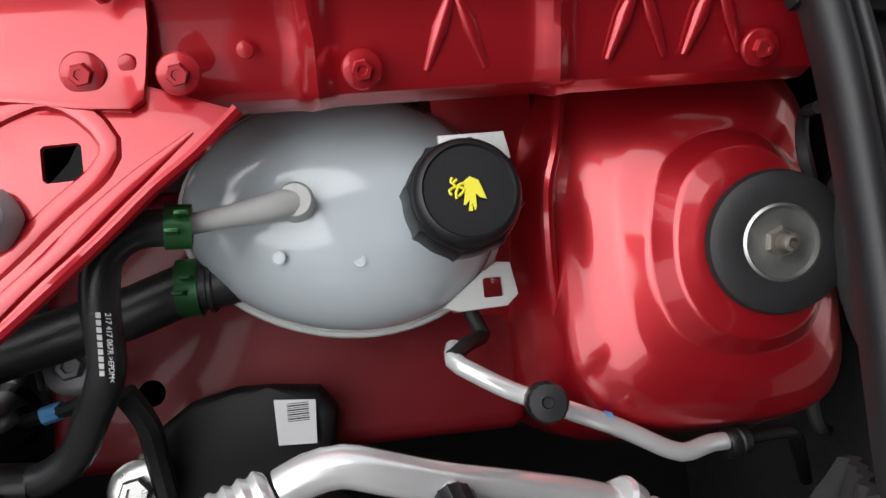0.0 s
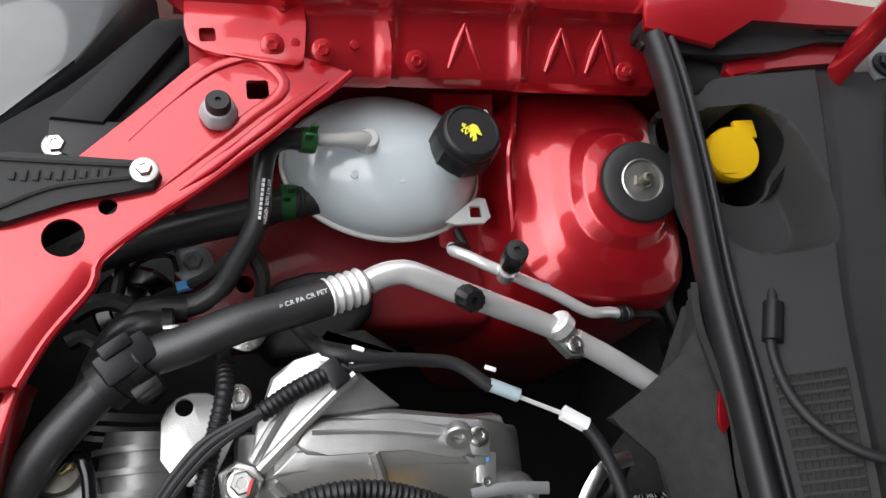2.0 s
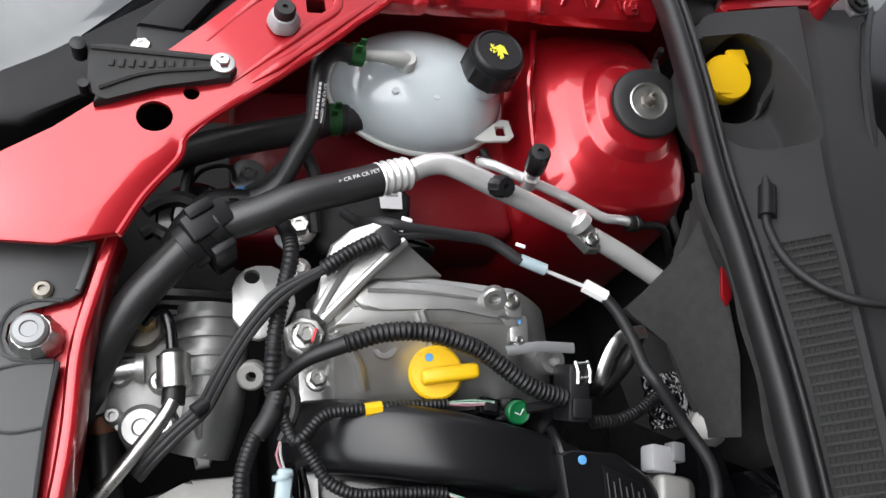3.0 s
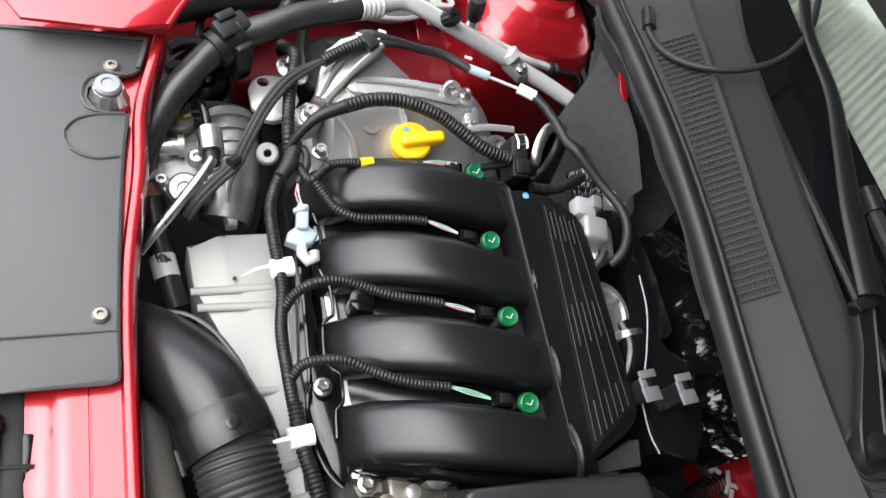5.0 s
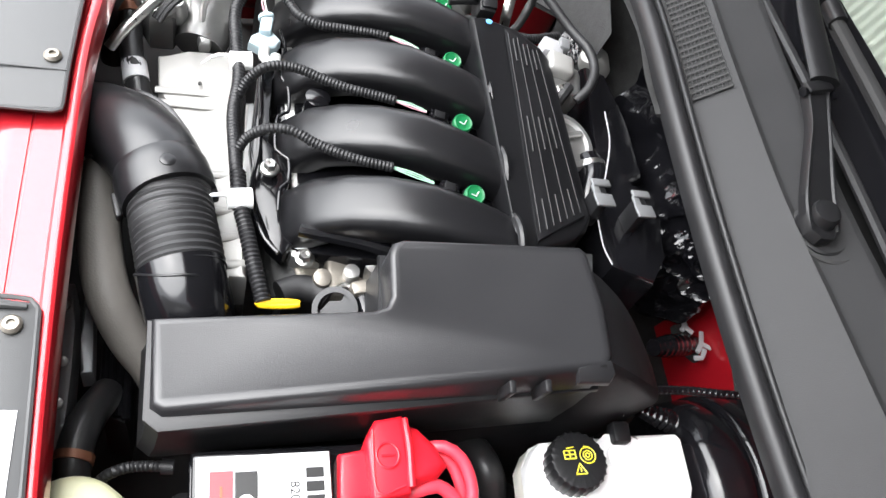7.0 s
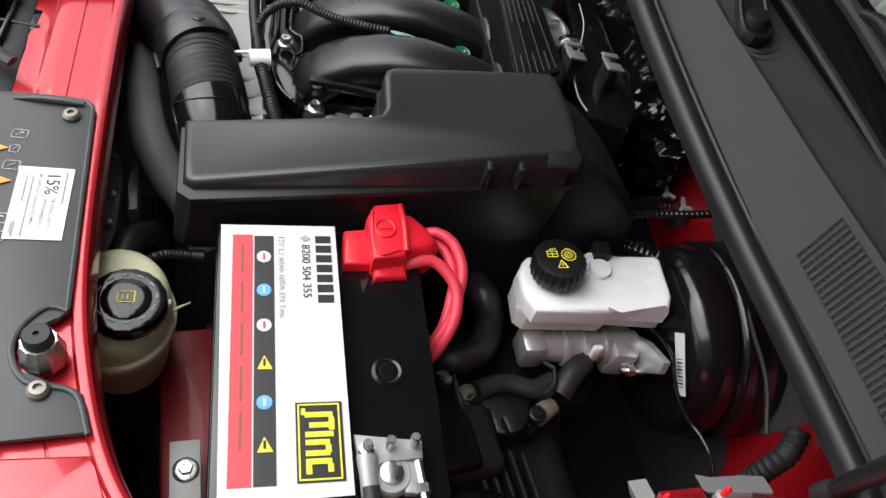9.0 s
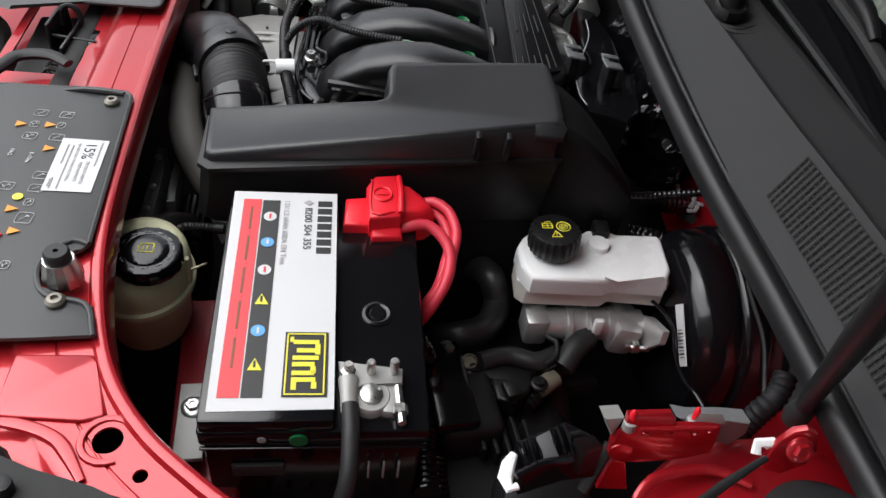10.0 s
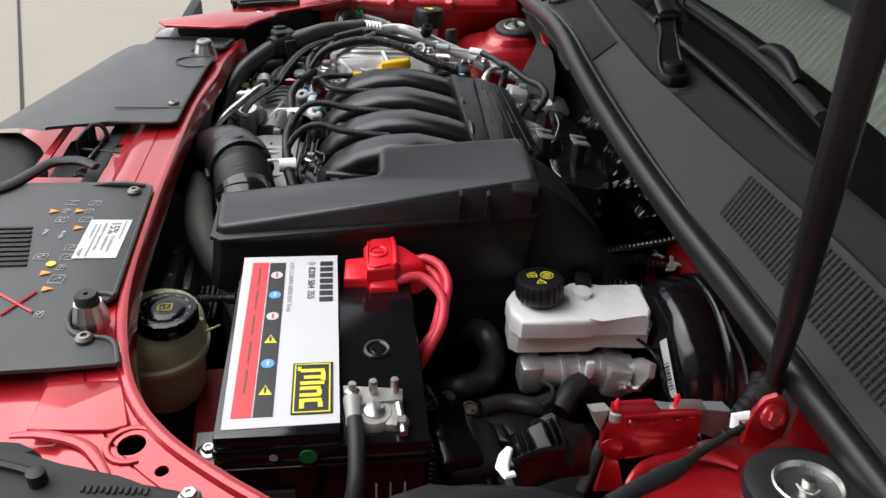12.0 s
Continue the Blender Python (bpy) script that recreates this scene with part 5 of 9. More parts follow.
part("flange", slab([fl + Vector(p) for p in ((-0.012, 0.010, 0), (-0.002, 0.013, 0), (0.010, 0.006, 0), (0.022, -0.012, -0.004), (0.018, -0.022, -0.005), (0.006, -0.022, -0.004), (-0.010, -0.006, 0))], 0.012, 0.002), ALU, big, "cast aluminium flange")
part("bolt", bolt_bm(fl + Vector((0.009, -0.013, -0.001)), r=0.005, washer=1.5), STEEL, big)
part("collar", lathe([(0.0125, -0.004), (0.0125, 0.005), (0.0105, 0.007)], axis_m(fl + Vector((-0.003, 0.003, 0.002)), (-0.6, 0.5, 0.35)), n=24), ALU_PIPE, big)
v2 = V((0.013, 0.329, 0.833))
part("valve_stem", lathe([(0.0080, -0.006), (0.0080, 0.010)], axis_m(v2, (0.15, -0.45, 0.8)), n=18), ALU_PIPE, big)
part("valve_cap", lathe([(0.0092, 0.009), (0.0092, 0.024), (0.0080, 0.0265), (0.003, 0.0265), (0.0026, 0.024)], axis_m(v2, (0.15, -0.45, 0.8)), n=48, lobes=12, depth=0.08, sharp=1), BLACK, big, "black ribbed valve cap")
part("hose", tube([tuple(cr0.lerp(cr1, 0.1))] + [(-0.121, 0.318, 0.848), (-0.156, 0.309, 0.848), (-0.189, 0.298, 0.842), (-0.218, 0.290, 0.835), (-0.240, 0.278, 0.830), (-0.262, 0.258, 0.822), (-0.286, 0.233, 0.810), (-0.305, 0.206, 0.794), (-0.318, 0.180, 0.770), (-0.326, 0.160, 0.740), (-0.330, 0.150, 0.680)], 0.0140, n=18), HOSE, big, "thick black refrigerant hose")
qa, qb = V((-0.127, 0.315, 0.8622)), V((-0.096, 0.324, 0.8637))
qx = (qb - qa).normalized()
qz = (Vector((0, 0.1, 1)) - qx * qx.dot(Vector((0, 0.1, 1)))).normalized()
QM = Matrix((qx, qz.cross(qx), qz)).transposed().to_4x4()
QM.translation = qa + qz * 0.0004
text("> CR PA CR PET", QM, 0.0050, PALEINK, big)
hc = V((-0.232, 0.283, 0.832))
hd = V((-0.218, 0.290, 0.835)) - V((-0.262, 0.258, 0.822))
hk = thing("hose_holder", "black plastic snap holder clasping the thick hose", "hose holder")
part("band", lathe([(0.0145, -0.017), (0.0190, -0.0165), (0.0190, -0.006), (0.0178, -0.005), (0.0178, 0.005), (0.0190, 0.006), (0.0190, 0.0165), (0.0145, 0.017)], axis_m(hc, hd), n=28, closed=False), BLACK, hk)
part("clasp", box(hc + Vector((0.004, 0.006, 0.0165)), (0.038, 0.022, 0.012), (8, 4, 35), 0.003), BLACK, hk)
part("latch", box(hc + Vector((-0.002, 0.013, 0.0235)), (0.022, 0.010, 0.007), (8, 4, 35), 0.002), BLACK, hk)
part("cheek", box(hc + Vector((0.016, -0.012, -0.001)), (0.020, 0.008, 0.024), (0, 0, 35), 0.002), BLACK, hk)
part("foot", box(hc + Vector((0.014, -0.006, -0.026)), (0.020, 0.020, 0.030), (0, 0, 35), 0.003), BLACK, hk)

# wires beside the strut tower
gw = thing("wiring_cable", "grey sleeved cable beside the strut tower", "cable", "cables")
part("cable", tube([(0.230, 0.497, 0.820), (0.234, 0.498, 0.800), (0.221, 0.477, 0.815), (0.227, 0.457, 0.810), (0.242, 0.430, 0.800), (0.252, 0.415, 0.790), (0.272, 0.389, 0.770), (0.285, 0.360, 0.750)], 0.0035, n=8), RUBBER, gw)
part("sleeve", tube([(0.250, 0.427, 0.790), (0.258, 0.412, 0.785), (0.276, 0.386, 0.765), (0.285, 0.360, 0.750)], 0.0042, n=8), GREY, gw, "pale grey sleeve")
gw2 = thing("wiring_cable", "grey cable ending in a plug below the tower", "cable", "cables")
part("cable", tube([(0.251, 0.354, 0.760), (0.244, 0.337, 0.750), (0.252, 0.319, 0.740), (0.268, 0.313, 0.720)], 0.0042, n=8), GREY, gw2)

# black box with a bar-code label on the chassis leg
mb = thing("mount_cover", "black plastic engine mount cover with a white bar-code label", "cover")
part("body", slab([(-0.141, 0.359, 0.735), (-0.118, 0.374, 0.740), (-0.095, 0.379, 0.745), (-0.074, 0.378, 0.745), (-0.047, 0.375, 0.745), (-0.037, 0.362, 0.745), (-0.040, 0.341, 0.745), (-0.056, 0.324, 0.740), (-0.079, 0.307, 0.735), (-0.125, 0.309, 0.725), (-0.145, 0.333, 0.725)], 0.05, 0.008, 3), MATT_BLACK, mb)
part("label", slab([(-0.071, 0.371, 0.749), (-0.048, 0.369, 0.749), (-0.049, 0.345, 0.749), (-0.070, 0.346, 0.749)], 0.0008), WHITE, mb, "white bar-code label")
for i in range(9):
    a = V((-0.058, 0.368, 0.749))
    part("bar", box(a + Vector((0, -0.0012 * i, 0)), (0.012, 0.0004 + 0.0004 * (i % 2), 0.0004), bevel=0), INK, mb)

# horn and wires low in the far corner
horn = thing("horn", "black round horn low behind the front panel", "horn")
hp = (-0.243, 0.375, 0.660)
part("disc", lathe([(0.036, -0.02), (0.038, 0.0), (0.034, 0.006), (0.022, 0.008), (0.018, 0.014), (0.006, 0.015)], axis_m(hp, (-0.1, -0.2, 1)), n=36), BLACK_GLOSS, horn)
part("terminal", box((hp[0] + 0.004, hp[1] - 0.004, hp[2] + 0.018), (0.016, 0.010, 0.012), (0, 0, 30), 0.002), BLACK, horn)
for pts, r, lab in (
    ([(-0.248, 0.360, 0.720), (-0.246, 0.380, 0.720), (-0.235, 0.398, 0.720), (-0.219, 0.404, 0.720), (-0.207, 0.402, 0.720), (-0.204, 0.389, 0.720)], 0.0022, "thin black wire curling over the horn"),
    ([(-0.158, 0.393, 0.750), (-0.179, 0.379, 0.735), (-0.197, 0.376, 0.720), (-0.222, 0.371, 0.700)], 0.0045, "black sleeved wire with blue tape by the horn"),
    ([(-0.241, 0.404, 0.740), (-0.246, 0.385, 0.740), (-0.250, 0.359, 0.740)], 0.005, "dark cable behind the corner panel"),
    ([(-0.142, 0.385, 0.780), (-0.134, 0.368, 0.770), (-0.135, 0.348, 0.750), (-0.133, 0.325, 0.740)], 0.0065, "black hose dropping beside the mount"),
    ([(-0.283, 0.347, 0.740), (-0.270, 0.356, 0.740), (-0.252, 0.359, 0.740), (-0.238, 0.353, 0.740)], 0.008, "black wire bundle near the corner panel"),
    ([(-0.286, 0.328, 0.730), (-0.275, 0.333, 0.730), (-0.265, 0.327, 0.730), (-0.262, 0.305, 0.730)], 0.007, "black taped wire bundle low in the corner"),
):
    t = thing("corner_cable", lab, "cable", "corner cables")
    part("cable", tube(pts, r, n=8), RUBBER, t)
    if "blue" in lab:
        part("tape", tube([(-0.192, 0.377, 0.722), (-0.204, 0.374, 0.722)], 0.0052, n=8), BLUEINK, t)
tee = thing("heater_joint", "grey-black plastic hose joint with a steel clip", "hose joint")
part("elbow", tube([(-0.206, 0.330, 0.765), (-0.223, 0.331, 0.770), (-0.240, 0.328, 0.765), (-0.254, 0.314, 0.750), (-0.267, 0.294, 0.730), (-0.277, 0.276, 0.710)], 0.0125, n=14), HOSE, tee)
part("clip", tube([(-0.211, 0.330, 0.772), (-0.203, 0.330, 0.772)], 0.0135, n=16), BLACK, tee)
part("clip_tab", box((-0.204, 0.324, 0.786), (0.012, 0.004, 0.004), bevel=0.001), STEEL, tee, "bright steel clip")


# ---- engine ----
def srib(pts, r, name, label, cat="cable", rib=0.10, pitch=0.0036, mat=None, group="wiring looms"):
    t = thing(name, label, cat, group)
    part("conduit", tube(pts, r, n=10, rib=rib, pitch=pitch), mat or BLACK, t)
    return t


# the bay's shade is put into the block's dark metal colour
block = thing("engine_block", "engine block coloured dark for the shade of the bay", "engine")
part("block", box((-0.06, 0.02, 0.60), (0.24, 0.42, 0.30), bevel=0.02, seg=3), DARK_METAL, block)
part("head", box((-0.050, 0.044, 0.745), (0.22, 0.40, 0.05), bevel=0.01), ALU, block, "cast aluminium cylinder head")

hcov = thing("cylinder_head_cover", "cast aluminium cylinder head cover with ribs", "engine cover")
HC_PROF = [(0.128, 0.770), (0.138, 0.790), (0.153, 0.801), (0.172, 0.813), (0.190, 0.826), (0.201, 0.833), (0.206, 0.8355), (0.220, 0.838), (0.234, 0.8385), (0.241, 0.836), (0.246, 0.826), (0.250, 0.800), (0.252, 0.765)]


def head_pt(u, v):
    """The cover's skin: a sloping front face, a level top, rounded ends."""
    x = -0.146 + 0.214 * u
    q = v * (len(HC_PROF) - 1)
    i = min(int(q), len(HC_PROF) - 2)
    k = q - i
    y = HC_PROF[i][0] * (1 - k) + HC_PROF[i + 1][0] * k
    z = HC_PROF[i][1] * (1 - k) + HC_PROF[i + 1][1] * k
    y -= 0.020 * min(1.0, max(0.0, (x + 0.05) / 0.10)) * v
    e = min(1.0, u / 0.05) ** 0.5 * min(1.0, (1 - u) / 0.24) ** 0.5
    z = 0.755 + (z - 0.755) * e
    z += 0.0016 * math.exp(-((x + 0.060) / 0.012) ** 2) * math.sin(math.pi * v)
    return Vector((x, y, z))


part("shell", sheet(head_pt, 70, 48, 0.004), ALU, hcov)
part("rim", slab([(-0.119, 0.224, 0.8425), (-0.112, 0.237, 0.8425), (-0.098, 0.241, 0.8425), (-0.040, 0.235, 0.8425), (-0.010, 0.228, 0.842), (0.004, 0.220, 0.842), (0.008, 0.204, 0.841), (-0.003, 0.208, 0.841), (-0.042, 0.214, 0.842), (-0.097, 0.215, 0.8425), (-0.112, 0.217, 0.8425)], 0.012, 0.003, 3), ALU, hcov)
part("lower_rim", slab([(-0.140, 0.203, 0.8365), (-0.119, 0.222, 0.8385), (-0.097, 0.216, 0.8385), (-0.040, 0.214, 0.8385), (0.000, 0.208, 0.838), (0.008, 0.199, 0.836), (-0.038, 0.204, 0.836), (-0.097, 0.207, 0.836)], 0.010, 0.003, 3), ALU, hcov)
part("rib", tube([(-0.108, 0.231, 0.843), (-0.065, 0.229, 0.843), (-0.018, 0.222, 0.8425)], 0.0018, n=6), ALU, hcov)
part("rib", tube([(-0.066, 0.214, 0.842), (-0.058, 0.190, 0.830), (-0.054, 0.165, 0.811)], 0.004, n=8), ALU, hcov)
part("rib", tube([(-0.135, 0.200, 0.832), (-0.118, 0.180, 0.822), (-0.112, 0.160, 0.808)], 0.0045, n=8), ALU, hcov)
part("lug", lathe([(0.0050, -0.004), (0.0095, -0.004), (0.0102, -0.002), (0.0102, 0.003), (0.0090, 0.0042), (0.0050, 0.004), (0.0046, -0.003)], axis_m((-0.005, 0.221, 0.846), (-0.15, -0.75, 0.65)), n=24, closed=False), ALU, hcov, "cast eye")
part("lug_foot", box((-0.005, 0.222, 0.838), (0.019, 0.008, 0.016), (0, 0, -8), 0.003), ALU, hcov)
part("bolt", bolt_bm((0.011, 0.219, 0.842), r=0.0055, washer=1.4, h=0.007), STEEL, hcov)
part("block", box((0.011, 0.214, 0.832), (0.020, 0.018, 0.018), (0, 0, -8), 0.003), ALU, hcov)
part("block", box((0.017, 0.197, 0.824), (0.017, 0.024, 0.022), (0, 0, -6), 0.003), ALU, hcov)
part("bolt", bolt_bm((0.016, 0.187, 0.830), r=0.0042, washer=1.3), STEEL, hcov)
for p in ((-0.094, 0.191, 0.8245), (0.052, 0.174, 0.812)):
    part("boss", lathe([(0.0145, -0.02), (0.0125, -0.004), (0.0105, 0.001), (0.0062, 0.001), (0.0055, -0.008), (0.001, -0.008)], axis_m(p, (0, -0.30, 1)), n=24), ALU, hcov)
part("paint_mark", box((0.0165, 0.204, 0.8353), (0.0055, 0.006, 0.0008), bevel=0), BLUEINK, hcov)
part("strap", tube([(0.004, 0.179, 0.832), (0.031, 0.181, 0.835), (0.062, 0.178, 0.836)], 0.0045, n=8, flat=0.4), GREYCAST, hcov, "flat grey cable strap")
ocap = thing("oil_cap", "bright yellow oil filler cap with a grip tab", "cap")
OM = pose(-0.056, 0.166, 0.824, 6, -8, 2)
part("disc", lathe([(0.0205, -0.008), (0.0215, 0.0), (0.0215, 0.008), (0.0195, 0.0105), (0.010, 0.011)], OM, n=40), YELLOW, ocap)
part("neck", lathe([(0.017, -0.03), (0.017, -0.006)], OM, n=28), ALU, ocap)
part("grip", box(OM @ Vector((0.010, -0.003, 0.014)), (0.046, 0.0125, 0.016), [math.degrees(a) for a in OM.to_euler()], 0.004, 3), YELLOW, ocap)
part("mark", lathe([(0.0034, 0.0109), (0.003, 0.0116)], OM @ Matrix.Translation((-0.004, 0.012, 0)), n=12), BLUEINK, ocap)

mnt = thing("engine_mount_bracket", "cast aluminium engine mount bracket with a red-marked bolt", "bracket")
part("arm", slab([(-0.134, 0.271, 0.842), (-0.118, 0.282, 0.848), (-0.100, 0.286, 0.852), (-0.082, 0.276, 0.855), (-0.076, 0.266, 0.854), (-0.108, 0.240, 0.848), (-0.141, 0.213, 0.836), (-0.150, 0.220, 0.834), (-0.143, 0.244, 0.840)], 0.022, 0.003), ALU, mnt)
part("side_web", slab([(-0.077, 0.275, 0.846), (-0.042, 0.247, 0.832), (-0.113, 0.240, 0.834)], 0.03, 0.003), ALU, mnt)
part("rib", tube([(-0.077, 0.267, 0.857), (-0.108, 0.241, 0.850), (-0.143, 0.210, 0.836)], [0.004, 0.0038, 0.0045], n=8), ALU, mnt)
part("rib", tube([(-0.105, 0.268, 0.853), (-0.128, 0.245, 0.846), (-0.147, 0.216, 0.833)], [0.002, 0.0038, 0.0045], n=8), ALU, mnt)
part("foot", slab([(-0.171, 0.211, 0.8195), (-0.158, 0.219, 0.823), (-0.146, 0.214, 0.825), (-0.140, 0.204, 0.823), (-0.147, 0.193, 0.8195), (-0.160, 0.187, 0.8185), (-0.169, 0.194, 0.8185)], 0.02, 0.003, 3), ALU, mnt)
part("bolt", bolt_bm((-0.155, 0.203, 0.8205), r=0.0085, washer=1.45, h=0.010), STEEL, mnt, "large flange bolt")
part("paint_mark", box((-0.150, 0.200, 0.8308), (0.0018, 0.011, 0.0010), (0, 0, -20), 0), REDINK, mnt)
plt = thing("lifting_plate", "flat steel lifting plate with a round hole", "bracket")
cut(part("plate", slab([(-0.210, 0.225, 0.803), (-0.210, 0.252, 0.799), (-0.206, 0.262, 0.797), (-0.199, 0.269, 0.796), (-0.190, 0.272, 0.796), (-0.178, 0.271, 0.797), (-0.162, 0.262, 0.799), (-0.160, 0.235, 0.803), (-0.172, 0.212, 0.805), (-0.190, 0.205, 0.806), (-0.198, 0.207, 0.806)], 0.006, 0.0015), ALU, plt), [hole((-0.194, 0.261, 0.799), 0.0065)])
part("bolt", bolt_bm((-0.156, 0.265, 0.803), r=0.006, washer=1.6), STEEL, plt)
part("bolt", bolt_bm((-0.146, 0.172, 0.800), r=0.0068, washer=1.4, h=0.009), STEEL, plt)
part("eye", lathe([(0.004, -0.012), (0.0115, -0.012), (0.0115, 0.001), (0.0095, 0.003), (0.0042, 0.003), (0.004, -0.006)], axis_m((-0.196, 0.182, 0.782), (-0.2, -0.45, 1)), n=24, closed=False), ALU_DULL, plt, "pale cast eye")
rub = thing("engine_mount", "black rubber engine mount under its bracket", "engine mount")
# body coloured near-black for the shade below the hose
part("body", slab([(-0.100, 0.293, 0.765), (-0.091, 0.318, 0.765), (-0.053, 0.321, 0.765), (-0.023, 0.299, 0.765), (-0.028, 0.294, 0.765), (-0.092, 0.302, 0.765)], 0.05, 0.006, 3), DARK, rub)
part("stud", bolt_bm((-0.148, 0.329, 0.740), r=0.009, washer=1.9, h=0.012), STEEL, rub)

# intake manifold
man = thing("intake_manifold", "satin black plastic intake manifold with four curved runners", "intake manifold")
R0 = [(-0.003, 0.095, 0.836), (-0.009, 0.011, 0.836), (-0.011, -0.075, 0.836), (-0.014, -0.154, 0.836)]
R1 = [(-0.110, 0.122, 0.812), (-0.124, 0.046, 0.812), (-0.134, -0.038, 0.812), (-0.144, -0.118, 0.812)]
for a, b in zip(R0, R1):
    a, b = V(a), V(b)
    ax = (b - a)
    ax.z = 0
    ax.normalize()
    path = [(0.052, 0.808), (0.035, 0.816), (0.015, 0.822), (-0.01, 0.826), (-0.04, 0.829), (-0.075, 0.823), (-0.105, 0.812), (-0.13, 0.796), (-0.148, 0.774), (-0.158, 0.745), (-0.160, 0.71)]
    rings = []
    for i, (x, z) in enumerate(path):
        k = (a.x - x) / (a.x - b.x)
        c = Vector((x, a.y + (b.y - a.y) * k, z))
        t = Vector((path[min(i + 1, 10)][0] - path[max(i - 1, 0)][0], 0, path[min(i + 1, 10)][1] - path[max(i - 1, 0)][1])).normalized()
        nrm = Vector((t.z, 0, -t.x))
        if nrm.z < 0:
            nrm = -nrm
        hw = 0.0215 + 0.0065 * min(1.0, i / 5) + 0.0015 * (i / 10)
        hh = 0.017 + 0.004 * math.sin(math.pi * i / 10)
        ring = []
        for q in range(28):
            an = 2 * math.pi * q / 28
            ca, sa = math.cos(an), math.sin(an)
            e = 2 / 3.4
            ring.append(c + Vector((0, 1, 0)) * hw * math.copysign(abs(ca) ** e, ca) + nrm * hh * math.copysign(abs(sa) ** e, sa))
        rings.append(ring)
    part("runner", loft(rings), BLACK_SATIN, man)
    part("runner_edge", tube([(0.034, a.y + (b.y - a.y) * (a.x - 0.034) / (a.x - b.x) + 0.029 * s, 0.826 + 0.016 * (1 - s * s)) for s in (-1, -0.9, -0.5, 0, 0.5, 0.9, 1)], 0.004, n=8), BLACK_SATIN, man)
part("web", slab([(0.057, 0.139, 0.806), (0.050, -0.190, 0.806), (-0.110, -0.162, 0.785), (-0.165, -0.146, 0.765), (-0.163, 0.135, 0.765), (-0.105, 0.144, 0.785)], 0.06, 0.004), BLACK_GLOSS, man)
fl_ = [(-0.177, 0.113, 0.778), (-0.162, 0.112, 0.778), (-0.160, 0.055, 0.778), (-0.172, 0.049, 0.778), (-0.170, 0.006, 0.778), (-0.178, -0.034, 0.778), (-0.162, -0.047, 0.778), (-0.153, -0.070, 0.778), (-0.167, -0.111, 0.778), (-0.154, -0.144, 0.778), (-0.165, -0.158, 0.778), (-0.178, -0.143, 0.778), (-0.188, -0.099, 0.778), (-0.193, -0.044, 0.778)]
part("head_flange", slab(fl_, 0.02, 0.003), BLACK_GLOSS, man, "black flange over the head")
PL = [(0.028, 0.094, 0.848), (0.041, 0.096, 0.850), (0.080, 0.091, 0.842), (0.108, 0.072, 0.836), (0.116, 0.057, 0.834), (0.121, -0.134, 0.822), (0.113, -0.149, 0.822), (0.096, -0.160, 0.823), (0.050, -0.182, 0.828), (0.032, -0.178, 0.836), (0.030, -0.158, 0.842)]
part("plenum", slab(PL, 0.085, 0.006, 3), BLACK_DULL, man)
A0, A1 = V((0.063, 0.082, 0.848)), V((0.052, -0.173, 0.834))
B0, B1 = V((0.100, 0.065, 0.840)), V((0.110, -0.138, 0.827))
part("plenum_panel", slab([A0, B0, B1, V((0.072, -0.159, 0.831)), A1], 0.002, 0.001), BLACK_DULL, man)
for i in range(7):
    k = (i + 0.5) / 7
    p, q = A0.lerp(B0, k), A1.lerp(B1, k)
    up = Vector((0, 0, 0.0006))
    if i % 2 == 0:
        part("rib", tube([p.lerp(q, 0.02) + up, p.lerp(q, 0.97) + up], 0.0008, n=6, flat=0.8), BLACK_DULL, man)
    else:
        part("rib", tube([p.lerp(q, 0.04) + up, p.lerp(q, 0.16) + up], 0.0011, n=6, flat=0.8), BLACK_DULL, man)
        part("rib", tube([p.lerp(q, 0.45) + up, p.lerp(q, 0.62) + up], 0.0011, n=6, flat=0.8), BLACK_DULL, man)
        part("rib", tube([p.lerp(q, 0.84) + up, p.lerp(q, 0.97) + up], 0.0011, n=6, flat=0.8), BLACK_DULL, man)
part("inspection_dot", lathe([(0.0035, 0), (0.0035, 0.0008), (0.002, 0.0010)], axis_m((0.046, 0.087, 0.849), (0, 0, 1)), n=16), BLUEINK, man, "pale blue paint dot")
part("wedge", slab([(0.065, -0.179, 0.800), (0.114, -0.161, 0.800), (0.125, -0.162, 0.800), (0.119, -0.187, 0.800), (0.032, -0.189, 0.800)], 0.01, 0.002), COVER, man, "grey wedge under the plenum")
part("skirt", tube([(-0.153, -0.147, 0.800), (-0.099, -0.158, 0.800), (-0.049, -0.174, 0.800), (0.004, -0.183, 0.800), (0.038, -0.186, 0.800)], 0.006, n=8), BLACK_GLOSS, man)
for p in ((-0.175, -0.071, 0.786), (-0.146, -0.160, 0.775)):
    part("bolt", bolt_bm(p, r=0.006, washer=1.5, h=0.009), STEEL, man, "bright flange bolt")
part("sensor", lathe([(0.013, -0.02), (0.012, 0.004), (0.006, 0.006)], axis_m((-0.129, 0.005, 0.800), (0, 0, 1)), n=20), BLACK_GLOSS, man)

part("flange_ridge", tube([(-0.180, 0.049, 0.786), (-0.181, 0.014, 0.786), (-0.183, -0.026, 0.786), (-0.185, -0.056, 0.786), (-0.191, -0.090, 0.786), (-0.189, -0.122, 0.786), (-0.180, -0.148, 0.786), (-0.170, -0.161, 0.786)], 0.0022, n=8), BLACK_GLOSS, man)
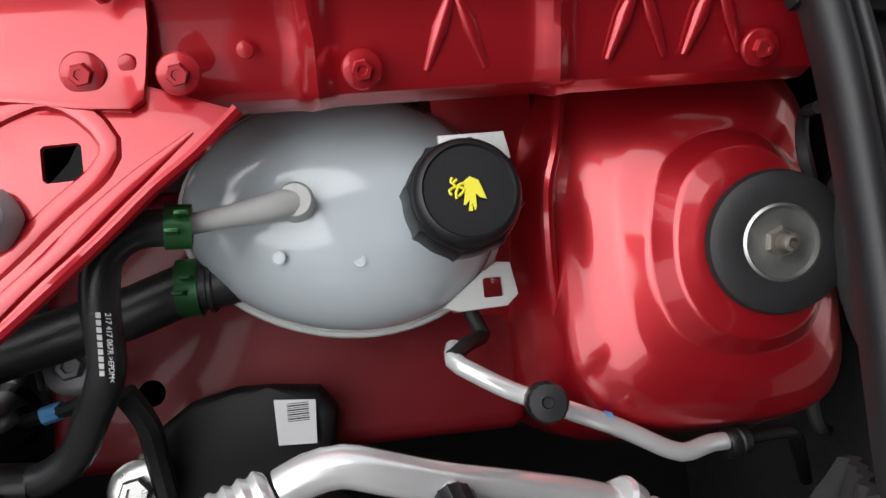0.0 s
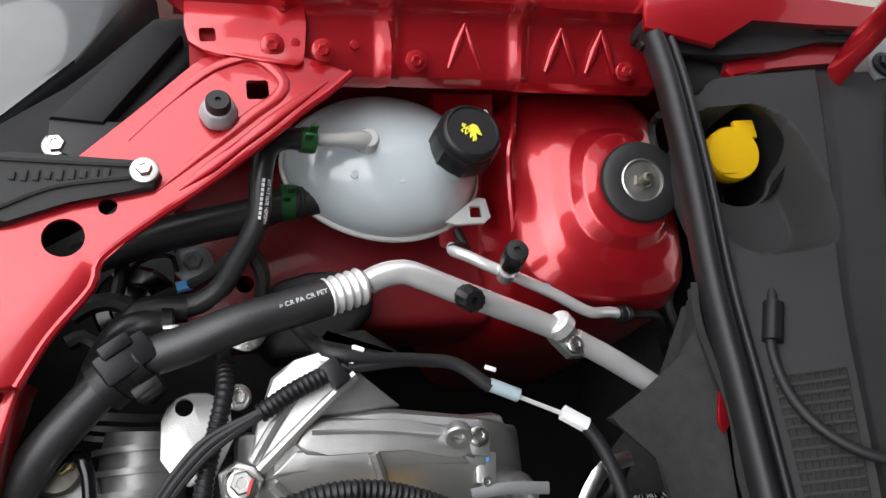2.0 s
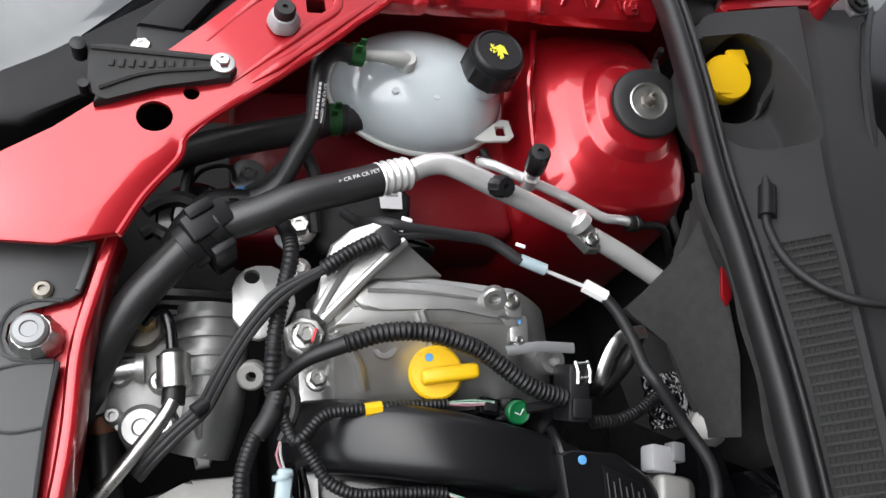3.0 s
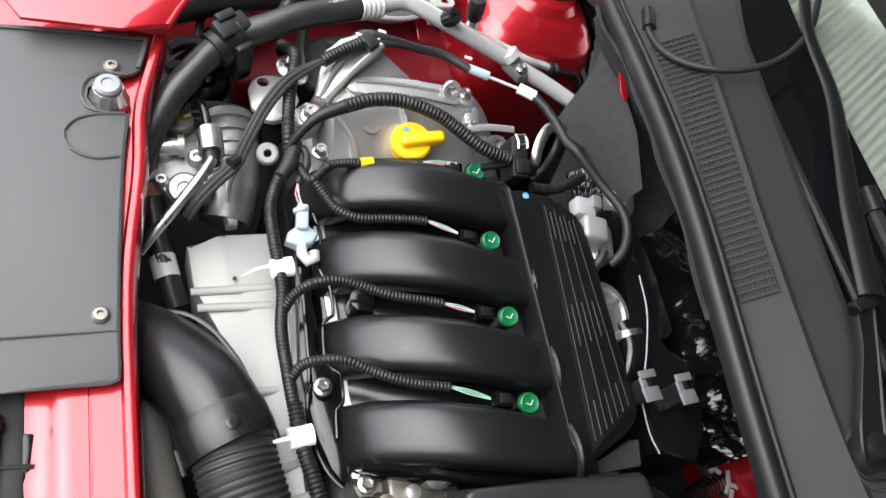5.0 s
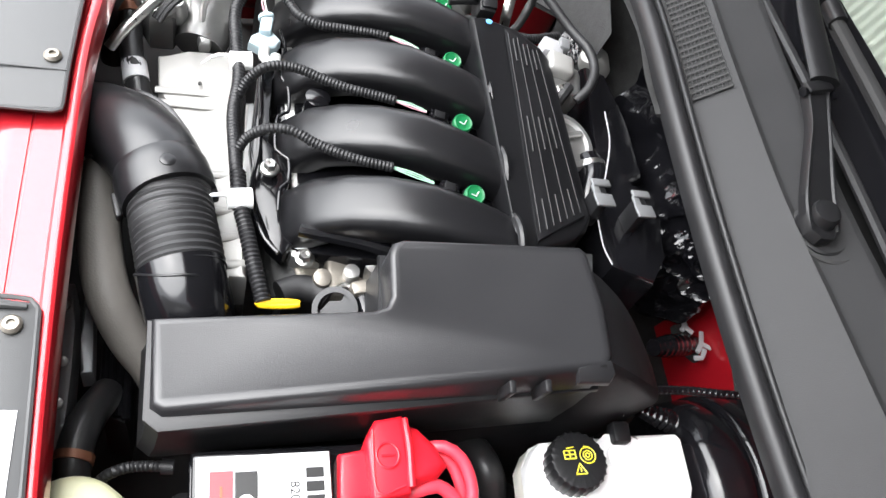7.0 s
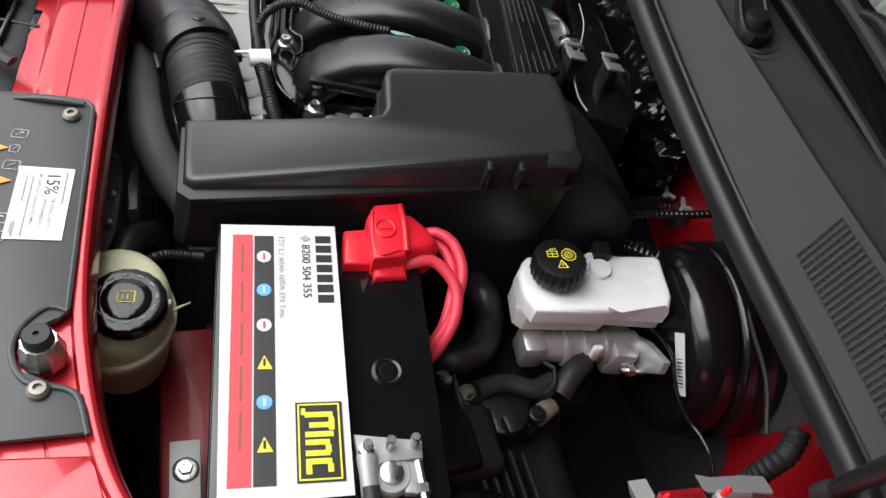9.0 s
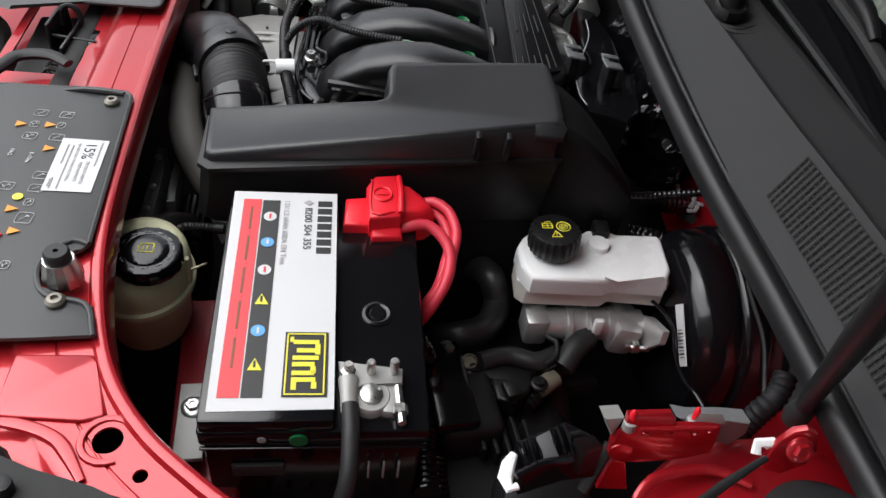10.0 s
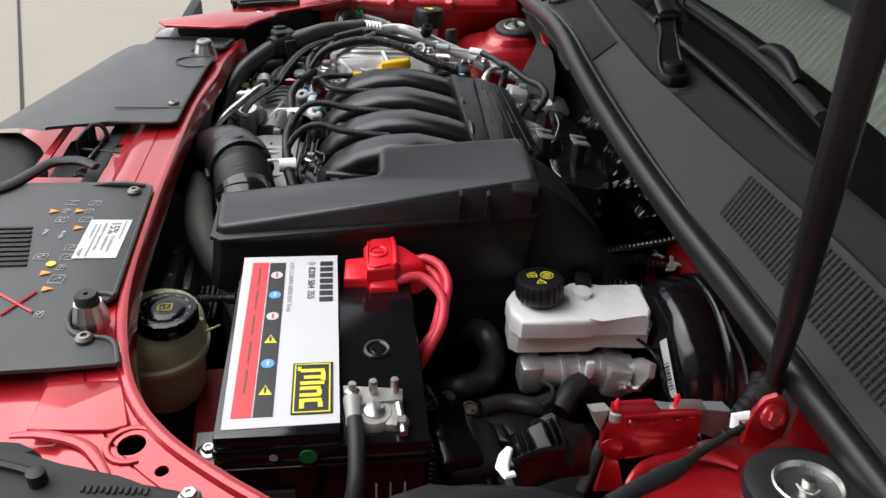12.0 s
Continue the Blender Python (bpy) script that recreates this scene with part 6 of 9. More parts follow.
part("flange_ridge", tube([(-0.160, 0.107, 0.788), (-0.156, 0.080, 0.788), (-0.162, 0.046, 0.788), (-0.155, 0.028, 0.788), (-0.156, -0.003, 0.788), (-0.166, -0.010, 0.788), (-0.169, -0.050, 0.788), (-0.158, -0.060, 0.788), (-0.159, -0.087, 0.788), (-0.166, -0.094, 0.788), (-0.169, -0.119, 0.788)], 0.0018, n=8), BLACK_GLOSS, man)
strip2 = thing("head_strip", "pale cast edge of the cylinder head beside the loom", "engine part")
part("strip", slab([(-0.194, 0.019, 0.772), (-0.187, 0.021, 0.772), (-0.184, -0.014, 0.772), (-0.191, -0.042, 0.772), (-0.188, -0.064, 0.772), (-0.187, -0.097, 0.772), (-0.193, -0.112, 0.772), (-0.198, -0.064, 0.772)], 0.01, 0.003), ALU, strip2)

# injectors with green caps
INJ = [(0.008, 0.131, 0.8225), (0.006, 0.050, 0.8225), (0.005, -0.032, 0.8215), (0.003, -0.118, 0.8225)]
for p in INJ:
    t = thing("fuel_injector", "black fuel injector plug with a green round cap", "injector", "injectors")
    M = axis_m((p[0] + 0.001, p[1] + 0.001, p[2] - 0.003), (0.05, -0.25, 1))
    part("body", lathe([(0.011, -0.03), (0.011, 0.002)], M, n=20), BLACK_GLOSS, t)
    part("cap", lathe([(0.0098, 0.001), (0.0098, 0.007), (0.0085, 0.0085), (0.0075, 0.0078), (0.003, 0.0078)], M, n=28), GREEN, t, "green plastic cap")
    part("mark", tube([M @ Vector((-0.004, 0.001, 0.0082)), M @ Vector((0, -0.002, 0.0082)), M @ Vector((0.004, 0.002, 0.0082))], 0.0006, n=5), PALEINK, t)
    part("plug", box((p[0] - 0.022, p[1] + 0.006, p[2] - 0.002), (0.019, 0.014, 0.012), (0, 8, -12), 0.002), BLACK_GLOSS, t, "black connector")
    part("latch", box((p[0] - 0.022, p[1] + 0.006, p[2] + 0.005), (0.011, 0.009, 0.003), (0, 8, -12), 0.001), BLACK, t)
LB = [
    [(-0.175, 0.143, 0.820), (-0.167, 0.121, 0.830), (-0.144, 0.139, 0.828), (-0.110, 0.141, 0.828), (-0.076, 0.141, 0.828), (-0.050, 0.141, 0.828)],
    [(-0.166, 0.124, 0.830), (-0.155, 0.106, 0.826), (-0.145, 0.090, 0.826), (-0.126, 0.080, 0.826), (-0.098, 0.078, 0.826), (-0.070, 0.076, 0.826), (-0.057, 0.074, 0.826)],
    [(-0.204, -0.000, 0.800), (-0.195, 0.009, 0.815), (-0.179, 0.013, 0.830), (-0.154, 0.013, 0.832), (-0.129, 0.004, 0.830), (-0.106, -0.005, 0.830), (-0.080, -0.011, 0.830), (-0.060, -0.016, 0.830)],
    [(-0.205, -0.065, 0.800), (-0.196, -0.057, 0.812), (-0.180, -0.058, 0.826), (-0.160, -0.063, 0.832), (-0.139, -0.074, 0.830), (-0.120, -0.083, 0.830), (-0.096, -0.091, 0.830), (-0.071, -0.096, 0.830)],
]
WE = [[(-0.030, 0.139, 0.828), (-0.011, 0.139, 0.828)], [(-0.045, 0.070, 0.828), (-0.028, 0.058, 0.828)], [(-0.049, -0.020, 0.830), (-0.031, -0.027, 0.830)], [(-0.058, -0.100, 0.830), (-0.035, -0.111, 0.830)]]
for i, (pts, en) in enumerate(zip(LB, WE)):
    t = srib(pts, 0.0046, "injector_loom", "black corrugated injector lead with bare wires", pitch=0.0034)
    e = pts[-1]
    part("tape", tube([pts[-2], e], 0.0043, n=8), GREY if i % 2 else BLACK, t)
    for k in range(3):
        o = Vector((0, 0.0011 * (k - 1), 0.0006 * k))
        part("wire", tube([V(e) + o * 0.6, V(e).lerp(V(en[1]), 0.5) + o * 1.6, V(en[1]) + o * 0.6], 0.00065, n=5), (PINKWIRE, PALEINK, MINTWIRE)[k if i != 3 else 2], t)
    if i == 0:
        part("tape", tube([(-0.115, 0.140, 0.829), (-0.102, 0.141, 0.829)], 0.0056, n=8), YELLOW, t, "yellow tape")
main = thing("main_loom", "thick black taped and corrugated main wiring loom", "cable", "wiring looms")
part("trunk", tube([(-0.175, 0.168, 0.825), (-0.181, 0.148, 0.828), (-0.195, 0.130, 0.822), (-0.206, 0.101, 0.815), (-0.206, 0.067, 0.810), (-0.203, 0.023, 0.805), (-0.208, -0.019, 0.800), (-0.207, -0.058, 0.800), (-0.205, -0.088, 0.798)], 0.0058, n=12, rib=0.07, pitch=0.0036), BLACK, main)
part("taped_joint", tube([(-0.179, 0.157, 0.826), (-0.185, 0.141, 0.826), (-0.195, 0.127, 0.826)], [0.0070, 0.0080, 0.0064], n=12), RUBBER, main, "taped branch joint")
part("conduit", tube([(-0.204, -0.086, 0.798), (-0.202, -0.118, 0.796), (-0.196, -0.148, 0.794), (-0.190, -0.179, 0.790), (-0.183, -0.209, 0.785)], 0.0068, n=10, rib=0.10, pitch=0.004), BLACK, main)
for p, q in (([(-0.211, 0.040, 0.806), (-0.191, 0.042, 0.806)], 0), ([(-0.213, -0.117, 0.800), (-0.192, -0.115, 0.800)], 0)):
    part("tie", tube([p[0], p[1]], 0.0095, n=12, flat=0.9), WHITE_PLASTIC, main, "white plastic holder")
    a = V(p[0])
    part("strap", tube([a + Vector((0.005, 0, 0.006)), a + Vector((-0.012, -0.002, 0.008)), a + Vector((-0.026, -0.003, -0.004))], [0.0022, 0.0016, 0.0006], n=6), WHITE_PLASTIC, main)
srib([(-0.169, 0.310, 0.800), (-0.165, 0.288, 0.820), (-0.165, 0.266, 0.835), (-0.171, 0.240, 0.835), (-0.177, 0.216, 0.835), (-0.181, 0.192, 0.835), (-0.183, 0.170, 0.830), (-0.182, 0.158, 0.820)], 0.0062, "engine_loom", "black corrugated loom standing over the engine", pitch=0.0042)
big_l = srib([(-0.131, 0.183, 0.864), (-0.102, 0.189, 0.868), (-0.070, 0.188, 0.867), (-0.036, 0.178, 0.861), (-0.018, 0.169, 0.855), (0.003, 0.154, 0.849), (0.020, 0.144, 0.845), (0.045, 0.137, 0.840)], 0.0070, "engine_loom", "thick black corrugated loom over the head cover", pitch=0.0042)
part("sleeve", tube([(-0.184, 0.160, 0.826), (-0.172, 0.168, 0.843), (-0.157, 0.176, 0.856), (-0.131, 0.183, 0.864)], [0.0040, 0.0046, 0.0060, 0.0068], n=10), BLACK, big_l, "taped loom end")
hv = thing("taped_loom", "black taped wire bundle crossing the engine", "cable", "wiring looms")
HV = [(-0.084, 0.272, 0.859), (-0.112, 0.262, 0.858), (-0.141, 0.246, 0.855), (-0.174, 0.229, 0.849), (-0.195, 0.209, 0.842), (-0.210, 0.189, 0.833), (-0.223, 0.168, 0.822), (-0.233, 0.153, 0.810), (-0.252, 0.138, 0.801), (-0.270, 0.122, 0.793), (-0.281, 0.112, 0.780)]
for o in (Vector((-0.0028, 0.0028, 0)), Vector((0, 0, 0.0012)), Vector((0.0028, -0.0028, 0))):
    part("sleeve", tube([V(p) + o * (0.35 if i < 3 else 1.0) for i, p in enumerate(HV)], 0.0027, n=8), RUBBER, hv)
part("tie", tube([(-0.228, 0.158, 0.811), (-0.239, 0.150, 0.813)], 0.0062, n=10), BLACK, hv, "black tape tie")
part("conduit", tube([(-0.098, 0.268, 0.859), (-0.120, 0.258, 0.857), (-0.143, 0.245, 0.854)], 0.0066, n=10, rib=0.08, pitch=0.004), BLACK, hv)
part("tail", tube([(-0.087, 0.270, 0.858), (-0.060, 0.273, 0.853), (-0.032, 0.276, 0.845)], 0.0032, n=8), RUBBER, hv)
hs = thing("heater_cable", "black cable with clear sleeve and white plug", "cable", "cables")
part("cable", tube([(-0.113, 0.322, 0.790), (-0.103, 0.304, 0.810), (-0.094, 0.284, 0.854), (-0.066, 0.278, 0.854), (-0.031, 0.277, 0.844), (0.000, 0.273, 0.840), (0.022, 0.257, 0.840), (0.026, 0.254, 0.840)], 0.005, n=10), RUBBER, hs)
part("sleeve", tube([(0.025, 0.256, 0.840), (0.047, 0.246, 0.840)], 0.0052, n=10), BLUECONN, hs, "clear bluish sleeve")
part("wire", tube([(0.045, 0.246, 0.840), (0.082, 0.229, 0.840)], 0.0018, n=6), PALEINK, hs)
part("plug", tube([(0.080, 0.231, 0.840), (0.098, 0.220, 0.840)], 0.0062, n=8), WHITE_PLASTIC, hs, "white plug")
part("tube", tube([(0.096, 0.221, 0.840), (0.106, 0.206, 0.840), (0.115, 0.182, 0.840), (0.121, 0.157, 0.840)] + [(0.125, 0.145, 0.845), (0.150, 0.108, 0.835), (0.165, 0.077, 0.835), (0.168, 0.052, 0.830), (0.157, 0.029, 0.825), (0.144, 0.020, 0.815)], 0.0053, n=10), RUBBER, hs)
for p in [(-0.099, 0.279, 0.858), (-0.074, 0.285, 0.858), (-0.082, 0.265, 0.858), (-0.082, 0.277, 0.858), (0.026, 0.267, 0.844)]:
    part("tag", box(p, (0.009, 0.0035, 0.002), (0, 0, -20), 0.0008), WHITE_PLASTIC, hs)
clipb = thing("loom_clip", "black plastic loom clip on the mount bracket", "clip")
part("clip", box((-0.092, 0.268, 0.860), (0.014, 0.020, 0.010), (0, 0, 35), 0.002), BLACK, clipb)

# coil connector bracket and loop between head and bulkhead
cb = thing("connector_block", "black connector block with grey clip", "connector")
part("body", box((0.057, 0.143, 0.826), (0.019, 0.046, 0.036), (14, 0, -6), 0.003), BLACK, cb)
part("shoulder", box((0.057, 0.128, 0.838), (0.017, 0.016, 0.012), (14, 0, -6), 0.002), BLACK, cb)
for o in (-0.0052, 0.0052):
    part("clip_wire", tube([(0.0615 + o, 0.164, 0.846), (0.0610 + o, 0.155, 0.849), (0.0600 + o, 0.146, 0.847)], 0.0017, n=6), STEEL, cb, "grey spring clip")
for k in (0, 1):
    part("clip_bar", tube([(0.056, 0.162 - 0.012 * k, 0.8475), (0.067, 0.162 - 0.012 * k, 0.8475)], 0.0016, n=6), STEEL, cb)
part("arm", tube([(0.014, 0.132, 0.832), (0.030, 0.133, 0.834), (0.050, 0.136, 0.834)], 0.0042, n=8), MATT_BLACK, cb)
part("tick", tube([(0.058, 0.121, 0.8372), (0.060, 0.118, 0.8365), (0.064, 0.126, 0.8385)], 0.0007, n=5), BLUEINK, cb, "blue tick mark")
br = thing("cable_bracket", "bent grey steel cable bracket", "bracket")
part("strip", tube([(0.140, 0.194, 0.820), (0.114, 0.188, 0.825), (0.099, 0.170, 0.820), (0.093, 0.153, 0.810), (0.094, 0.147, 0.790)], 0.006, n=8, flat=0.35), STEEL, br)
part("strip", tube([(0.136, 0.192, 0.820), (0.125, 0.170, 0.810), (0.114, 0.155, 0.790), (0.101, 0.146, 0.780)], 0.005, n=8, flat=0.35), DARK_METAL, br)
srib([(0.079, 0.120, 0.810), (0.115, 0.123, 0.800), (0.162, 0.144, 0.790)], 0.0055, "engine_loom", "short black corrugated loom behind the plenum", pitch=0.004)

thr = thing("throttle_body", "cast aluminium throttle body with a black plug", "throttle body")
t0 = Vector((0.130, 0.054, 0.808))
part("body", box(t0 + Vector((0.004, -0.004, -0.012)), (0.044, 0.046, 0.05), (0, 8, -12), 0.010, 3), ALU, thr)
part("motor", box(t0 + Vector((-0.002, 0.002, 0.020)), (0.030, 0.028, 0.016), (0, 8, -12), 0.005, 3), ALU_DULL, thr)
part("plug", box(t0 + Vector((-0.004, 0.030, 0.014)), (0.024, 0.022, 0.018), (0, 8, -12), 0.003), GREYINK, thr, "pale blue plug housing")
part("plug_cap", box(t0 + Vector((0.010, 0.034, 0.018)), (0.012, 0.016, 0.014), (0, 8, -12), 0.002), GREYCAST, thr)
part("screw", bolt_bm(t0 + Vector((0.000, -0.026, 0.012)), r=0.0055, washer=1.5), STEEL, thr)
part("barrel", lathe([(0.034, -0.03), (0.034, 0.0), (0.032, 0.004), (0.026, 0.005), (0.024, 0.001), (0.012, 0.0)], axis_m((0.125, -0.030, 0.806), (0.25, -0.1, 1)), n=40), ALU, thr)
part("barrel_rib", box((0.131, -0.024, 0.810), (0.030, 0.006, 0.006), (0, 10, 20), 0.002), ALU, thr)
part("lead", tube([t0 + Vector((0.006, -0.022, 0.014)), t0 + Vector((-0.004, -0.034, 0.012)), t0 + Vector((-0.010, -0.040, 0.0))], 0.006, n=8), RUBBER, thr)
rearh = thing("rear_hose", "black moulded hose curving behind the plenum", "hose")
part("hose", tube([(0.152, -0.044, 0.79), (0.152, -0.070, 0.795), (0.139, -0.094, 0.785), (0.126, -0.100, 0.76)], 0.017, n=16), BLACK_GLOSS, rearh)
part("band", tube([(0.152, -0.054, 0.7925), (0.152, -0.061, 0.7935)], 0.0178, n=18), STEEL, rearh, "thin steel band")
can = thing("bulkhead_fitting", "pale round fitting set in the black insulation", "fitting")
part("dome", lathe([(0.018, -0.02), (0.018, 0.0), (0.013, 0.010), (0.005, 0.013)], axis_m((0.200, 0.112, 0.79), (-0.5, 0, 0.8)), n=24), ALU_DULL, can)

# clips and black housing behind the plenum
hb = thing("rear_housing", "black plastic housing behind the plenum with two grey clips", "housing")
part("body", slab([(0.158, -0.027, 0.800), (0.182, -0.028, 0.800), (0.187, -0.082, 0.800), (0.220, -0.091, 0.800), (0.205, -0.165, 0.800), (0.184, -0.193, 0.800), (0.142, -0.176, 0.800), (0.138, -0.128, 0.800)], 0.12, 0.006), BLACK_GLOSS, hb)
part("upper", slab([(0.187, 0.106, 0.790), (0.212, 0.091, 0.790), (0.216, 0.017, 0.790), (0.218, -0.053, 0.790), (0.174, -0.076, 0.790), (0.168, -0.023, 0.790)], 0.10, 0.008), BLACK_GLOSS, hb)
for c in ((0.126, -0.121, 0.842), (0.171, -0.127, 0.835)):
    c = V(c)
    bm = bmesh.new()
    box_into(bm, c + Vector((0, -0.008, 0)), (0.022, 0.014, 0.003), (0, 12, 6), 0.001)
    box_into(bm, c + Vector((0.001, 0.012, 0)), (0.022, 0.008, 0.003), (0, 12, 6), 0.001)
    box_into(bm, c + Vector((-0.006, 0.003, 0)), (0.008, 0.012, 0.003), (0, 12, 6), 0.001)
    part("clip", bm, GREYCAST, hb, "grey U-shaped clip")
    part("clip_post", box(c + Vector((0, 0, -0.022)), (0.012, 0.020, 0.042), (0, 0, 6), 0.002), BLACK, hb)
part("edge_wire", tube([(0.172, 0.003, 0.820), (0.167, -0.037, 0.820), (0.152, -0.078, 0.820), (0.142, -0.099, 0.820)], 0.0008, n=6), GREYINK, hb)
part("edge_wire", tube([(0.134, -0.130, 0.810), (0.132, -0.160, 0.810), (0.136, -0.180, 0.810)], 0.0008, n=6), GREYINK, hb)

# pump, alternator side at the front of the engine
pump = thing("steering_pump", "cast aluminium steering pump with pipe unions", "pump")
part("body", tube([(-0.226, 0.252, 0.742), (-0.230, 0.200, 0.738), (-0.236, 0.150, 0.732), (-0.240, 0.132, 0.728)], [0.029, 0.033, 0.033, 0.026], n=36), PUMP_ALU, pump)
for y, z in ((0.238, 0.741), (0.222, 0.740), (0.206, 0.739), (0.190, 0.737), (0.174, 0.735)):
    part("body_rib", tube([(-0.227 - 0.14 * (0.25 - y), y + 0.0022, z), (-0.227 - 0.14 * (0.25 - y), y - 0.0022, z)], 0.0355, n=36), PUMP_ALU, pump)
part("flange_body", slab([(-0.309, 0.200, 0.766), (-0.311, 0.170, 0.766), (-0.298, 0.150, 0.766), (-0.290, 0.134, 0.764), (-0.267, 0.134, 0.764), (-0.256, 0.160, 0.766), (-0.250, 0.190, 0.768), (-0.256, 0.222, 0.768), (-0.280, 0.226, 0.768)], 0.045, 0.008, 3), PUMP_ALU, pump)
part("front_boss", lathe([(0.018, -0.03), (0.0175, 0.0), (0.014, 0.004), (0.007, 0.004), (0.006, 0.001)], axis_m((-0.279, 0.150, 0.768), (-0.1, -0.2, 1)), n=28), ALU, pump)
part("bracket", slab([(-0.236, 0.180, 0.768), (-0.214, 0.181, 0.766), (-0.226, 0.152, 0.758), (-0.225, 0.132, 0.752), (-0.229, 0.119, 0.748), (-0.240, 0.118, 0.748), (-0.243, 0.134, 0.752), (-0.247, 0.154, 0.758), (-0.260, 0.165, 0.764)], 0.012, 0.003), ALU, pump, "bright cast ear")
part("bracket_rib", tube([(-0.226, 0.178, 0.772), (-0.236, 0.158, 0.764), (-0.237, 0.140, 0.756)], 0.004, n=8), ALU, pump)
part("ear_bush", lathe([(0.0035, -0.006), (0.0072, -0.006), (0.0072, 0.002), (0.0062, 0.003), (0.0035, 0.003)], axis_m((-0.234, 0.133, 0.751), (0, -0.1, 1)), n=18, closed=False), DARK_ALU, pump)
for p, r in (((-0.296, 0.190, 0.768), 0.006), ((-0.262, 0.150, 0.768), 0.006), ((-0.265, 0.184, 0.772), 0.007), ((-0.300, 0.160, 0.768), 0.005)):
    part("boss", lathe([(r * 1.5, -0.02), (r * 1.4, 0.0), (r, 0.004), (r * 0.6, 0.004), (r * 0.5, 0.0)], axis_m(p, (-0.1, 0, 1)), n=20), ALU, pump)
part("banjo", lathe([(0.0185, -0.024), (0.0185, -0.012), (0.0170, -0.011), (0.0170, -0.002), (0.0150, 0.003), (0.008, 0.004)], axis_m((-0.281, 0.226, 0.778), (0.1, 0, 1)), n=28), DARK_ALU, pump, "dull banjo union")
part("brass_nut", lathe([(0.0085, 0.003), (0.0085, 0.010), (0.0070, 0.012), (0.003, 0.0122)], axis_m((-0.277, 0.230, 0.778), (0.1, 0, 1)), n=6), BRASS, pump, "brass nut")
part("union", tube([(-0.309, 0.194, 0.776), (-0.279, 0.195, 0.776)], 0.0088, n=16), STEEL, pump)
part("union_ring", tube([(-0.283, 0.195, 0.776), (-0.277, 0.195, 0.776)], 0.0115, n=18), ALU, pump)
part("elbow", tube([(-0.309, 0.194, 0.774), (-0.314, 0.182, 0.768), (-0.313, 0.168, 0.758)], 0.0098, n=16), ALU, pump)
part("valve", tube([(-0.2545, 0.197, 0.800), (-0.2535, 0.172, 0.799)], 0.0128, n=28), STEEL, pump, "bright steel valve can")
part("valve_shoulder", tube([(-0.2548, 0.201, 0.800), (-0.2545, 0.196, 0.800)], [0.008, 0.0128], n=24), STEEL, pump)
part("valve_neck", tube([(-0.2535, 0.173, 0.799), (-0.2545, 0.160, 0.799)], 0.0088, n=18), DARK_METAL, pump)
part("hose", tube([(-0.2548, 0.199, 0.800), (-0.257, 0.221, 0.801), (-0.263, 0.233, 0.800), (-0.271, 0.233, 0.798), (-0.277, 0.228, 0.790)], 0.0048, n=12), BLACK_GLOSS, pump, "small black hose")
part("pipe", tube([(-0.2545, 0.161, 0.803), (-0.262, 0.148, 0.803), (-0.285, 0.122, 0.792), (-0.310, 0.097, 0.778), (-0.324, 0.086, 0.762)], 0.0056, n=12), STEEL, pump, "bright steel pipe")
pul = thing("belt_pulley", "dark ribbed belt pulley", "pulley")
part("wheel", lathe([(0.050, -0.014), (0.052, -0.012), (0.050, -0.008), (0.052, -0.004), (0.050, 0.0), (0.052, 0.004), (0.050, 0.010), (0.04, 0.012)], axis_m((-0.236, 0.268, 0.705), (0.1, 1, 0.25)), n=40), DARK_METAL, pul)
fuelh = thing("steering_hose", "black hose with a white band and brown clamp", "hose")
part("hose", tube([(-0.311, 0.168, 0.750), (-0.309, 0.139, 0.740), (-0.306, 0.106, 0.738), (-0.300, 0.076, 0.736), (-0.292, 0.044, 0.722)], 0.0120, n=14), HOSE, fuelh)
part("band", tube([(-0.303, 0.091, 0.737), (-0.299, 0.068, 0.735)], 0.0128, n=16), WHITE, fuelh, "white band")
part("clamp", tube([(-0.311, 0.165, 0.749), (-0.310, 0.153, 0.745)], 0.0135, n=16), RUST, fuelh, "brown clamp")
# pale blue coil plug
bc = thing("coil_plug", "pale blue translucent connector on the loom", "connector")
part("body", box((-0.176, 0.092, 0.808), (0.012, 0.026, 0.012), (6, 0, -8), 0.003), BLUECONN, bc)
part("collar", slab([(-0.170, 0.086, 0.806), (-0.162, 0.076, 0.805), (-0.168, 0.067, 0.803), (-0.182, 0.064, 0.803), (-0.194, 0.070, 0.804), (-0.191, 0.079, 0.805), (-0.181, 0.086, 0.806)], 0.011, 0.003), BLUECONN, bc)
part("ring", lathe([(0.0075, -0.002), (0.0082, 0), (0.0075, 0.002)], axis_m((-0.1765, 0.099, 0.810), (-0.1, 1, 0.2)), n=18), BLUECONN, bc)
part("horn", tube([(-0.178, 0.068, 0.800), (-0.179, 0.058, 0.798), (-0.174, 0.050, 0.797), (-0.167, 0.053, 0.797), (-0.167, 0.060, 0.797)], 0.0055, n=10), TANK_CLEAR, bc)
for k in range(2):
    part("wire", tube([(-0.177 + 0.002 * k, 0.103, 0.811), (-0.181 + 0.003 * k, 0.114, 0.816), (-0.178, 0.124, 0.820)], 0.0010, n=5), (PINKWIRE, TANK_CLEAR)[k], bc)
part("lead", tube([(-0.178, 0.123, 0.820), (-0.167, 0.143, 0.823), (-0.168, 0.160, 0.824), (-0.181, 0.163, 0.823)], 0.0042, n=8), RUBBER, bc)

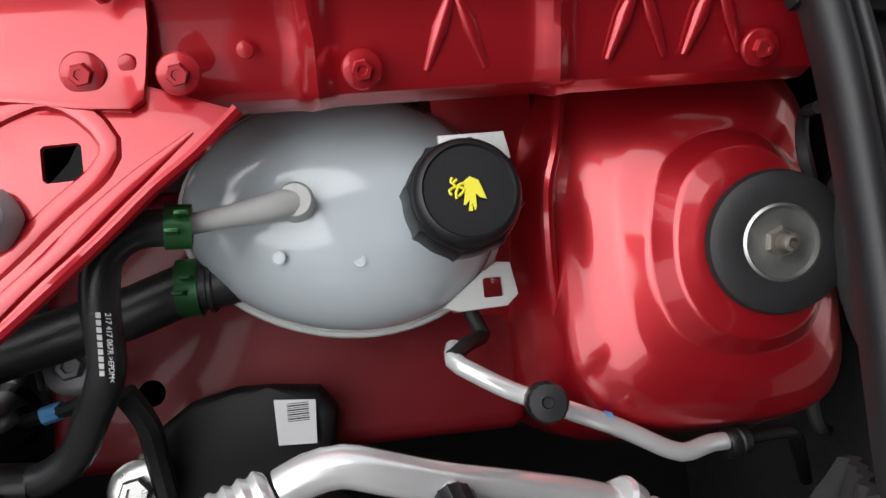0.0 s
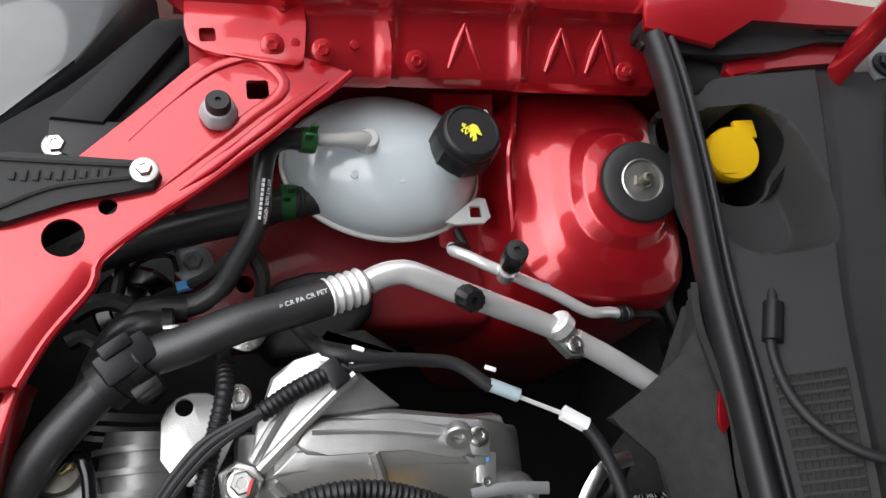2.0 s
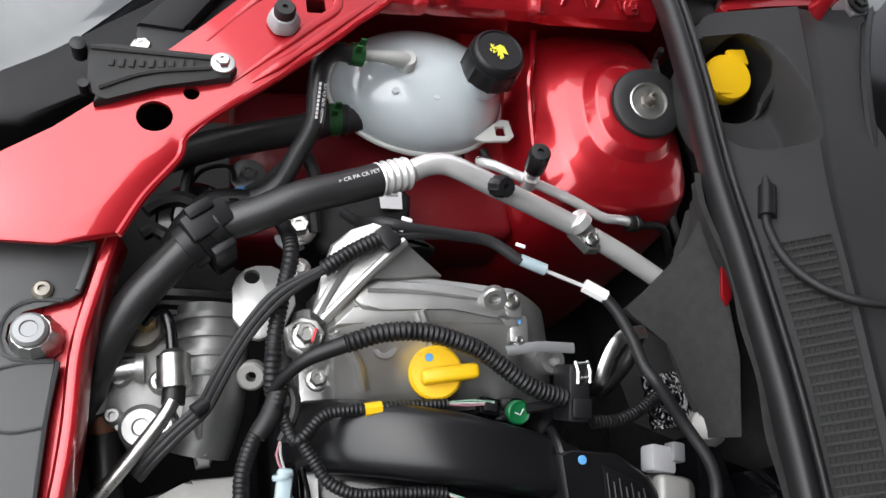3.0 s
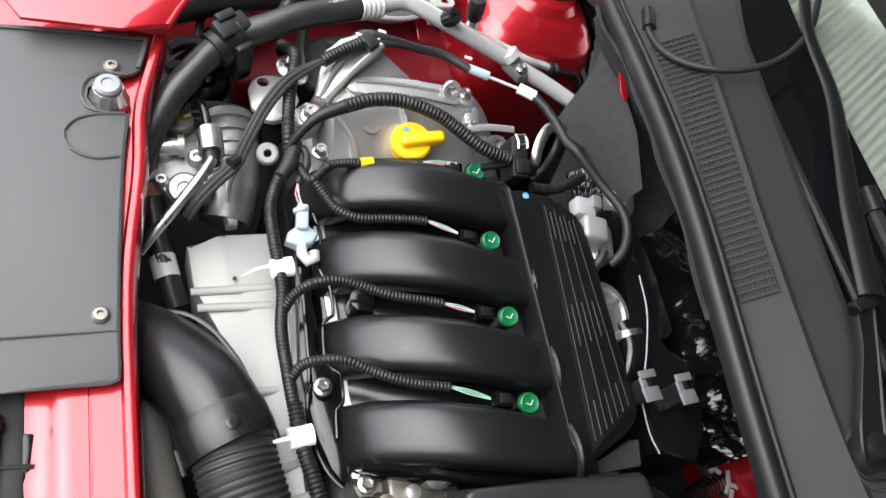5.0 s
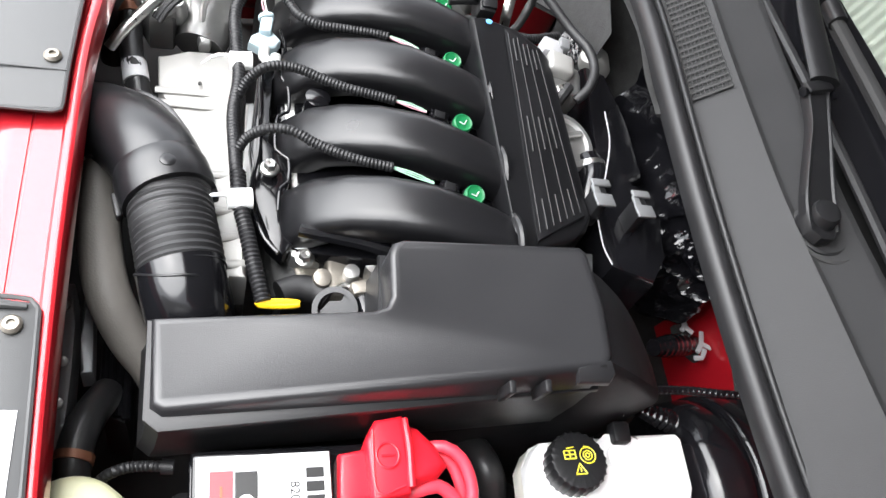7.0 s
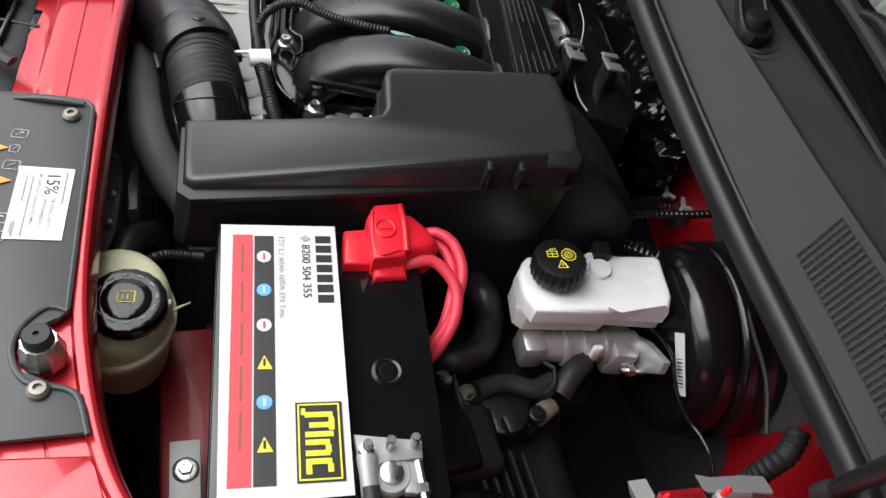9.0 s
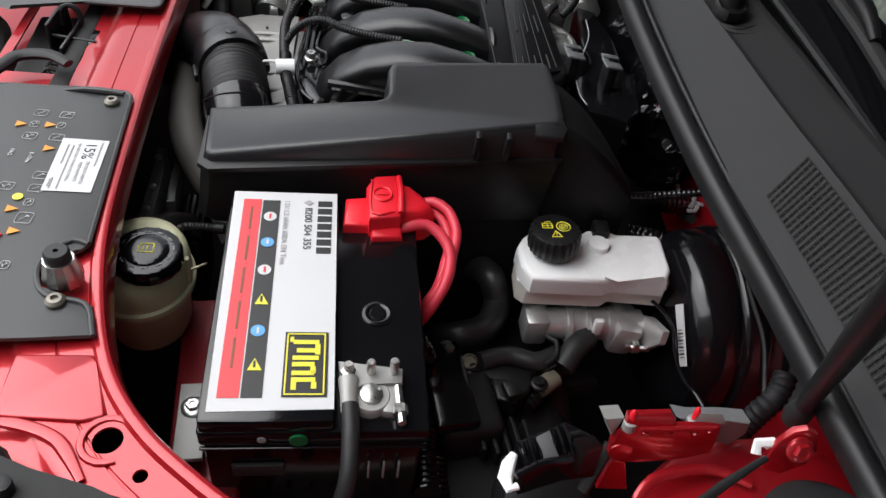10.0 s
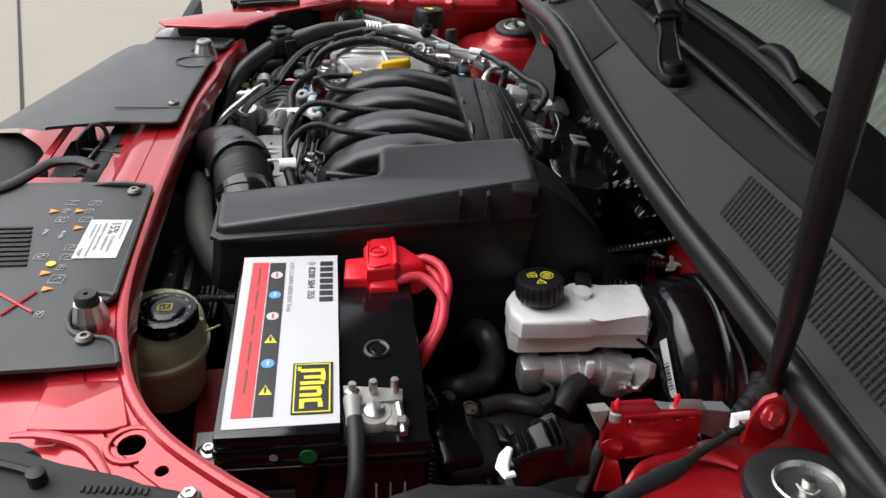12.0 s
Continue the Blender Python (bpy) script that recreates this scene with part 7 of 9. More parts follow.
# exhaust heat shield
shd = thing("heat_shield", "pale pressed aluminium heat shield", "heat shield")
SH = [(-0.280, 0.099, 0.745), (-0.247, 0.104, 0.745), (-0.244, 0.110, 0.745), (-0.198, 0.110, 0.745), (-0.200, 0.013, 0.755), (-0.199, -0.082, 0.765), (-0.195, -0.177, 0.770), (-0.215, -0.173, 0.765), (-0.217, -0.111, 0.760), (-0.239, -0.032, 0.755), (-0.277, 0.043, 0.750)]
part("skin", slab(SH, 0.05, 0.004), ALU_DULL, shd)
for a, b in (([(-0.280, 0.046, 0.752), (-0.203, 0.046, 0.752)], 0), ([(-0.275, 0.028, 0.754), (-0.205, 0.026, 0.754)], 0), ([(-0.237, -0.061, 0.760), (-0.199, -0.061, 0.760)], 0), ([(-0.226, -0.105, 0.763), (-0.196, -0.101, 0.763)], 0), ([(-0.219, -0.135, 0.766), (-0.194, -0.130, 0.766)], 0), ([(-0.216, -0.163, 0.768), (-0.194, -0.161, 0.768)], 0)):
    part("pressed_step", tube([V(p) - Vector((0, 0, 0.001)) for p in a], 0.0042, n=10, flat=0.6), ALU_DULL, shd)
for p in [(-0.238, 0.057, 0.753), (-0.228, -0.024, 0.753)]:
    part("rivet", lathe([(0.0022, -0.001), (0.0018, 0.0010), (0.0008, 0.0012)], axis_m(p, (0, 0, 1)), n=12), DARK_METAL, shd)

# engine end by the air box
ee = thing("thermostat_housing", "cast aluminium housing and bosses at the engine's end", "housing")
part("body", slab([(-0.159, -0.140, 0.752), (-0.123, -0.134, 0.752), (-0.065, -0.135, 0.752), (-0.047, -0.150, 0.752), (-0.054, -0.187, 0.752), (-0.077, -0.197, 0.752), (-0.122, -0.190, 0.752), (-0.151, -0.168, 0.752)], 0.05, 0.006, 3), DARK_ALU, ee)
part("web", slab([(-0.126, -0.144, 0.770), (-0.102, -0.143, 0.770), (-0.102, -0.171, 0.770), (-0.113, -0.193, 0.770), (-0.127, -0.192, 0.770)], 0.03, 0.005, 3), DARK_ALU, ee)
part("neck", lathe([(0.017, -0.03), (0.017, 0.006), (0.013, 0.010), (0.006, 0.010)], axis_m((-0.077, -0.156, 0.768), (0.1, -0.2, 1)), n=28), ALU, ee)
part("lug", box((-0.094, -0.190, 0.772), (0.028, 0.014, 0.022), (0, 0, 10), 0.004), DARK_ALU, ee)
part("pin", lathe([(0.009, -0.02), (0.008, 0.004), (0.004, 0.005)], axis_m((-0.131, -0.178, 0.772), (0, -0.2, 1)), n=18), DARK_ALU, ee)
part("pin", lathe([(0.008, -0.02), (0.007, 0.003), (0.003, 0.004)], axis_m((-0.105, -0.173, 0.775), (0, 0, 1)), n=18), ALU, ee)
part("clamp", tube([(-0.121, -0.189, 0.772), (-0.112, -0.184, 0.772), (-0.103, -0.188, 0.772)], 0.0025, n=6), STEEL, ee)
part("stub", lathe([(0.020, -0.03), (0.020, 0.008), (0.015, 0.008), (0.014, -0.012)], axis_m((-0.120, -0.205, 0.765), (-0.2, -0.4, 0.8)), n=24), BLACK_GLOSS, ee, "black hose stub")
part("hose", tube([(-0.167, -0.186, 0.758), (-0.152, -0.180, 0.758), (-0.133, -0.183, 0.758), (-0.123, -0.192, 0.758)], 0.012, n=14), RUBBER, ee, "black rubber hose")
part("plug", box((-0.086, -0.206, 0.765), (0.030, 0.030, 0.03), (0, 0, 12), 0.004), BLACK_GLOSS, ee, "black plug")
dip = thing("dipstick", "yellow dipstick pull ring", "dipstick")
dc = V((-0.171, -0.210, 0.785))
part("ring", tube([dc + Vector((0.017 * math.cos(a), 0.0016 * math.sin(a), 0.0008 * math.sin(a))) for a in [2 * math.pi * i / 16 for i in range(17)]], 0.0028, n=8), YELLOW, dip)
part("stick", tube([dc, dc + Vector((0, 0.004, -0.10))], 0.003, n=8), DARK_METAL, dip)

# intake duct and bellows
duct = thing("intake_duct", "black plastic intake elbow with a ribbed rubber bellows", "intake duct")
DP = [(-0.355, 0.013, 0.722), (-0.329, -0.001, 0.750), (-0.300, -0.032, 0.776), (-0.277, -0.067, 0.792), (-0.263, -0.099, 0.795)]
part("elbow", tube(DP, 0.0380, n=36), BLACK_SATIN, duct, "glossy black elbow")
part("collar", tube([(-0.2690, -0.0855, 0.795), (-0.2588, -0.1180, 0.795)], [0.0383, 0.0402, 0.0404, 0.0404, 0.0406, 0.0404, 0.0392], n=36), BLACK_SATIN, duct, "raised black collar")
for pts in ([(-0.313, 0.020, 0.775), (-0.288, 0.011, 0.783), (-0.268, -0.006, 0.788), (-0.254, -0.027, 0.790), (-0.244, -0.048, 0.792), (-0.2365, -0.075, 0.794)], [(-0.330, -0.060, 0.775), (-0.315, -0.062, 0.780), (-0.306, -0.071, 0.786), (-0.301, -0.083, 0.790), (-0.297, -0.094, 0.792)]):
    part("weld_seam", tube(pts, 0.0024, n=8, flat=0.6), BLACK_SATIN, duct)
for p in ((-0.2955, -0.104, 0.797), (-0.2945, -0.120, 0.797), (-0.2285, -0.101, 0.800)):
    part("lip", box(p, (0.004, 0.013, 0.008), (0, 0, 16), 0.001), BLACK_GLOSS, duct)
part("lower_lip", tube([(-0.2785, -0.190, 0.797), (-0.2775, -0.206, 0.792), (-0.2720, -0.217, 0.786), (-0.2660, -0.226, 0.776)], 0.0020, n=6), BLACK_GLOSS, duct)
part("bellows", tube([(-0.260, -0.112, 0.794), (-0.256, -0.138, 0.793), (-0.251, -0.163, 0.791), (-0.247, -0.184, 0.788)], 0.0345, n=36, rib=0.030, pitch=0.0060), RUBBER, duct, "ribbed rubber bellows")
part("lower_elbow", tube([(-0.249, -0.180, 0.789), (-0.244, -0.201, 0.784), (-0.238, -0.221, 0.768), (-0.231, -0.234, 0.740), (-0.230, -0.238, 0.700)], [0.0355, 0.0352, 0.0345, 0.0345, 0.0345], n=32), BLACK_GLOSS, duct, "smooth glossy lower elbow")
part("lower_seam", tube([(-0.283, -0.193, 0.800), (-0.262, -0.203, 0.817), (-0.242, -0.204, 0.8205), (-0.225, -0.201, 0.812)], 0.0011, n=6), BLACK_SATIN, duct)
part("stud", lathe([(0.0065, -0.004), (0.0065, 0.0015), (0.005, 0.0025), (0.002, 0.0025)], axis_m((-0.261, -0.105, 0.834), (0.1, 0.1, 1)), n=18), BLACK_SATIN, duct)
part("tab", box((-0.301, -0.123, 0.790), (0.005, 0.024, 0.010), (0, 0, 14), 0.002), BLACK, duct)
part("tab", box((-0.224, -0.107, 0.796), (0.006, 0.018, 0.010), (0, 0, 14), 0.002), BLACK, duct)
fat = thing("radiator_top_hose", "thick grey-black rubber hose beside the intake duct", "hose", "coolant hoses")
part("hose", tube([(-0.322, -0.039, 0.750), (-0.322, -0.087, 0.745), (-0.316, -0.136, 0.745), (-0.306, -0.180, 0.740), (-0.288, -0.210, 0.720), (-0.268, -0.231, 0.700), (-0.249, -0.263, 0.670)], 0.0185, n=22), GREYHOSE, fat)
part("clamp", tube([(-0.323, -0.048, 0.746), (-0.323, -0.055, 0.746)], 0.0200, n=22), STEEL, fat, "thin steel clamp")


# ---- air box ----
ab = thing("air_box", "black grained plastic air filter box with a stepped lid", "air filter box")
LID_TOP = [(-0.266, -0.245, 0.830), (-0.179, -0.246, 0.840), (-0.106, -0.248, 0.849), (-0.096, -0.245, 0.850), (-0.092, -0.237, 0.851), (-0.091, -0.202, 0.857), (-0.087, -0.192, 0.858), (-0.078, -0.189, 0.859), (0.069, -0.200, 0.873), (0.074, -0.207, 0.874), (0.078, -0.254, 0.873), (0.075, -0.298, 0.871), (0.068, -0.309, 0.870), (-0.256, -0.315, 0.826), (-0.264, -0.309, 0.825)]


def rim_z(x):
    """Height of the joint between lid and body."""
    return 0.815 + 0.045 * (x + 0.27)


def grown(poly, d):
    """An outline pushed outwards by d, in plan."""
    n, out = len(poly), []
    for i in range(n):
        a, b, c = (V(poly[(i + k) % n]) for k in (-1, 0, 1))
        t = ((b - a).normalized() + (c - b).normalized()).normalized()
        out.append(b + Vector((t.y, -t.x, 0)) * -d)
    return out


def lid_ring(d, drop):
    return [Vector((p.x, p.y, max(V(q).z - drop, rim_z(p.x)) if drop < 0.5 else rim_z(p.x))) for p, q in zip(grown(LID_TOP, d), LID_TOP)]


part("lid", loft([lid_ring(-0.009, 0.0010), lid_ring(-0.005, 0.0002), lid_ring(-0.002, 0.0012), lid_ring(0.0, 0.0045), lid_ring(0.0015, 0.9)]), LID, ab, "satin black lid", 50)
rimp = [V((-0.268, -0.242, 0)), V((-0.094, -0.243, 0)), V((-0.090, -0.186, 0)), V((0.070, -0.194, 0)), V((0.086, -0.250, 0)), V((0.075, -0.309, 0)), V((-0.258, -0.324, 0)), V((-0.267, -0.316, 0))]
part("rim", slab([(p.x, p.y, rim_z(p.x) + 0.001) for p in grown([tuple(q) for q in rimp], 0.003)], 0.005, 0.0015), BLACK, ab, "projecting rim between lid and body")
part("body", loft([[(p.x, p.y, rim_z(p.x) - 0.004) for p in rimp], [(p.x - 0.004, p.y - 0.0015, rim_z(p.x) - 0.035) for p in rimp], [(p.x - 0.009, p.y + (0.0 if p.y < -0.25 else 0.004), 0.755) for p in rimp], [(p.x * 0.985 - 0.004, p.y * 0.985 - 0.003, 0.748) for p in rimp]]), BLACK, ab)
part("lower_body", slab([(-0.236, -0.212, 0.752), (0.109, -0.204, 0.752), (0.116, -0.300, 0.752), (-0.237, -0.300, 0.752)], 0.20, 0.012, 3), MATT_BLACK, ab)


def flank(x):
    """Section of the rounded end beyond the lid's right edge."""
    k = min(1.0, max(0.0, (x - 0.060) / 0.105))
    zt, yf, yb = 0.866 - 0.085 * k ** 1.7, -0.303 - 0.010 * math.sin(math.pi * k), -0.200 - 0.040 * k * k
    return [(x, yb, 0.66), (x, yb - 0.002, zt - 0.030), (x, yb - 0.008, zt - 0.008), (x, yb - 0.020, zt), (x, (yb + yf) / 2, zt + 0.002), (x, yf + 0.006, zt + 0.001), (x, yf + 0.0015, zt - 0.004), (x, yf, zt - 0.010), (x, yf + 0.010, 0.66)]


part("shoulder", loft([flank(0.060 + 0.105 * i / 14) for i in range(15)]), MATT_BLACK, ab, smooth=32)
part("step", slab([(0.044, -0.307, 0.868), (0.072, -0.302, 0.871), (0.075, -0.312, 0.867), (0.071, -0.318, 0.862), (0.044, -0.317, 0.862)], 0.006, 0.002), LID, ab, "small step at the lid's corner")
for x in (-0.010, 0.019):
    part("clip", box((x, -0.3165, 0.847), (0.0055, 0.010, 0.030), (8, 0, -3), 0.0015), BLACK, ab, "upright clip rib")
# ---- battery ----
bat = thing("battery", "black car battery with a large white printed label", "battery")
part("case", box((-0.153, -0.455, 0.700), (0.168, 0.245, 0.170), bevel=0.004), BLACK_GLOSS, bat)
part("lid", box((-0.152, -0.461, 0.777), (0.172, 0.250, 0.020), bevel=0.004), BLACK_GLOSS, bat)
part("raised_top", box((-0.187, -0.462, 0.792), (0.098, 0.246, 0.017), bevel=0.003), BLACK_GLOSS, bat)
part("lid_step", box((-0.152, -0.586, 0.7655), (0.170, 0.003, 0.003), bevel=0.001), BLACK_GLOSS, bat)
for i in range(4):
    part("slot_rib", box((-0.122 + 0.012 * i, -0.582, 0.722), (0.0016, 0.004, 0.022), bevel=0.0005), GREYINK, bat)
part("window", box((-0.197, -0.580, 0.722), (0.040, 0.004, 0.016), bevel=0.001), COVER, bat, "small dark window")
lbz = 0.8008
part("label", slab([(-0.2335, -0.342, lbz + 0.0004), (-0.1400, -0.342, lbz + 0.0004), (-0.1385, -0.575, lbz + 0.0004), (-0.2300, -0.577, lbz + 0.0004)], 0.0006), WHITE, bat, "white paper label")
BM = Matrix.Translation((-0.140, -0.345, lbz + 0.0005)) @ Matrix.Rotation(radians(-90), 4, "Z")
# the frame runs along the battery, its y up towards the terminals
part("red_band", rect(BM, 0.0075, -0.0840, 0.2130, 0.0160), REDINK, bat, "red printed band")
part("black_band", rect(BM, 0.0085, -0.0668, 0.2120, 0.0155), INK, bat, "black printed band")
for i in range(7):
    part("name_bar", rect(BM, 0.008 + 0.0098 * i, -0.0172, 0.0072, 0.0128), INK, bat, "black block letter shapes")
text("8200 504 355", BM @ Matrix.Translation((0.017, -0.0285, 0.0004)), 0.0095, INK, bat)
text("12V L2 60Ah 600A EN Test", BM @ Matrix.Translation((0.008, -0.0475, 0.0004)), 0.0070, GREYINK, bat)
M = BM @ Matrix.Translation((0.0105, -0.0255, 0.0002))
part("emblem", flat(M, [(-0.0035, 0), (0, 0.0045), (0.0035, 0), (0, -0.0045)]), GREYINK, bat)
for i, (k, mt) in enumerate((("d", WHITE), ("d", BLUEINK), ("d", WHITE), ("t", YELLOW_INK), ("d", BLUEINK), ("t", YELLOW_INK))):
    x, y = 0.030 + 0.0322 * i, -0.0592
    pts = disc_pts(x, y, 0.0056) if k == "d" else [(x + 0.0055, y + 0.006), (x + 0.0055, y - 0.005), (x - 0.006, y)]
    part("symbol", flat(BM @ Matrix.Translation((0, 0, 0.0005)), pts), mt, bat)
    inner = BM @ Matrix.Translation((0, 0, 0.0010))
    part("symbol_mark", rect(inner, x - 0.003, y - 0.0008, 0.006, 0.0018), REDINK if mt is WHITE else (WHITE if mt is BLUEINK else INK), bat)
part("logo_field", rect(BM @ Matrix.Translation((0, 0, 0.0003)), 0.160, -0.0375, 0.060, 0.0335), INK, bat)
for a, b, w, h in ((0.1615, -0.036, 0.057, 0.0012), (0.1615, -0.0072, 0.057, 0.0012), (0.1615, -0.036, 0.0012, 0.030), (0.2173, -0.036, 0.0012, 0.030), (0.168, -0.031, 0.004, 0.020), (0.172, -0.014, 0.010, 0.004), (0.176, -0.028, 0.004, 0.014), (0.183, -0.031, 0.004, 0.020), (0.189, -0.031, 0.004, 0.017), (0.193, -0.017, 0.006, 0.004), (0.197, -0.031, 0.004, 0.017), (0.203, -0.031, 0.004, 0.018), (0.207, -0.031, 0.007, 0.004), (0.207, -0.016, 0.006, 0.004), (0.165, -0.0335, 0.005, 0.003)):
    part("logo_stroke", rect(BM @ Matrix.Translation((0, 0, 0.0008)), a, b, w, h), YELLOW_INK, bat)
for i in range(5):
    part("print_line", rect(BM @ Matrix.Translation((0, 0, 0.0005)), 0.018 + 0.037 * i, -0.077, 0.028, 0.0018), RUST, bat)
part("vent_plug", lathe([(0.0130, 0), (0.0130, 0.0012), (0.0105, 0.0016), (0.0090, 0.0006), (0.0070, 0.0006), (0.0060, 0.0016), (0.0035, 0.0016)], axis_m((-0.104, -0.474, 0.787), (0, 0, 1)), n=32), BLACK_GLOSS, bat, "round vent plug")
part("green_seal", lathe([(0.0070, -0.001), (0.0070, 0.0006)], axis_m((-0.164, -0.587, 0.777), (0, -1, 0)), n=24), GREEN, bat, "green round seal")
part("seal_mark", box((-0.164, -0.587, 0.777), (0.005, 0.0006, 0.004), bevel=0), PALEINK, bat)
part("dot", lathe([(0.0035, -0.001), (0.0035, 0.0006)], axis_m((-0.191, -0.586, 0.777), (0, -1, 0)), n=16), GREYINK, bat)
tray2 = thing("battery_tray", "black plastic battery tray with slots", "battery tray")
part("tray", box((-0.154, -0.454, 0.595), (0.20, 0.28, 0.05), bevel=0.008), BLACK, tray2)
for i in range(8):
    part("slot_rib", box((-0.225 + 0.022 * i, -0.603, 0.60), (0.004, 0.006, 0.04), bevel=0.001), GREY, tray2)

neg = thing("negative_clamp", "grey lead battery clamp with three studs", "battery clamp")
nz = 0.789
part("bar", slab([(-0.136, -0.531, 0.802), (-0.086, -0.538, 0.802), (-0.087, -0.553, 0.802), (-0.119, -0.552, 0.802), (-0.124, -0.563, 0.802), (-0.133, -0.561, 0.802)], 0.008, 0.0015), ALU_DULL, neg)
nc = V((-0.111, -0.561, 0.797))
part("ring", lathe([(0.0155, -0.010), (0.0155, 0.001), (0.0140, 0.003), (0.0095, 0.003)], axis_m(nc, (0, 0, 1)), n=32), ALU_DULL, neg)
part("post", lathe([(0.0090, -0.01), (0.0088, 0.0055), (0.0075, 0.0065)], axis_m(nc, (0, 0, 1)), n=28), STEEL, neg, "lead post")
part("jaw", box(nc + Vector((0.016, 0.000, -0.003)), (0.012, 0.030, 0.010), (0, 0, -6), 0.002), ALU_DULL, neg)
part("bolt", tube([nc + Vector((0.020, 0.016, 0.001)), nc + Vector((0.023, -0.024, 0.001))], 0.0035, n=8), STEEL, neg)
part("nut", lathe([(0.006, -0.003), (0.006, 0.004)], axis_m(nc + Vector((0.022, -0.012, 0.001)), (0, -1, 0)), n=6), STEEL, neg)
for p in [(-0.128, -0.544, 0.802), (-0.111, -0.542, 0.802), (-0.093, -0.541, 0.802)]:
    M = axis_m(p, (0, 0.05, 1))
    part("stud", lathe([(0.0036, -0.004), (0.0036, 0.012), (0.0030, 0.0132)], M, n=14), STEEL, neg)
p0 = V((-0.128, -0.545, 0.803))
part("nut", lathe([(0.0062, 0), (0.0062, 0.005), (0.005, 0.0058)], axis_m(p0, (0, 0, 1)), n=6), STEEL, neg)
part("cable_lug", tube([p0 + Vector((0, -0.004, 0)), p0 + Vector((0.000, -0.018, 0)), p0 + Vector((0.001, -0.032, -0.002))], [0.008, 0.0065, 0.0068], n=12, flat=0.8), ALU_DULL, neg)
nl = thing("negative_cable", "black battery earth cable", "cable")
part("cable", tube([p0 + Vector((0.001, -0.026, -0.001)), p0 + Vector((0.002, -0.05, -0.005)), p0 + Vector((0.0, -0.078, -0.022)), p0 + Vector((-0.012, -0.10, -0.06)), p0 + Vector((-0.03, -0.115, -0.12)), p0 + Vector((-0.04, -0.12, -0.18))], 0.0068, n=12), RUBBER, nl)

pos = thing("positive_cover", "bright red plastic terminal cover", "terminal cover")
part("block", slab([(-0.113, -0.338, 0.812), (-0.105, -0.322, 0.812), (-0.083, -0.319, 0.812), (-0.082, -0.378, 0.811), (-0.111, -0.382, 0.811)], 0.036, 0.004, 3), REDPLAST, pos)
part("cowl", slab([(-0.086, -0.321, 0.809), (-0.070, -0.327, 0.808), (-0.057, -0.340, 0.806), (-0.048, -0.356, 0.803), (-0.058, -0.366, 0.804), (-0.084, -0.374, 0.808)], 0.034, 0.010, 5), REDPLAST, pos, "rounded cable cowl")
part("cowl_edge", tube([(-0.082, -0.322, 0.8105), (-0.081, -0.345, 0.8115), (-0.082, -0.374, 0.8105)], 0.0028, n=8), REDPLAST, pos)
part("ear", slab([(-0.132, -0.343, 0.801), (-0.110, -0.340, 0.801), (-0.108, -0.378, 0.799), (-0.134, -0.378, 0.799)], 0.026, 0.004, 3), REDPLAST, pos)
part("ear_lip", box((-0.121, -0.380, 0.782), (0.029, 0.008, 0.008), (0, 0, -2), 0.002), REDPLAST, pos)
part("skirt", slab([(-0.110, -0.376, 0.797), (-0.080, -0.375, 0.797), (-0.080, -0.387, 0.794), (-0.108, -0.389, 0.794)], 0.026, 0.004, 3), REDPLAST, pos)
part("lid_line", tube([(-0.108, -0.330, 0.8125), (-0.108, -0.376, 0.8118), (-0.087, -0.373, 0.8118)], 0.0010, n=6), REDPLAST, pos)
part("mark", tube([(-0.098 + 0.0085 * math.cos(a), -0.350 + 0.0095 * math.sin(a), 0.8124) for a in [2 * math.pi * i / 18 for i in range(19)]], 0.0009, n=5), REDPLAST, pos)
part("mark", tube([(-0.103, -0.350, 0.8124), (-0.093, -0.350, 0.8124)], 0.0009, n=5), REDPLAST, pos)
part("lever", box((-0.092, -0.389, 0.784), (0.016, 0.006, 0.006), bevel=0.0015), STEEL, pos, "bright clamp bolt end")
UPPER = [(-0.062, -0.340, 0.792), (-0.049, -0.341, 0.797), (-0.035, -0.351, 0.795), (-0.028, -0.373, 0.788), (-0.032, -0.392, 0.779), (-0.041, -0.415, 0.765), (-0.058, -0.430, 0.748), (-0.066, -0.426, 0.720), (-0.064, -0.415, 0.690)]
LOWER = [(-0.085, -0.372, 0.788), (-0.074, -0.373, 0.793), (-0.057, -0.370, 0.793), (-0.042, -0.381, 0.788), (-0.035, -0.397, 0.780), (-0.039, -0.418, 0.768), (-0.054, -0.436, 0.748), (-0.063, -0.434, 0.726), (-0.064, -0.425, 0.695)]
for pts, r in ((UPPER, 0.0050), ([V(p) + Vector((-0.006, -0.002, -0.009)) for p in UPPER], 0.0048), (LOWER, 0.0054)):
    t = thing("positive_cable", "soft red battery cable curving down from the cover", "cable", "positive cables")
    part("cable", tube(pts, r, n=12), REDCABLE, t)

LEAN = Matrix.Translation((0, -0.400, 0.80)) @ Matrix.Rotation(0.044, 4, "X") @ Matrix.Translation((0, 0.400, -0.80))
bat.matrix_basis = LEAN
neg.matrix_basis = Matrix.Translation((0, 0.002, -0.004)) @ LEAN
nl.matrix_basis = Matrix.Translation((0, 0.002, -0.004)) @ LEAN

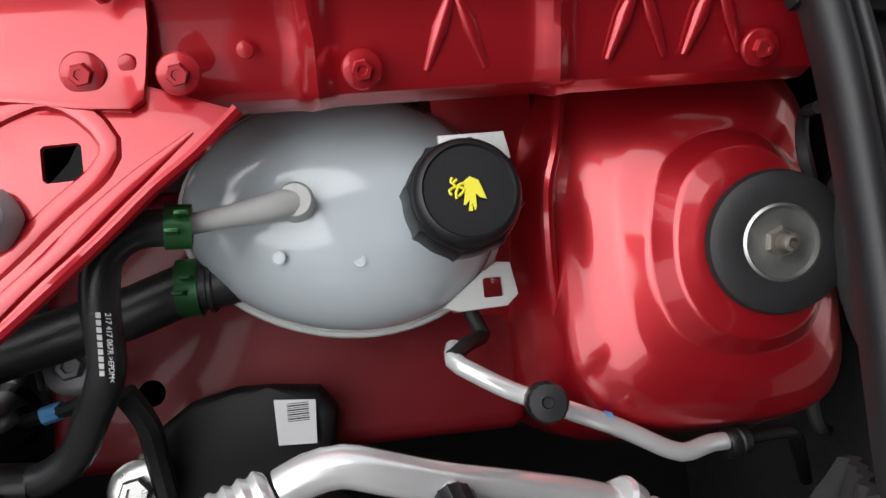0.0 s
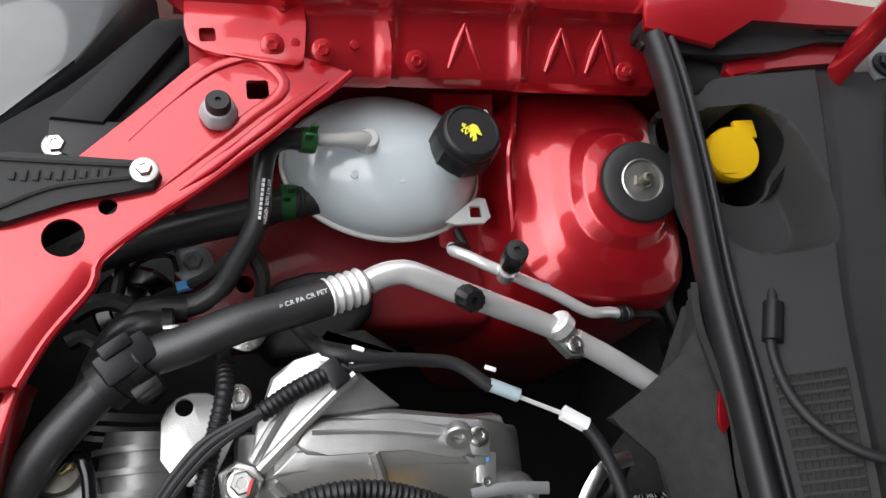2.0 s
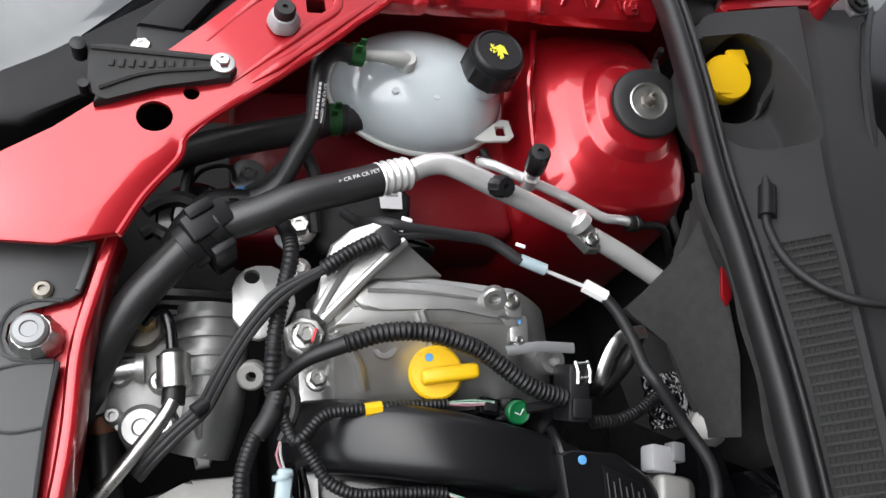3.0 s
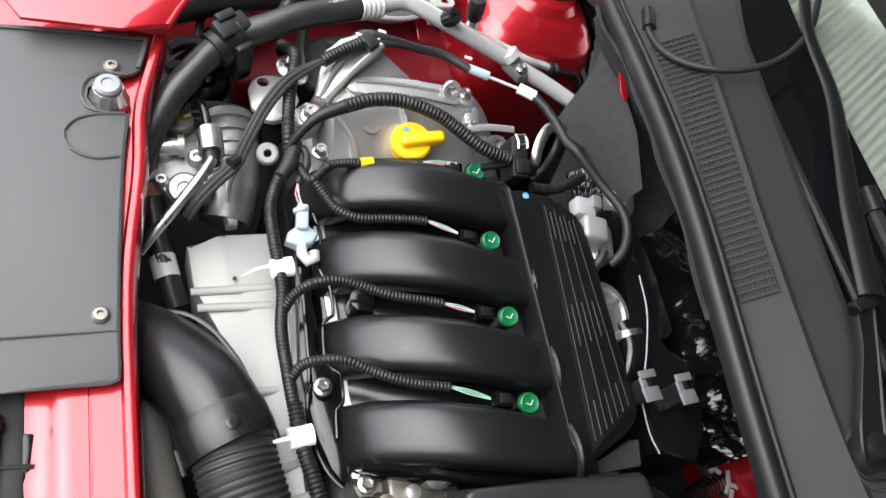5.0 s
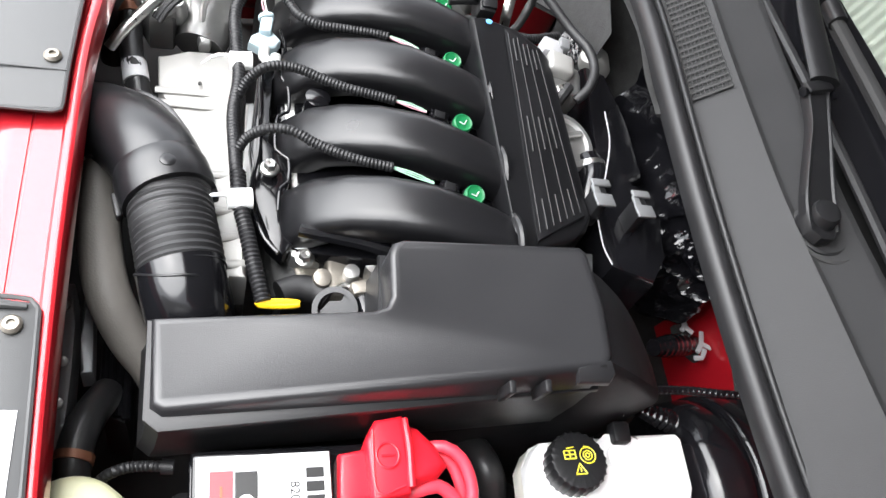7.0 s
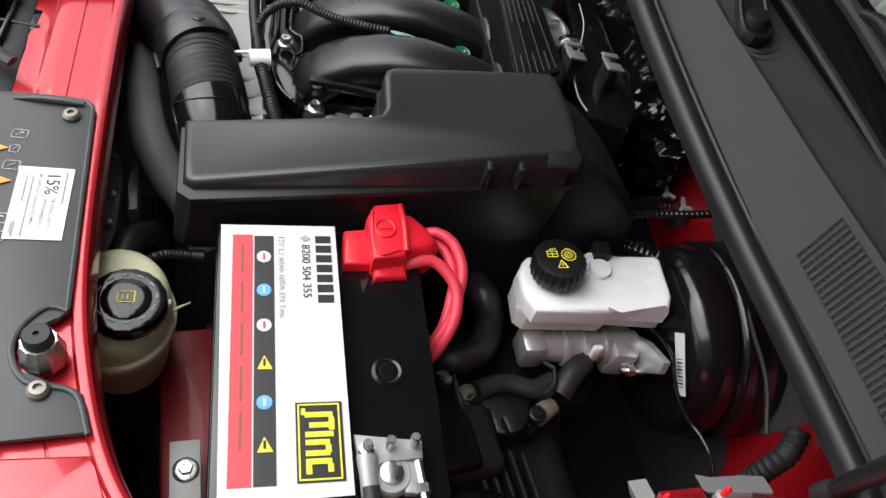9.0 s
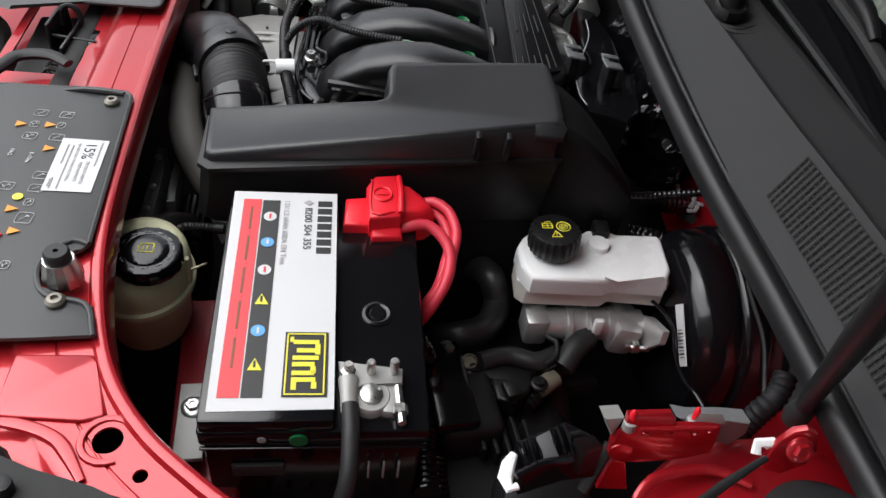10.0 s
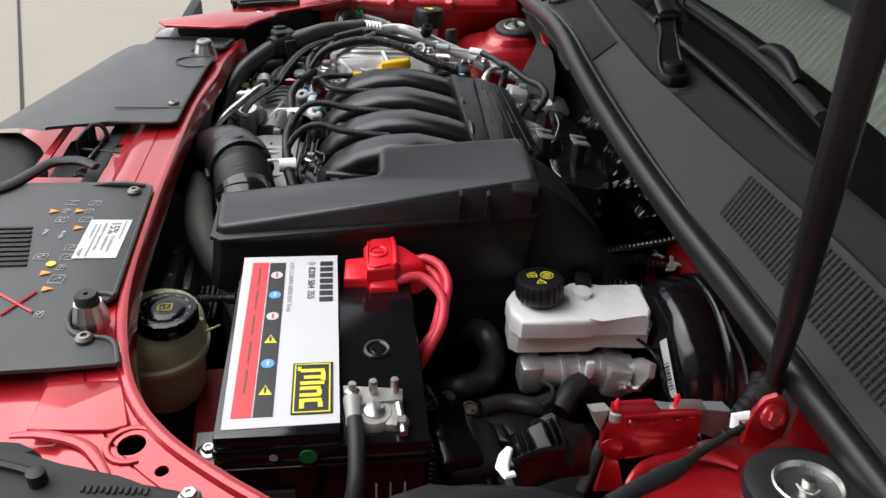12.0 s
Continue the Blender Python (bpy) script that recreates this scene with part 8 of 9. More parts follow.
# ---- power steering reservoir ----
ps = thing("steering_reservoir", "cream translucent power steering fluid reservoir", "reservoir")
PM = pose(-0.303, -0.405, 0.770, 1, 1, 0) @ Matrix.Scale(1.0, 4)
PB = Matrix.Translation((-0.316, -0.386, 0.770)) @ Matrix.Diagonal((0.87, 1.0, 1.0, 1.0))
part("body", lathe([(0.030, -0.105), (0.042, -0.093), (0.0455, -0.046), (0.0480, -0.041), (0.0500, -0.034), (0.0500, -0.018), (0.0488, -0.010), (0.0455, -0.003), (0.0395, 0.0015), (0.033, 0.0035)], PB, n=56), CREAM, ps, smooth=60)
part("rim", lathe([(0.0475, -0.044), (0.0525, -0.0425), (0.0535, -0.039), (0.0530, -0.0355), (0.0495, -0.033)], PB, n=56, closed=False), CREAM, ps)
part("seam_tab", box((-0.2735, -0.394, 0.752), (0.005, 0.006, 0.030), (0, 0, 0), 0.0015), CREAM, ps)
part("cap", lathe([(0.0280, 0.001), (0.0298, 0.004), (0.0298, 0.014), (0.0286, 0.0170), (0.0262, 0.0178), (0.0190, 0.0172), (0.0185, 0.0185), (0.0165, 0.0195), (0.012, 0.0198), (0.004, 0.0198)], PM, n=72, lobes=18, depth=0.02, sharp=1), BLACK_GLOSS, ps, "black screw cap with a yellow mark")
bm = bmesh.new()
for i in range(12):
    a = 2 * math.pi * i / 12
    tube_into(bm, [PM @ Vector((0.0225 * math.cos(a), 0.0225 * math.sin(a), 0.0178)), PM @ Vector((0.0225 * math.cos(a + 0.22), 0.0225 * math.sin(a + 0.22), 0.0178))], 0.0007, n=5)
part("ring_print", bm, GREYINK, ps, "raised print round the cap")
pm2 = PM @ Matrix.Translation((0, 0, 0.0201)) @ Matrix.Scale(1.25, 4)
bm = bmesh.new()
for a, b in (((-0.005, -0.004), (0.005, -0.004)), ((0.005, -0.004), (0.005, 0.004)), ((0.005, 0.004), (-0.003, 0.004)), ((-0.003, 0.004), (-0.005, 0.002)), ((-0.005, 0.002), (-0.005, -0.004)), ((0.001, -0.002), (0.001, 0.002)), ((-0.002, 0.001), (-0.002, -0.002))):
    tube_into(bm, [pm2 @ Vector((*a, 0)), pm2 @ Vector((*b, 0))], 0.0005, n=5)
part("can_mark", bm, YELLOW_INK, ps)
part("spike", slab([(-0.273, -0.388, 0.748), (-0.258, -0.384, 0.752), (-0.273, -0.391, 0.748)], 0.002), CREAM, ps)

inner = tagged(part("near_leg", box((-0.249, -0.512, 0.60), (0.06, 0.30, 0.16), (0, 0, 4), 0.006), RED_SHADED), "red chassis side beside the battery, shade put into its darker paint", "chassis leg", kind="structure")
sb = thing("battery_bracket", "zinc steel battery bracket with a bolt", "bracket")
bp_ = V((-0.257, -0.512, 0.706))
part("strip", box(bp_ + Vector((0.0, -0.012, -0.003)), (0.024, 0.075, 0.005), (0, 0, 3), 0.001), ALU_DULL, sb)
part("bolt", bolt_bm(bp_, r=0.006, washer=1.7), STEEL, sb)

# ---- brake reservoir, master cylinder, booster ----
FLUID = mk("fluid_tinted_plastic", (0.80, 0.78, 0.72), 0.34, 0, 0, 0.10, 35, 0.03, 300, sub=0.2)
res = thing("brake_reservoir", "milky white plastic brake fluid reservoir", "reservoir")
top = [(x, y, 0.746) for x, y in ((0.050, -0.331), (0.056, -0.325), (0.111, -0.323), (0.119, -0.327), (0.144, -0.328), (0.152, -0.3225), (0.196, -0.323), (0.2005, -0.329), (0.198, -0.374), (0.189, -0.392), (0.135, -0.388), (0.125, -0.393), (0.051, -0.390), (0.043, -0.372), (0.042, -0.345))]
part("upper_shell", slab(top, 0.022, 0.006, 4), WHITE_PLASTIC, res)
seam = [(x, y, 0.724) for x, y in ((0.054, -0.324), (0.062, -0.321), (0.198, -0.321), (0.206, -0.328), (0.2095, -0.362), (0.198, -0.381), (0.142, -0.376), (0.131, -0.383), (0.050, -0.380), (0.042, -0.372), (0.044, -0.340))]
part("weld_seam", slab(seam, 0.0035, 0.001), WHITE_PLASTIC, res)
part("lower_shell", slab([(x * 0.985 + 0.002, y * 0.996 - 0.001, 0.7205) for x, y, z in seam], 0.024, 0.004), FLUID, res, "fluid-tinted lower shell")
part("float_dimple", lathe([(0.0115, -0.004), (0.0108, 0.0006), (0.008, 0.0012), (0.003, 0.0010)], axis_m((0.127, -0.344, 0.751), (0, 0, 1)), n=24), WHITE_PLASTIC, res)
KM = pose(0.076, -0.352, 0.756, -3, -2, 0)
bcap = new("cap")
bcap.parent = res
bcap["label"] = "black ribbed brake fluid cap with yellow symbols"
part("cap", lathe([(0.0238, -0.004), (0.0250, 0.0), (0.0252, 0.016), (0.0238, 0.0185), (0.021, 0.0195), (0.004, 0.0195)], KM, n=144, lobes=24, depth=0.045, sharp=1), BLACK, bcap)
km = KM @ Matrix.Translation((0, 0, 0.0197))
bm = bmesh.new()
for cx, cy, r in ((0.008, 0.003, 0.0070), (0.008, 0.003, 0.0040), (0.008, 0.003, 0.0018)):
    tube_into(bm, [km @ Vector((cx + r * math.cos(a), cy + r * math.sin(a), 0)) for a in [2 * math.pi * i / 14 for i in range(15)]], 0.0006, n=5)
for P in (((-0.006, -0.0125), (0.004, -0.0125), (-0.001, -0.0035), (-0.006, -0.0125)), ((-0.001, -0.0105), (-0.001, -0.0070)), ((-0.013, 0.001), (-0.003, 0.001), (-0.003, 0.008), (-0.013, 0.008), (-0.013, 0.001)), ((-0.008, 0.001), (-0.008, 0.008)), ((-0.013, 0.0045), (-0.003, 0.0045)), ((-0.010, 0.010), (-0.003, 0.011)), ((0.006, 0.011), (0.011, 0.010))):
    for a, b in zip(P, P[1:]):
        tube_into(bm, [km @ Vector((*a, 0)), km @ Vector((*b, 0))], 0.0006, n=5)
part("symbols", bm, YELLOW_INK, bcap, "yellow printed symbols")
part("probe", box((0.134, -0.322, 0.748), (0.017, 0.020, 0.016), (0, 0, -4), 0.003), BLACK, bcap)

mcy = thing("master_cylinder", "cast aluminium brake master cylinder", "brake cylinder")
part("barrel", tube([(0.063, -0.384, 0.672), (0.112, -0.384, 0.672), (0.181, -0.386, 0.672)], [0.0165, 0.0175, 0.0165], n=24), CYL_ALU, mcy)
part("front_boss", box((0.067, -0.384, 0.672), (0.026, 0.034, 0.036), bevel=0.006), CYL_ALU, mcy)
part("rear_boss", box((0.161, -0.387, 0.668), (0.030, 0.044, 0.040), (0, 12, 0), 0.007), CYL_ALU, mcy)
for xx in (0.102, 0.122, 0.146):
    part("collar", lathe([(0.0178, -0.003), (0.0195, -0.002), (0.0195, 0.002), (0.0178, 0.003)], axis_m((xx, -0.386, 0.672), (1, 0, 0)), n=28), CYL_ALU, mcy)
part("flange", slab([(0.181, -0.354, 0.655), (0.181, -0.398, 0.698), (0.180, -0.434, 0.718), (0.179, -0.438, 0.703), (0.180, -0.414, 0.664), (0.181, -0.363, 0.621)], 0.007, 0.002, 2, (1, 0, 0)), CYL_ALU, mcy, "cast mounting flange")
part("lug", box((0.128, -0.403, 0.688), (0.010, 0.006, 0.022), bevel=0.002), WHITE_PLASTIC, mcy)
part("stud", tube([(0.160, -0.412, 0.668), (0.186, -0.415, 0.667)], 0.0032, n=8), STEEL, mcy)
part("nut", lathe([(0.007, -0.003), (0.007, 0.004)], axis_m((0.170, -0.413, 0.668), (1, 0, 0)), n=6), STEEL, mcy)
bo = thing("brake_booster", "large glossy black brake booster drum with a bar-code label", "brake booster")
OM2 = axis_m((0.206, -0.370, 0.658), (1, 0, 0))
part("drum", lathe([(0.025, -0.006), (0.055, -0.004), (0.078, -0.001), (0.090, 0.003), (0.097, 0.010), (0.1015, 0.020), (0.1035, 0.032), (0.1040, 0.044), (0.1022, 0.0465), (0.1022, 0.0500), (0.1060, 0.0520), (0.1080, 0.0560), (0.1085, 0.0640), (0.1082, 0.0720), (0.1064, 0.0740), (0.1064, 0.0780), (0.1080, 0.0800), (0.1080, 0.0980), (0.090, 0.106)], OM2, n=80), BLACK_GLOSS, bo, smooth=62)
lp = [(0.2015, -0.402, 0.722), (0.2025, -0.411, 0.734), (0.2030, -0.460, 0.697), (0.2020, -0.453, 0.687)]
part("label", slab([V(p) + Vector((-0.0006, 0, 0)) for p in lp], 0.0012, down=(1, 0, 0)), WHITE, bo, "white bar-code label")
for i in range(9):
    a, b = V(lp[0]).lerp(V(lp[3]), 0.42 + 0.055 * i), V(lp[1]).lerp(V(lp[2]), 0.42 + 0.055 * i)
    o = Vector((-0.0009, 0, 0))
    part("bar", tube([a.lerp(b, 0.2) + o, a.lerp(b, 0.8) + o], 0.0005 + 0.0004 * (i % 2), n=4), INK, bo)
vac = thing("vacuum_hose", "thin black vacuum hose to the booster", "hose")
part("hose", tube([(0.258, -0.313, 0.802), (0.245, -0.308, 0.795), (0.224, -0.301, 0.785), (0.196, -0.293, 0.775), (0.162, -0.289, 0.768), (0.150, -0.292, 0.762), (0.138, -0.305, 0.752)], 0.0042, n=10, rib=0.06, pitch=0.005), BLACK_GLOSS, vac)
part("elbow", tube([(0.178, -0.291, 0.722), (0.192, -0.297, 0.721), (0.212, -0.305, 0.719)], [0.008, 0.0105, 0.0115], n=16, rib=0.07, pitch=0.006), BLACK_GLOSS, vac, "black ribbed elbow")
sensor = thing("booster_cable", "black sensor cable beside the booster", "cable", "cables")
part("cable", tube([(0.176, -0.399, 0.725), (0.187, -0.409, 0.720), (0.193, -0.427, 0.715), (0.191, -0.445, 0.710), (0.187, -0.468, 0.710), (0.186, -0.494, 0.715), (0.189, -0.512, 0.720), (0.194, -0.535, 0.715), (0.198, -0.560, 0.690)], 0.0019, n=8), BLACK_GLOSS, sensor)
valve = thing("check_valve", "grey plastic check valve with tabs on a red panel", "valve")
part("tube", tube([(0.224, -0.219, 0.708), (0.248, -0.214, 0.700), (0.268, -0.210, 0.694), (0.292, -0.207, 0.687)], [0.009, 0.0125, 0.0125, 0.010], n=18, rib=0.04, pitch=0.008), BLACK_GLOSS, valve, "black ribbed tube")
part("grommet", slab([(0.277, -0.179, 0.683), (0.299, -0.175, 0.683), (0.318, -0.192, 0.683), (0.321, -0.213, 0.683), (0.306, -0.228, 0.683), (0.291, -0.221, 0.683), (0.277, -0.206, 0.683)], 0.010, 0.003), GREY, valve, "grey oval grommet")
for pts in ([(0.280, -0.179, 0.699), (0.277, -0.190, 0.699), (0.272, -0.195, 0.699)], [(0.277, -0.190, 0.699), (0.285, -0.198, 0.699)], [(0.296, -0.197, 0.699), (0.291, -0.211, 0.699), (0.283, -0.221, 0.699)], [(0.291, -0.211, 0.699), (0.302, -0.217, 0.699)], [(0.277, -0.228, 0.699), (0.286, -0.228, 0.699), (0.293, -0.218, 0.699)]):
    part("tab", tube(pts, 0.0030, n=6, flat=0.6), GREYINK, valve, "pale grey tab")

# ---- near strut tower and relay bracket ----
tn = thing("strut_tower", "glossy red pressed strut tower near the windscreen", "strut tower", kind="structure")
SC = Vector((0.188, -0.705, 0.803))
part("dome", lathe([(0.0, 0.0), (0.040, 0.0), (0.046, -0.003), (0.062, -0.012), (0.095, -0.020), (0.118, -0.028), (0.126, -0.040), (0.130, -0.10), (0.132, -0.40)][1:], axis_m(SC, (0, 0.05, 1)), n=64), RED, tn)
part("pressed_ring", tube([(0.071, -0.655, 0.781), (0.078, -0.645, 0.785), (0.091, -0.634, 0.789), (0.112, -0.629, 0.791), (0.133, -0.627, 0.791), (0.149, -0.631, 0.791), (0.164, -0.641, 0.791)], [0.003, 0.0045, 0.0045, 0.0045, 0.003], n=10, flat=0.6), RED, tn)
part("wing_wall", sheet(lambda u, v: Vector((0.02 + 0.28 * u, -0.80 + 0.03 * math.sin(u * 6), 0.45 + 0.40 * v)), 10, 6, 0.005, (0, -1, 0)), RED, tn)
mn = thing("strut_mount", "black rubber strut top mount with a steel cup and nut", "strut mount")
MN = axis_m((0.177, -0.700, 0.826), (-0.05, 0.10, 1))
part("rubber_pad", lathe([(0.040, -0.008), (0.0425, 0.001), (0.041, 0.007), (0.035, 0.0095), (0.0225, 0.0085), (0.021, 0.003)], MN, n=48), RUBBER, mn)
part("cup", lathe([(0.0228, 0.0065), (0.0238, 0.0098), (0.0225, 0.0106), (0.0200, 0.0050), (0.0150, -0.0015), (0.0110, -0.0030), (0.007, -0.003)], MN, n=40), STEEL, mn, "bright steel cup washer")
part("nut", lathe([(0.0085, -0.003), (0.0085, 0.006), (0.0070, 0.0075)], MN, n=6), STEEL, mn)
part("stud", lathe([(0.0045, 0.005), (0.0047, 0.007), (0.0043, 0.008), (0.0047, 0.009), (0.0045, 0.014), (0.0025, 0.0145)], MN, n=18), STEEL, mn)
tagged(part("wall_dash_slope", sheet(lambda u, v: dash_pt(-0.16 - 0.66 * u, v * 1.3), 24, 10, 0.006, (1, 0, 0)), RED), "red painted bulkhead slope under the bonnet seal", "bulkhead", kind="structure")

rb = thing("relay_bracket", "red painted upright bracket with grey steel plates", "bracket")
part("face", slab([(0.071, -0.607, 0.813), (0.080, -0.608, 0.817), (0.107, -0.610, 0.819), (0.137, -0.611, 0.819), (0.141, -0.611, 0.818), (0.143, -0.611, 0.799), (0.145, -0.610, 0.784), (0.128, -0.610, 0.776), (0.091, -0.610, 0.774), (0.081, -0.609, 0.770), (0.073, -0.607, 0.771), (0.066, -0.606, 0.783), (0.066, -0.604, 0.793), (0.071, -0.607, 0.810)], 0.005, 0.0018, 2, (0.05, 1, 0.2)), RED, rb)
part("top_flange", slab([(0.071, -0.604, 0.826), (0.104, -0.603, 0.826), (0.107, -0.606, 0.823), (0.107, -0.610, 0.819), (0.080, -0.609, 0.818), (0.070, -0.607, 0.820)], 0.006, 0.002, 2, (0, 1, -0.3)), RED, rb)
part("fold_lip", tube([(0.079, -0.611, 0.819), (0.106, -0.611, 0.819), (0.137, -0.611, 0.819)], 0.002, n=8), RED, rb)
part("leg", slab([(0.073, -0.605, 0.771), (0.083, -0.607, 0.769), (0.090, -0.615, 0.741), (0.065, -0.614, 0.741), (0.072, -0.606, 0.761)], 0.004, 0.001, 2, (0.05, 1, 0.2)), RED, rb)
part("side_tray", slab([(0.056, -0.601, 0.817), (0.071, -0.600, 0.817), (0.068, -0.602, 0.801), (0.066, -0.602, 0.796)], 0.02, 0.002, 2, (0.1, 1, -0.5)), ALU_DULL, rb, "grey steel plate")
part("side_tray", slab([(0.114, -0.596, 0.811), (0.126, -0.599, 0.811), (0.152, -0.599, 0.811), (0.171, -0.601, 0.811), (0.173, -0.601, 0.796), (0.163, -0.602, 0.781), (0.149, -0.603, 0.789)], 0.016, 0.002, 2, (0, 1, -0.3)), GREYCAST, rb, "grey steel plate")
part("cap_plate", slab([(0.120, -0.605, 0.817), (0.124, -0.604, 0.829), (0.141, -0.605, 0.829), (0.147, -0.608, 0.819), (0.134, -0.607, 0.817)], 0.012, 0.002, 2, (0, 0.5, -1)), ALU_DULL, rb, "bright zinc plate")
for p in [(0.074, -0.603, 0.831), (0.123, -0.601, 0.831)]:
    part("stud", lathe([(0.0024, -0.016), (0.0024, -0.003), (0.0016, -0.001), (0.0008, 0.0)], axis_m(p, (0, 0.1, 1)), n=14), REDPLAST, rb, "red-capped stud")
    part("collar", lathe([(0.005, -0.020), (0.005, -0.013), (0.0035, -0.012)], axis_m(p, (0, 0.1, 1)), n=14), ALU_DULL, rb)
for p in [(0.086, -0.609, 0.810), (0.103, -0.610, 0.812), (0.123, -0.612, 0.812), (0.133, -0.612, 0.815)]:
    part("dimple", lathe([(0.0036, -0.002), (0.003, 0.001), (0.001, 0.0014)], axis_m(p, (-0.05, -1, -0.2)), n=14), RED, rb)
part("ear_boss", lathe([(0.010, -0.003), (0.009, 0.002), (0.005, 0.003)], axis_m((0.075, -0.606, 0.783), (-0.05, -1, 0.1)), n=20), RED, rb)
part("ear", slab([(0.159, -0.642, 0.816), (0.161, -0.639, 0.833), (0.164, -0.639, 0.847), (0.170, -0.638, 0.856), (0.177, -0.640, 0.861), (0.185, -0.642, 0.857), (0.191, -0.644, 0.841), (0.190, -0.644, 0.823), (0.176, -0.644, 0.811)], 0.005, 0.0015, 2, (0.2, 1, -0.2)), RED, rb, "red round ear")
part("bolt", bolt_bm((0.174, -0.647, 0.847), (0, -0.8, 0.5), 0.0068, 1.4), RED, rb)
part("tag", tube([(0.153, -0.638, 0.829), (0.154, -0.633, 0.835), (0.163, -0.634, 0.837), (0.163, -0.633, 0.831)], 0.004, n=8, flat=0.7), WHITE_PLASTIC, rb, "white plastic clip")
part("tag", box((0.166, -0.638, 0.819), (0.008, 0.003, 0.005), bevel=0.001), WHITE_PLASTIC, rb)
part("strut", tube([(0.070, -0.599, 0.781), (0.060, -0.610, 0.766), (0.050, -0.621, 0.751)], 0.005, n=8, flat=0.6), DARK_METAL, rb, "dark steel strut")
bx = thing("fuse_connector", "black multi-way connector with a white lever", "connector")
part("body", slab([(-0.009, -0.612, 0.808), (0.027, -0.600, 0.815), (0.046, -0.612, 0.815), (0.056, -0.617, 0.800), (0.031, -0.620, 0.800), (-0.003, -0.628, 0.795)], 0.035, 0.003), BLACK_GLOSS, bx)
# added block that darkens the space under the connector
part("base", slab([(-0.006, -0.584, 0.745), (0.029, -0.576, 0.745), (0.066, -0.569, 0.745), (0.056, -0.618, 0.745), (0.045, -0.644, 0.745), (-0.012, -0.640, 0.745)], 0.06, 0.006), MATT_BLACK, bx, "black block added for the dark space under the connector")
part("lid", slab([(0.003, -0.615, 0.818), (0.013, -0.610, 0.818), (0.020, -0.624, 0.806), (0.010, -0.627, 0.806)], 0.004, 0.001), GREYCAST, bx, "grey lid strip")
part("plug", slab([(0.030, -0.618, 0.822), (0.044, -0.616, 0.822), (0.054, -0.619, 0.810), (0.039, -0.624, 0.810)], 0.03, 0.003), BLACK, bx)
for i in range(7):
    a, b = V((-0.007, -0.616, 0.812)).lerp(V((0.024, -0.605, 0.818)), i / 6), V((-0.002, -0.630, 0.798)).lerp(V((0.031, -0.622, 0.804)), i / 6)
    part("rib", tube([a, a.lerp(b, 0.5) + Vector((0, 0, 0.002)), b], 0.0018, n=6), BLACK_GLOSS, bx)
part("rail", tube([(-0.014, -0.639, 0.806), (0.008, -0.629, 0.806), (0.029, -0.627, 0.806)], 0.0028, n=6), BLACK_GLOSS, bx)
part("lever", tube([(-0.011, -0.618, 0.800), (-0.016, -0.626, 0.800), (-0.020, -0.637, 0.800), (-0.018, -0.645, 0.800), (-0.012, -0.643, 0.800)], [0.003, 0.005, 0.0055, 0.004, 0.003], n=8, flat=0.6), WHITE_PLASTIC, bx, "white lever")
bx2 = thing("bonnet_cable", "black sleeved cable over the near strut tower", "cable", "cables")
part("cable", tube([(0.151, -0.649, 0.841), (0.135, -0.657, 0.841), (0.109, -0.671, 0.841), (0.087, -0.686, 0.843), (0.055, -0.702, 0.846), (0.030, -0.714, 0.846)], [0.0024, 0.0030, 0.0036, 0.0068, 0.0060, 0.0055], n=10), RUBBER, bx2)
bar = thing("wing_cover", "dark plastic cover along the wing edge", "cover")
part("cover", slab([(-0.108, -0.719, 0.875), (-0.085, -0.715, 0.875), (-0.054, -0.714, 0.875), (-0.020, -0.719, 0.875), (0.001, -0.728, 0.875), (0.017, -0.747, 0.875), (-0.139, -0.744, 0.875)], 0.02, 0.006), BLACK, bar)

# dark lumps around the gear linkage, their colour darkened for the shade there
gb = thing("gearbox", "dark gearbox casing with bolts and vents", "gearbox")
part("casing", box((0.02, -0.46, 0.56), (0.17, 0.28, 0.12), (0, 0, 5), 0.03, 3), MATT_BLACK, gb)
part("socket", lathe([(0.022, -0.02), (0.022, 0.006), (0.016, 0.006), (0.014, -0.012)], axis_m((-0.021, -0.484, 0.650), (0, -0.2, 1)), n=24), BLACK_GLOSS, gb)
for p in [(-0.001, -0.437, 0.660), (-0.025, -0.416, 0.660), (0.063, -0.454, 0.660)]:
    part("bolt", bolt_bm(p, r=0.006, washer=1.5), DARK_METAL, gb)
hh_ = thing("breather_hose", "bent dark rubber hose behind the battery cables", "hose")
part("hose", tube([(0.010, -0.284, 0.655), (0.020, -0.303, 0.670), (0.028, -0.330, 0.680), (0.034, -0.348, 0.660), (0.017, -0.381, 0.660), (-0.014, -0.393, 0.660), (-0.032, -0.380, 0.640)], 0.015, n=16), HOSE, hh_)
for pts, r, lab in (([(-0.064, -0.431, 0.700), (-0.046, -0.434, 0.660), (-0.052, -0.481, 0.660), (-0.058, -0.530, 0.660), (-0.057, -0.570, 0.660)], 0.012, "shiny taped loom beside the battery"), ([(0.131, -0.386, 0.640), (0.100, -0.418, 0.640), (0.071, -0.447, 0.640), (0.050, -0.467, 0.640)], 0.009, "dark ribbed hose below the cylinder"), ([(-0.021, -0.395, 0.620), (-0.032, -0.454, 0.620), (-0.040, -0.519, 0.620), (-0.039, -0.555, 0.620)], 0.009, "black loom by the gearbox")):
    t = thing("dark_loom", lab, "cable", "dark looms")
    part("sleeve", tube(pts, r, n=10, rib=0.08, pitch=0.006), BLACK_GLOSS, t)
gc = thing("gearbox_fitting", "grey cast fitting beside the gear linkage", "fitting")
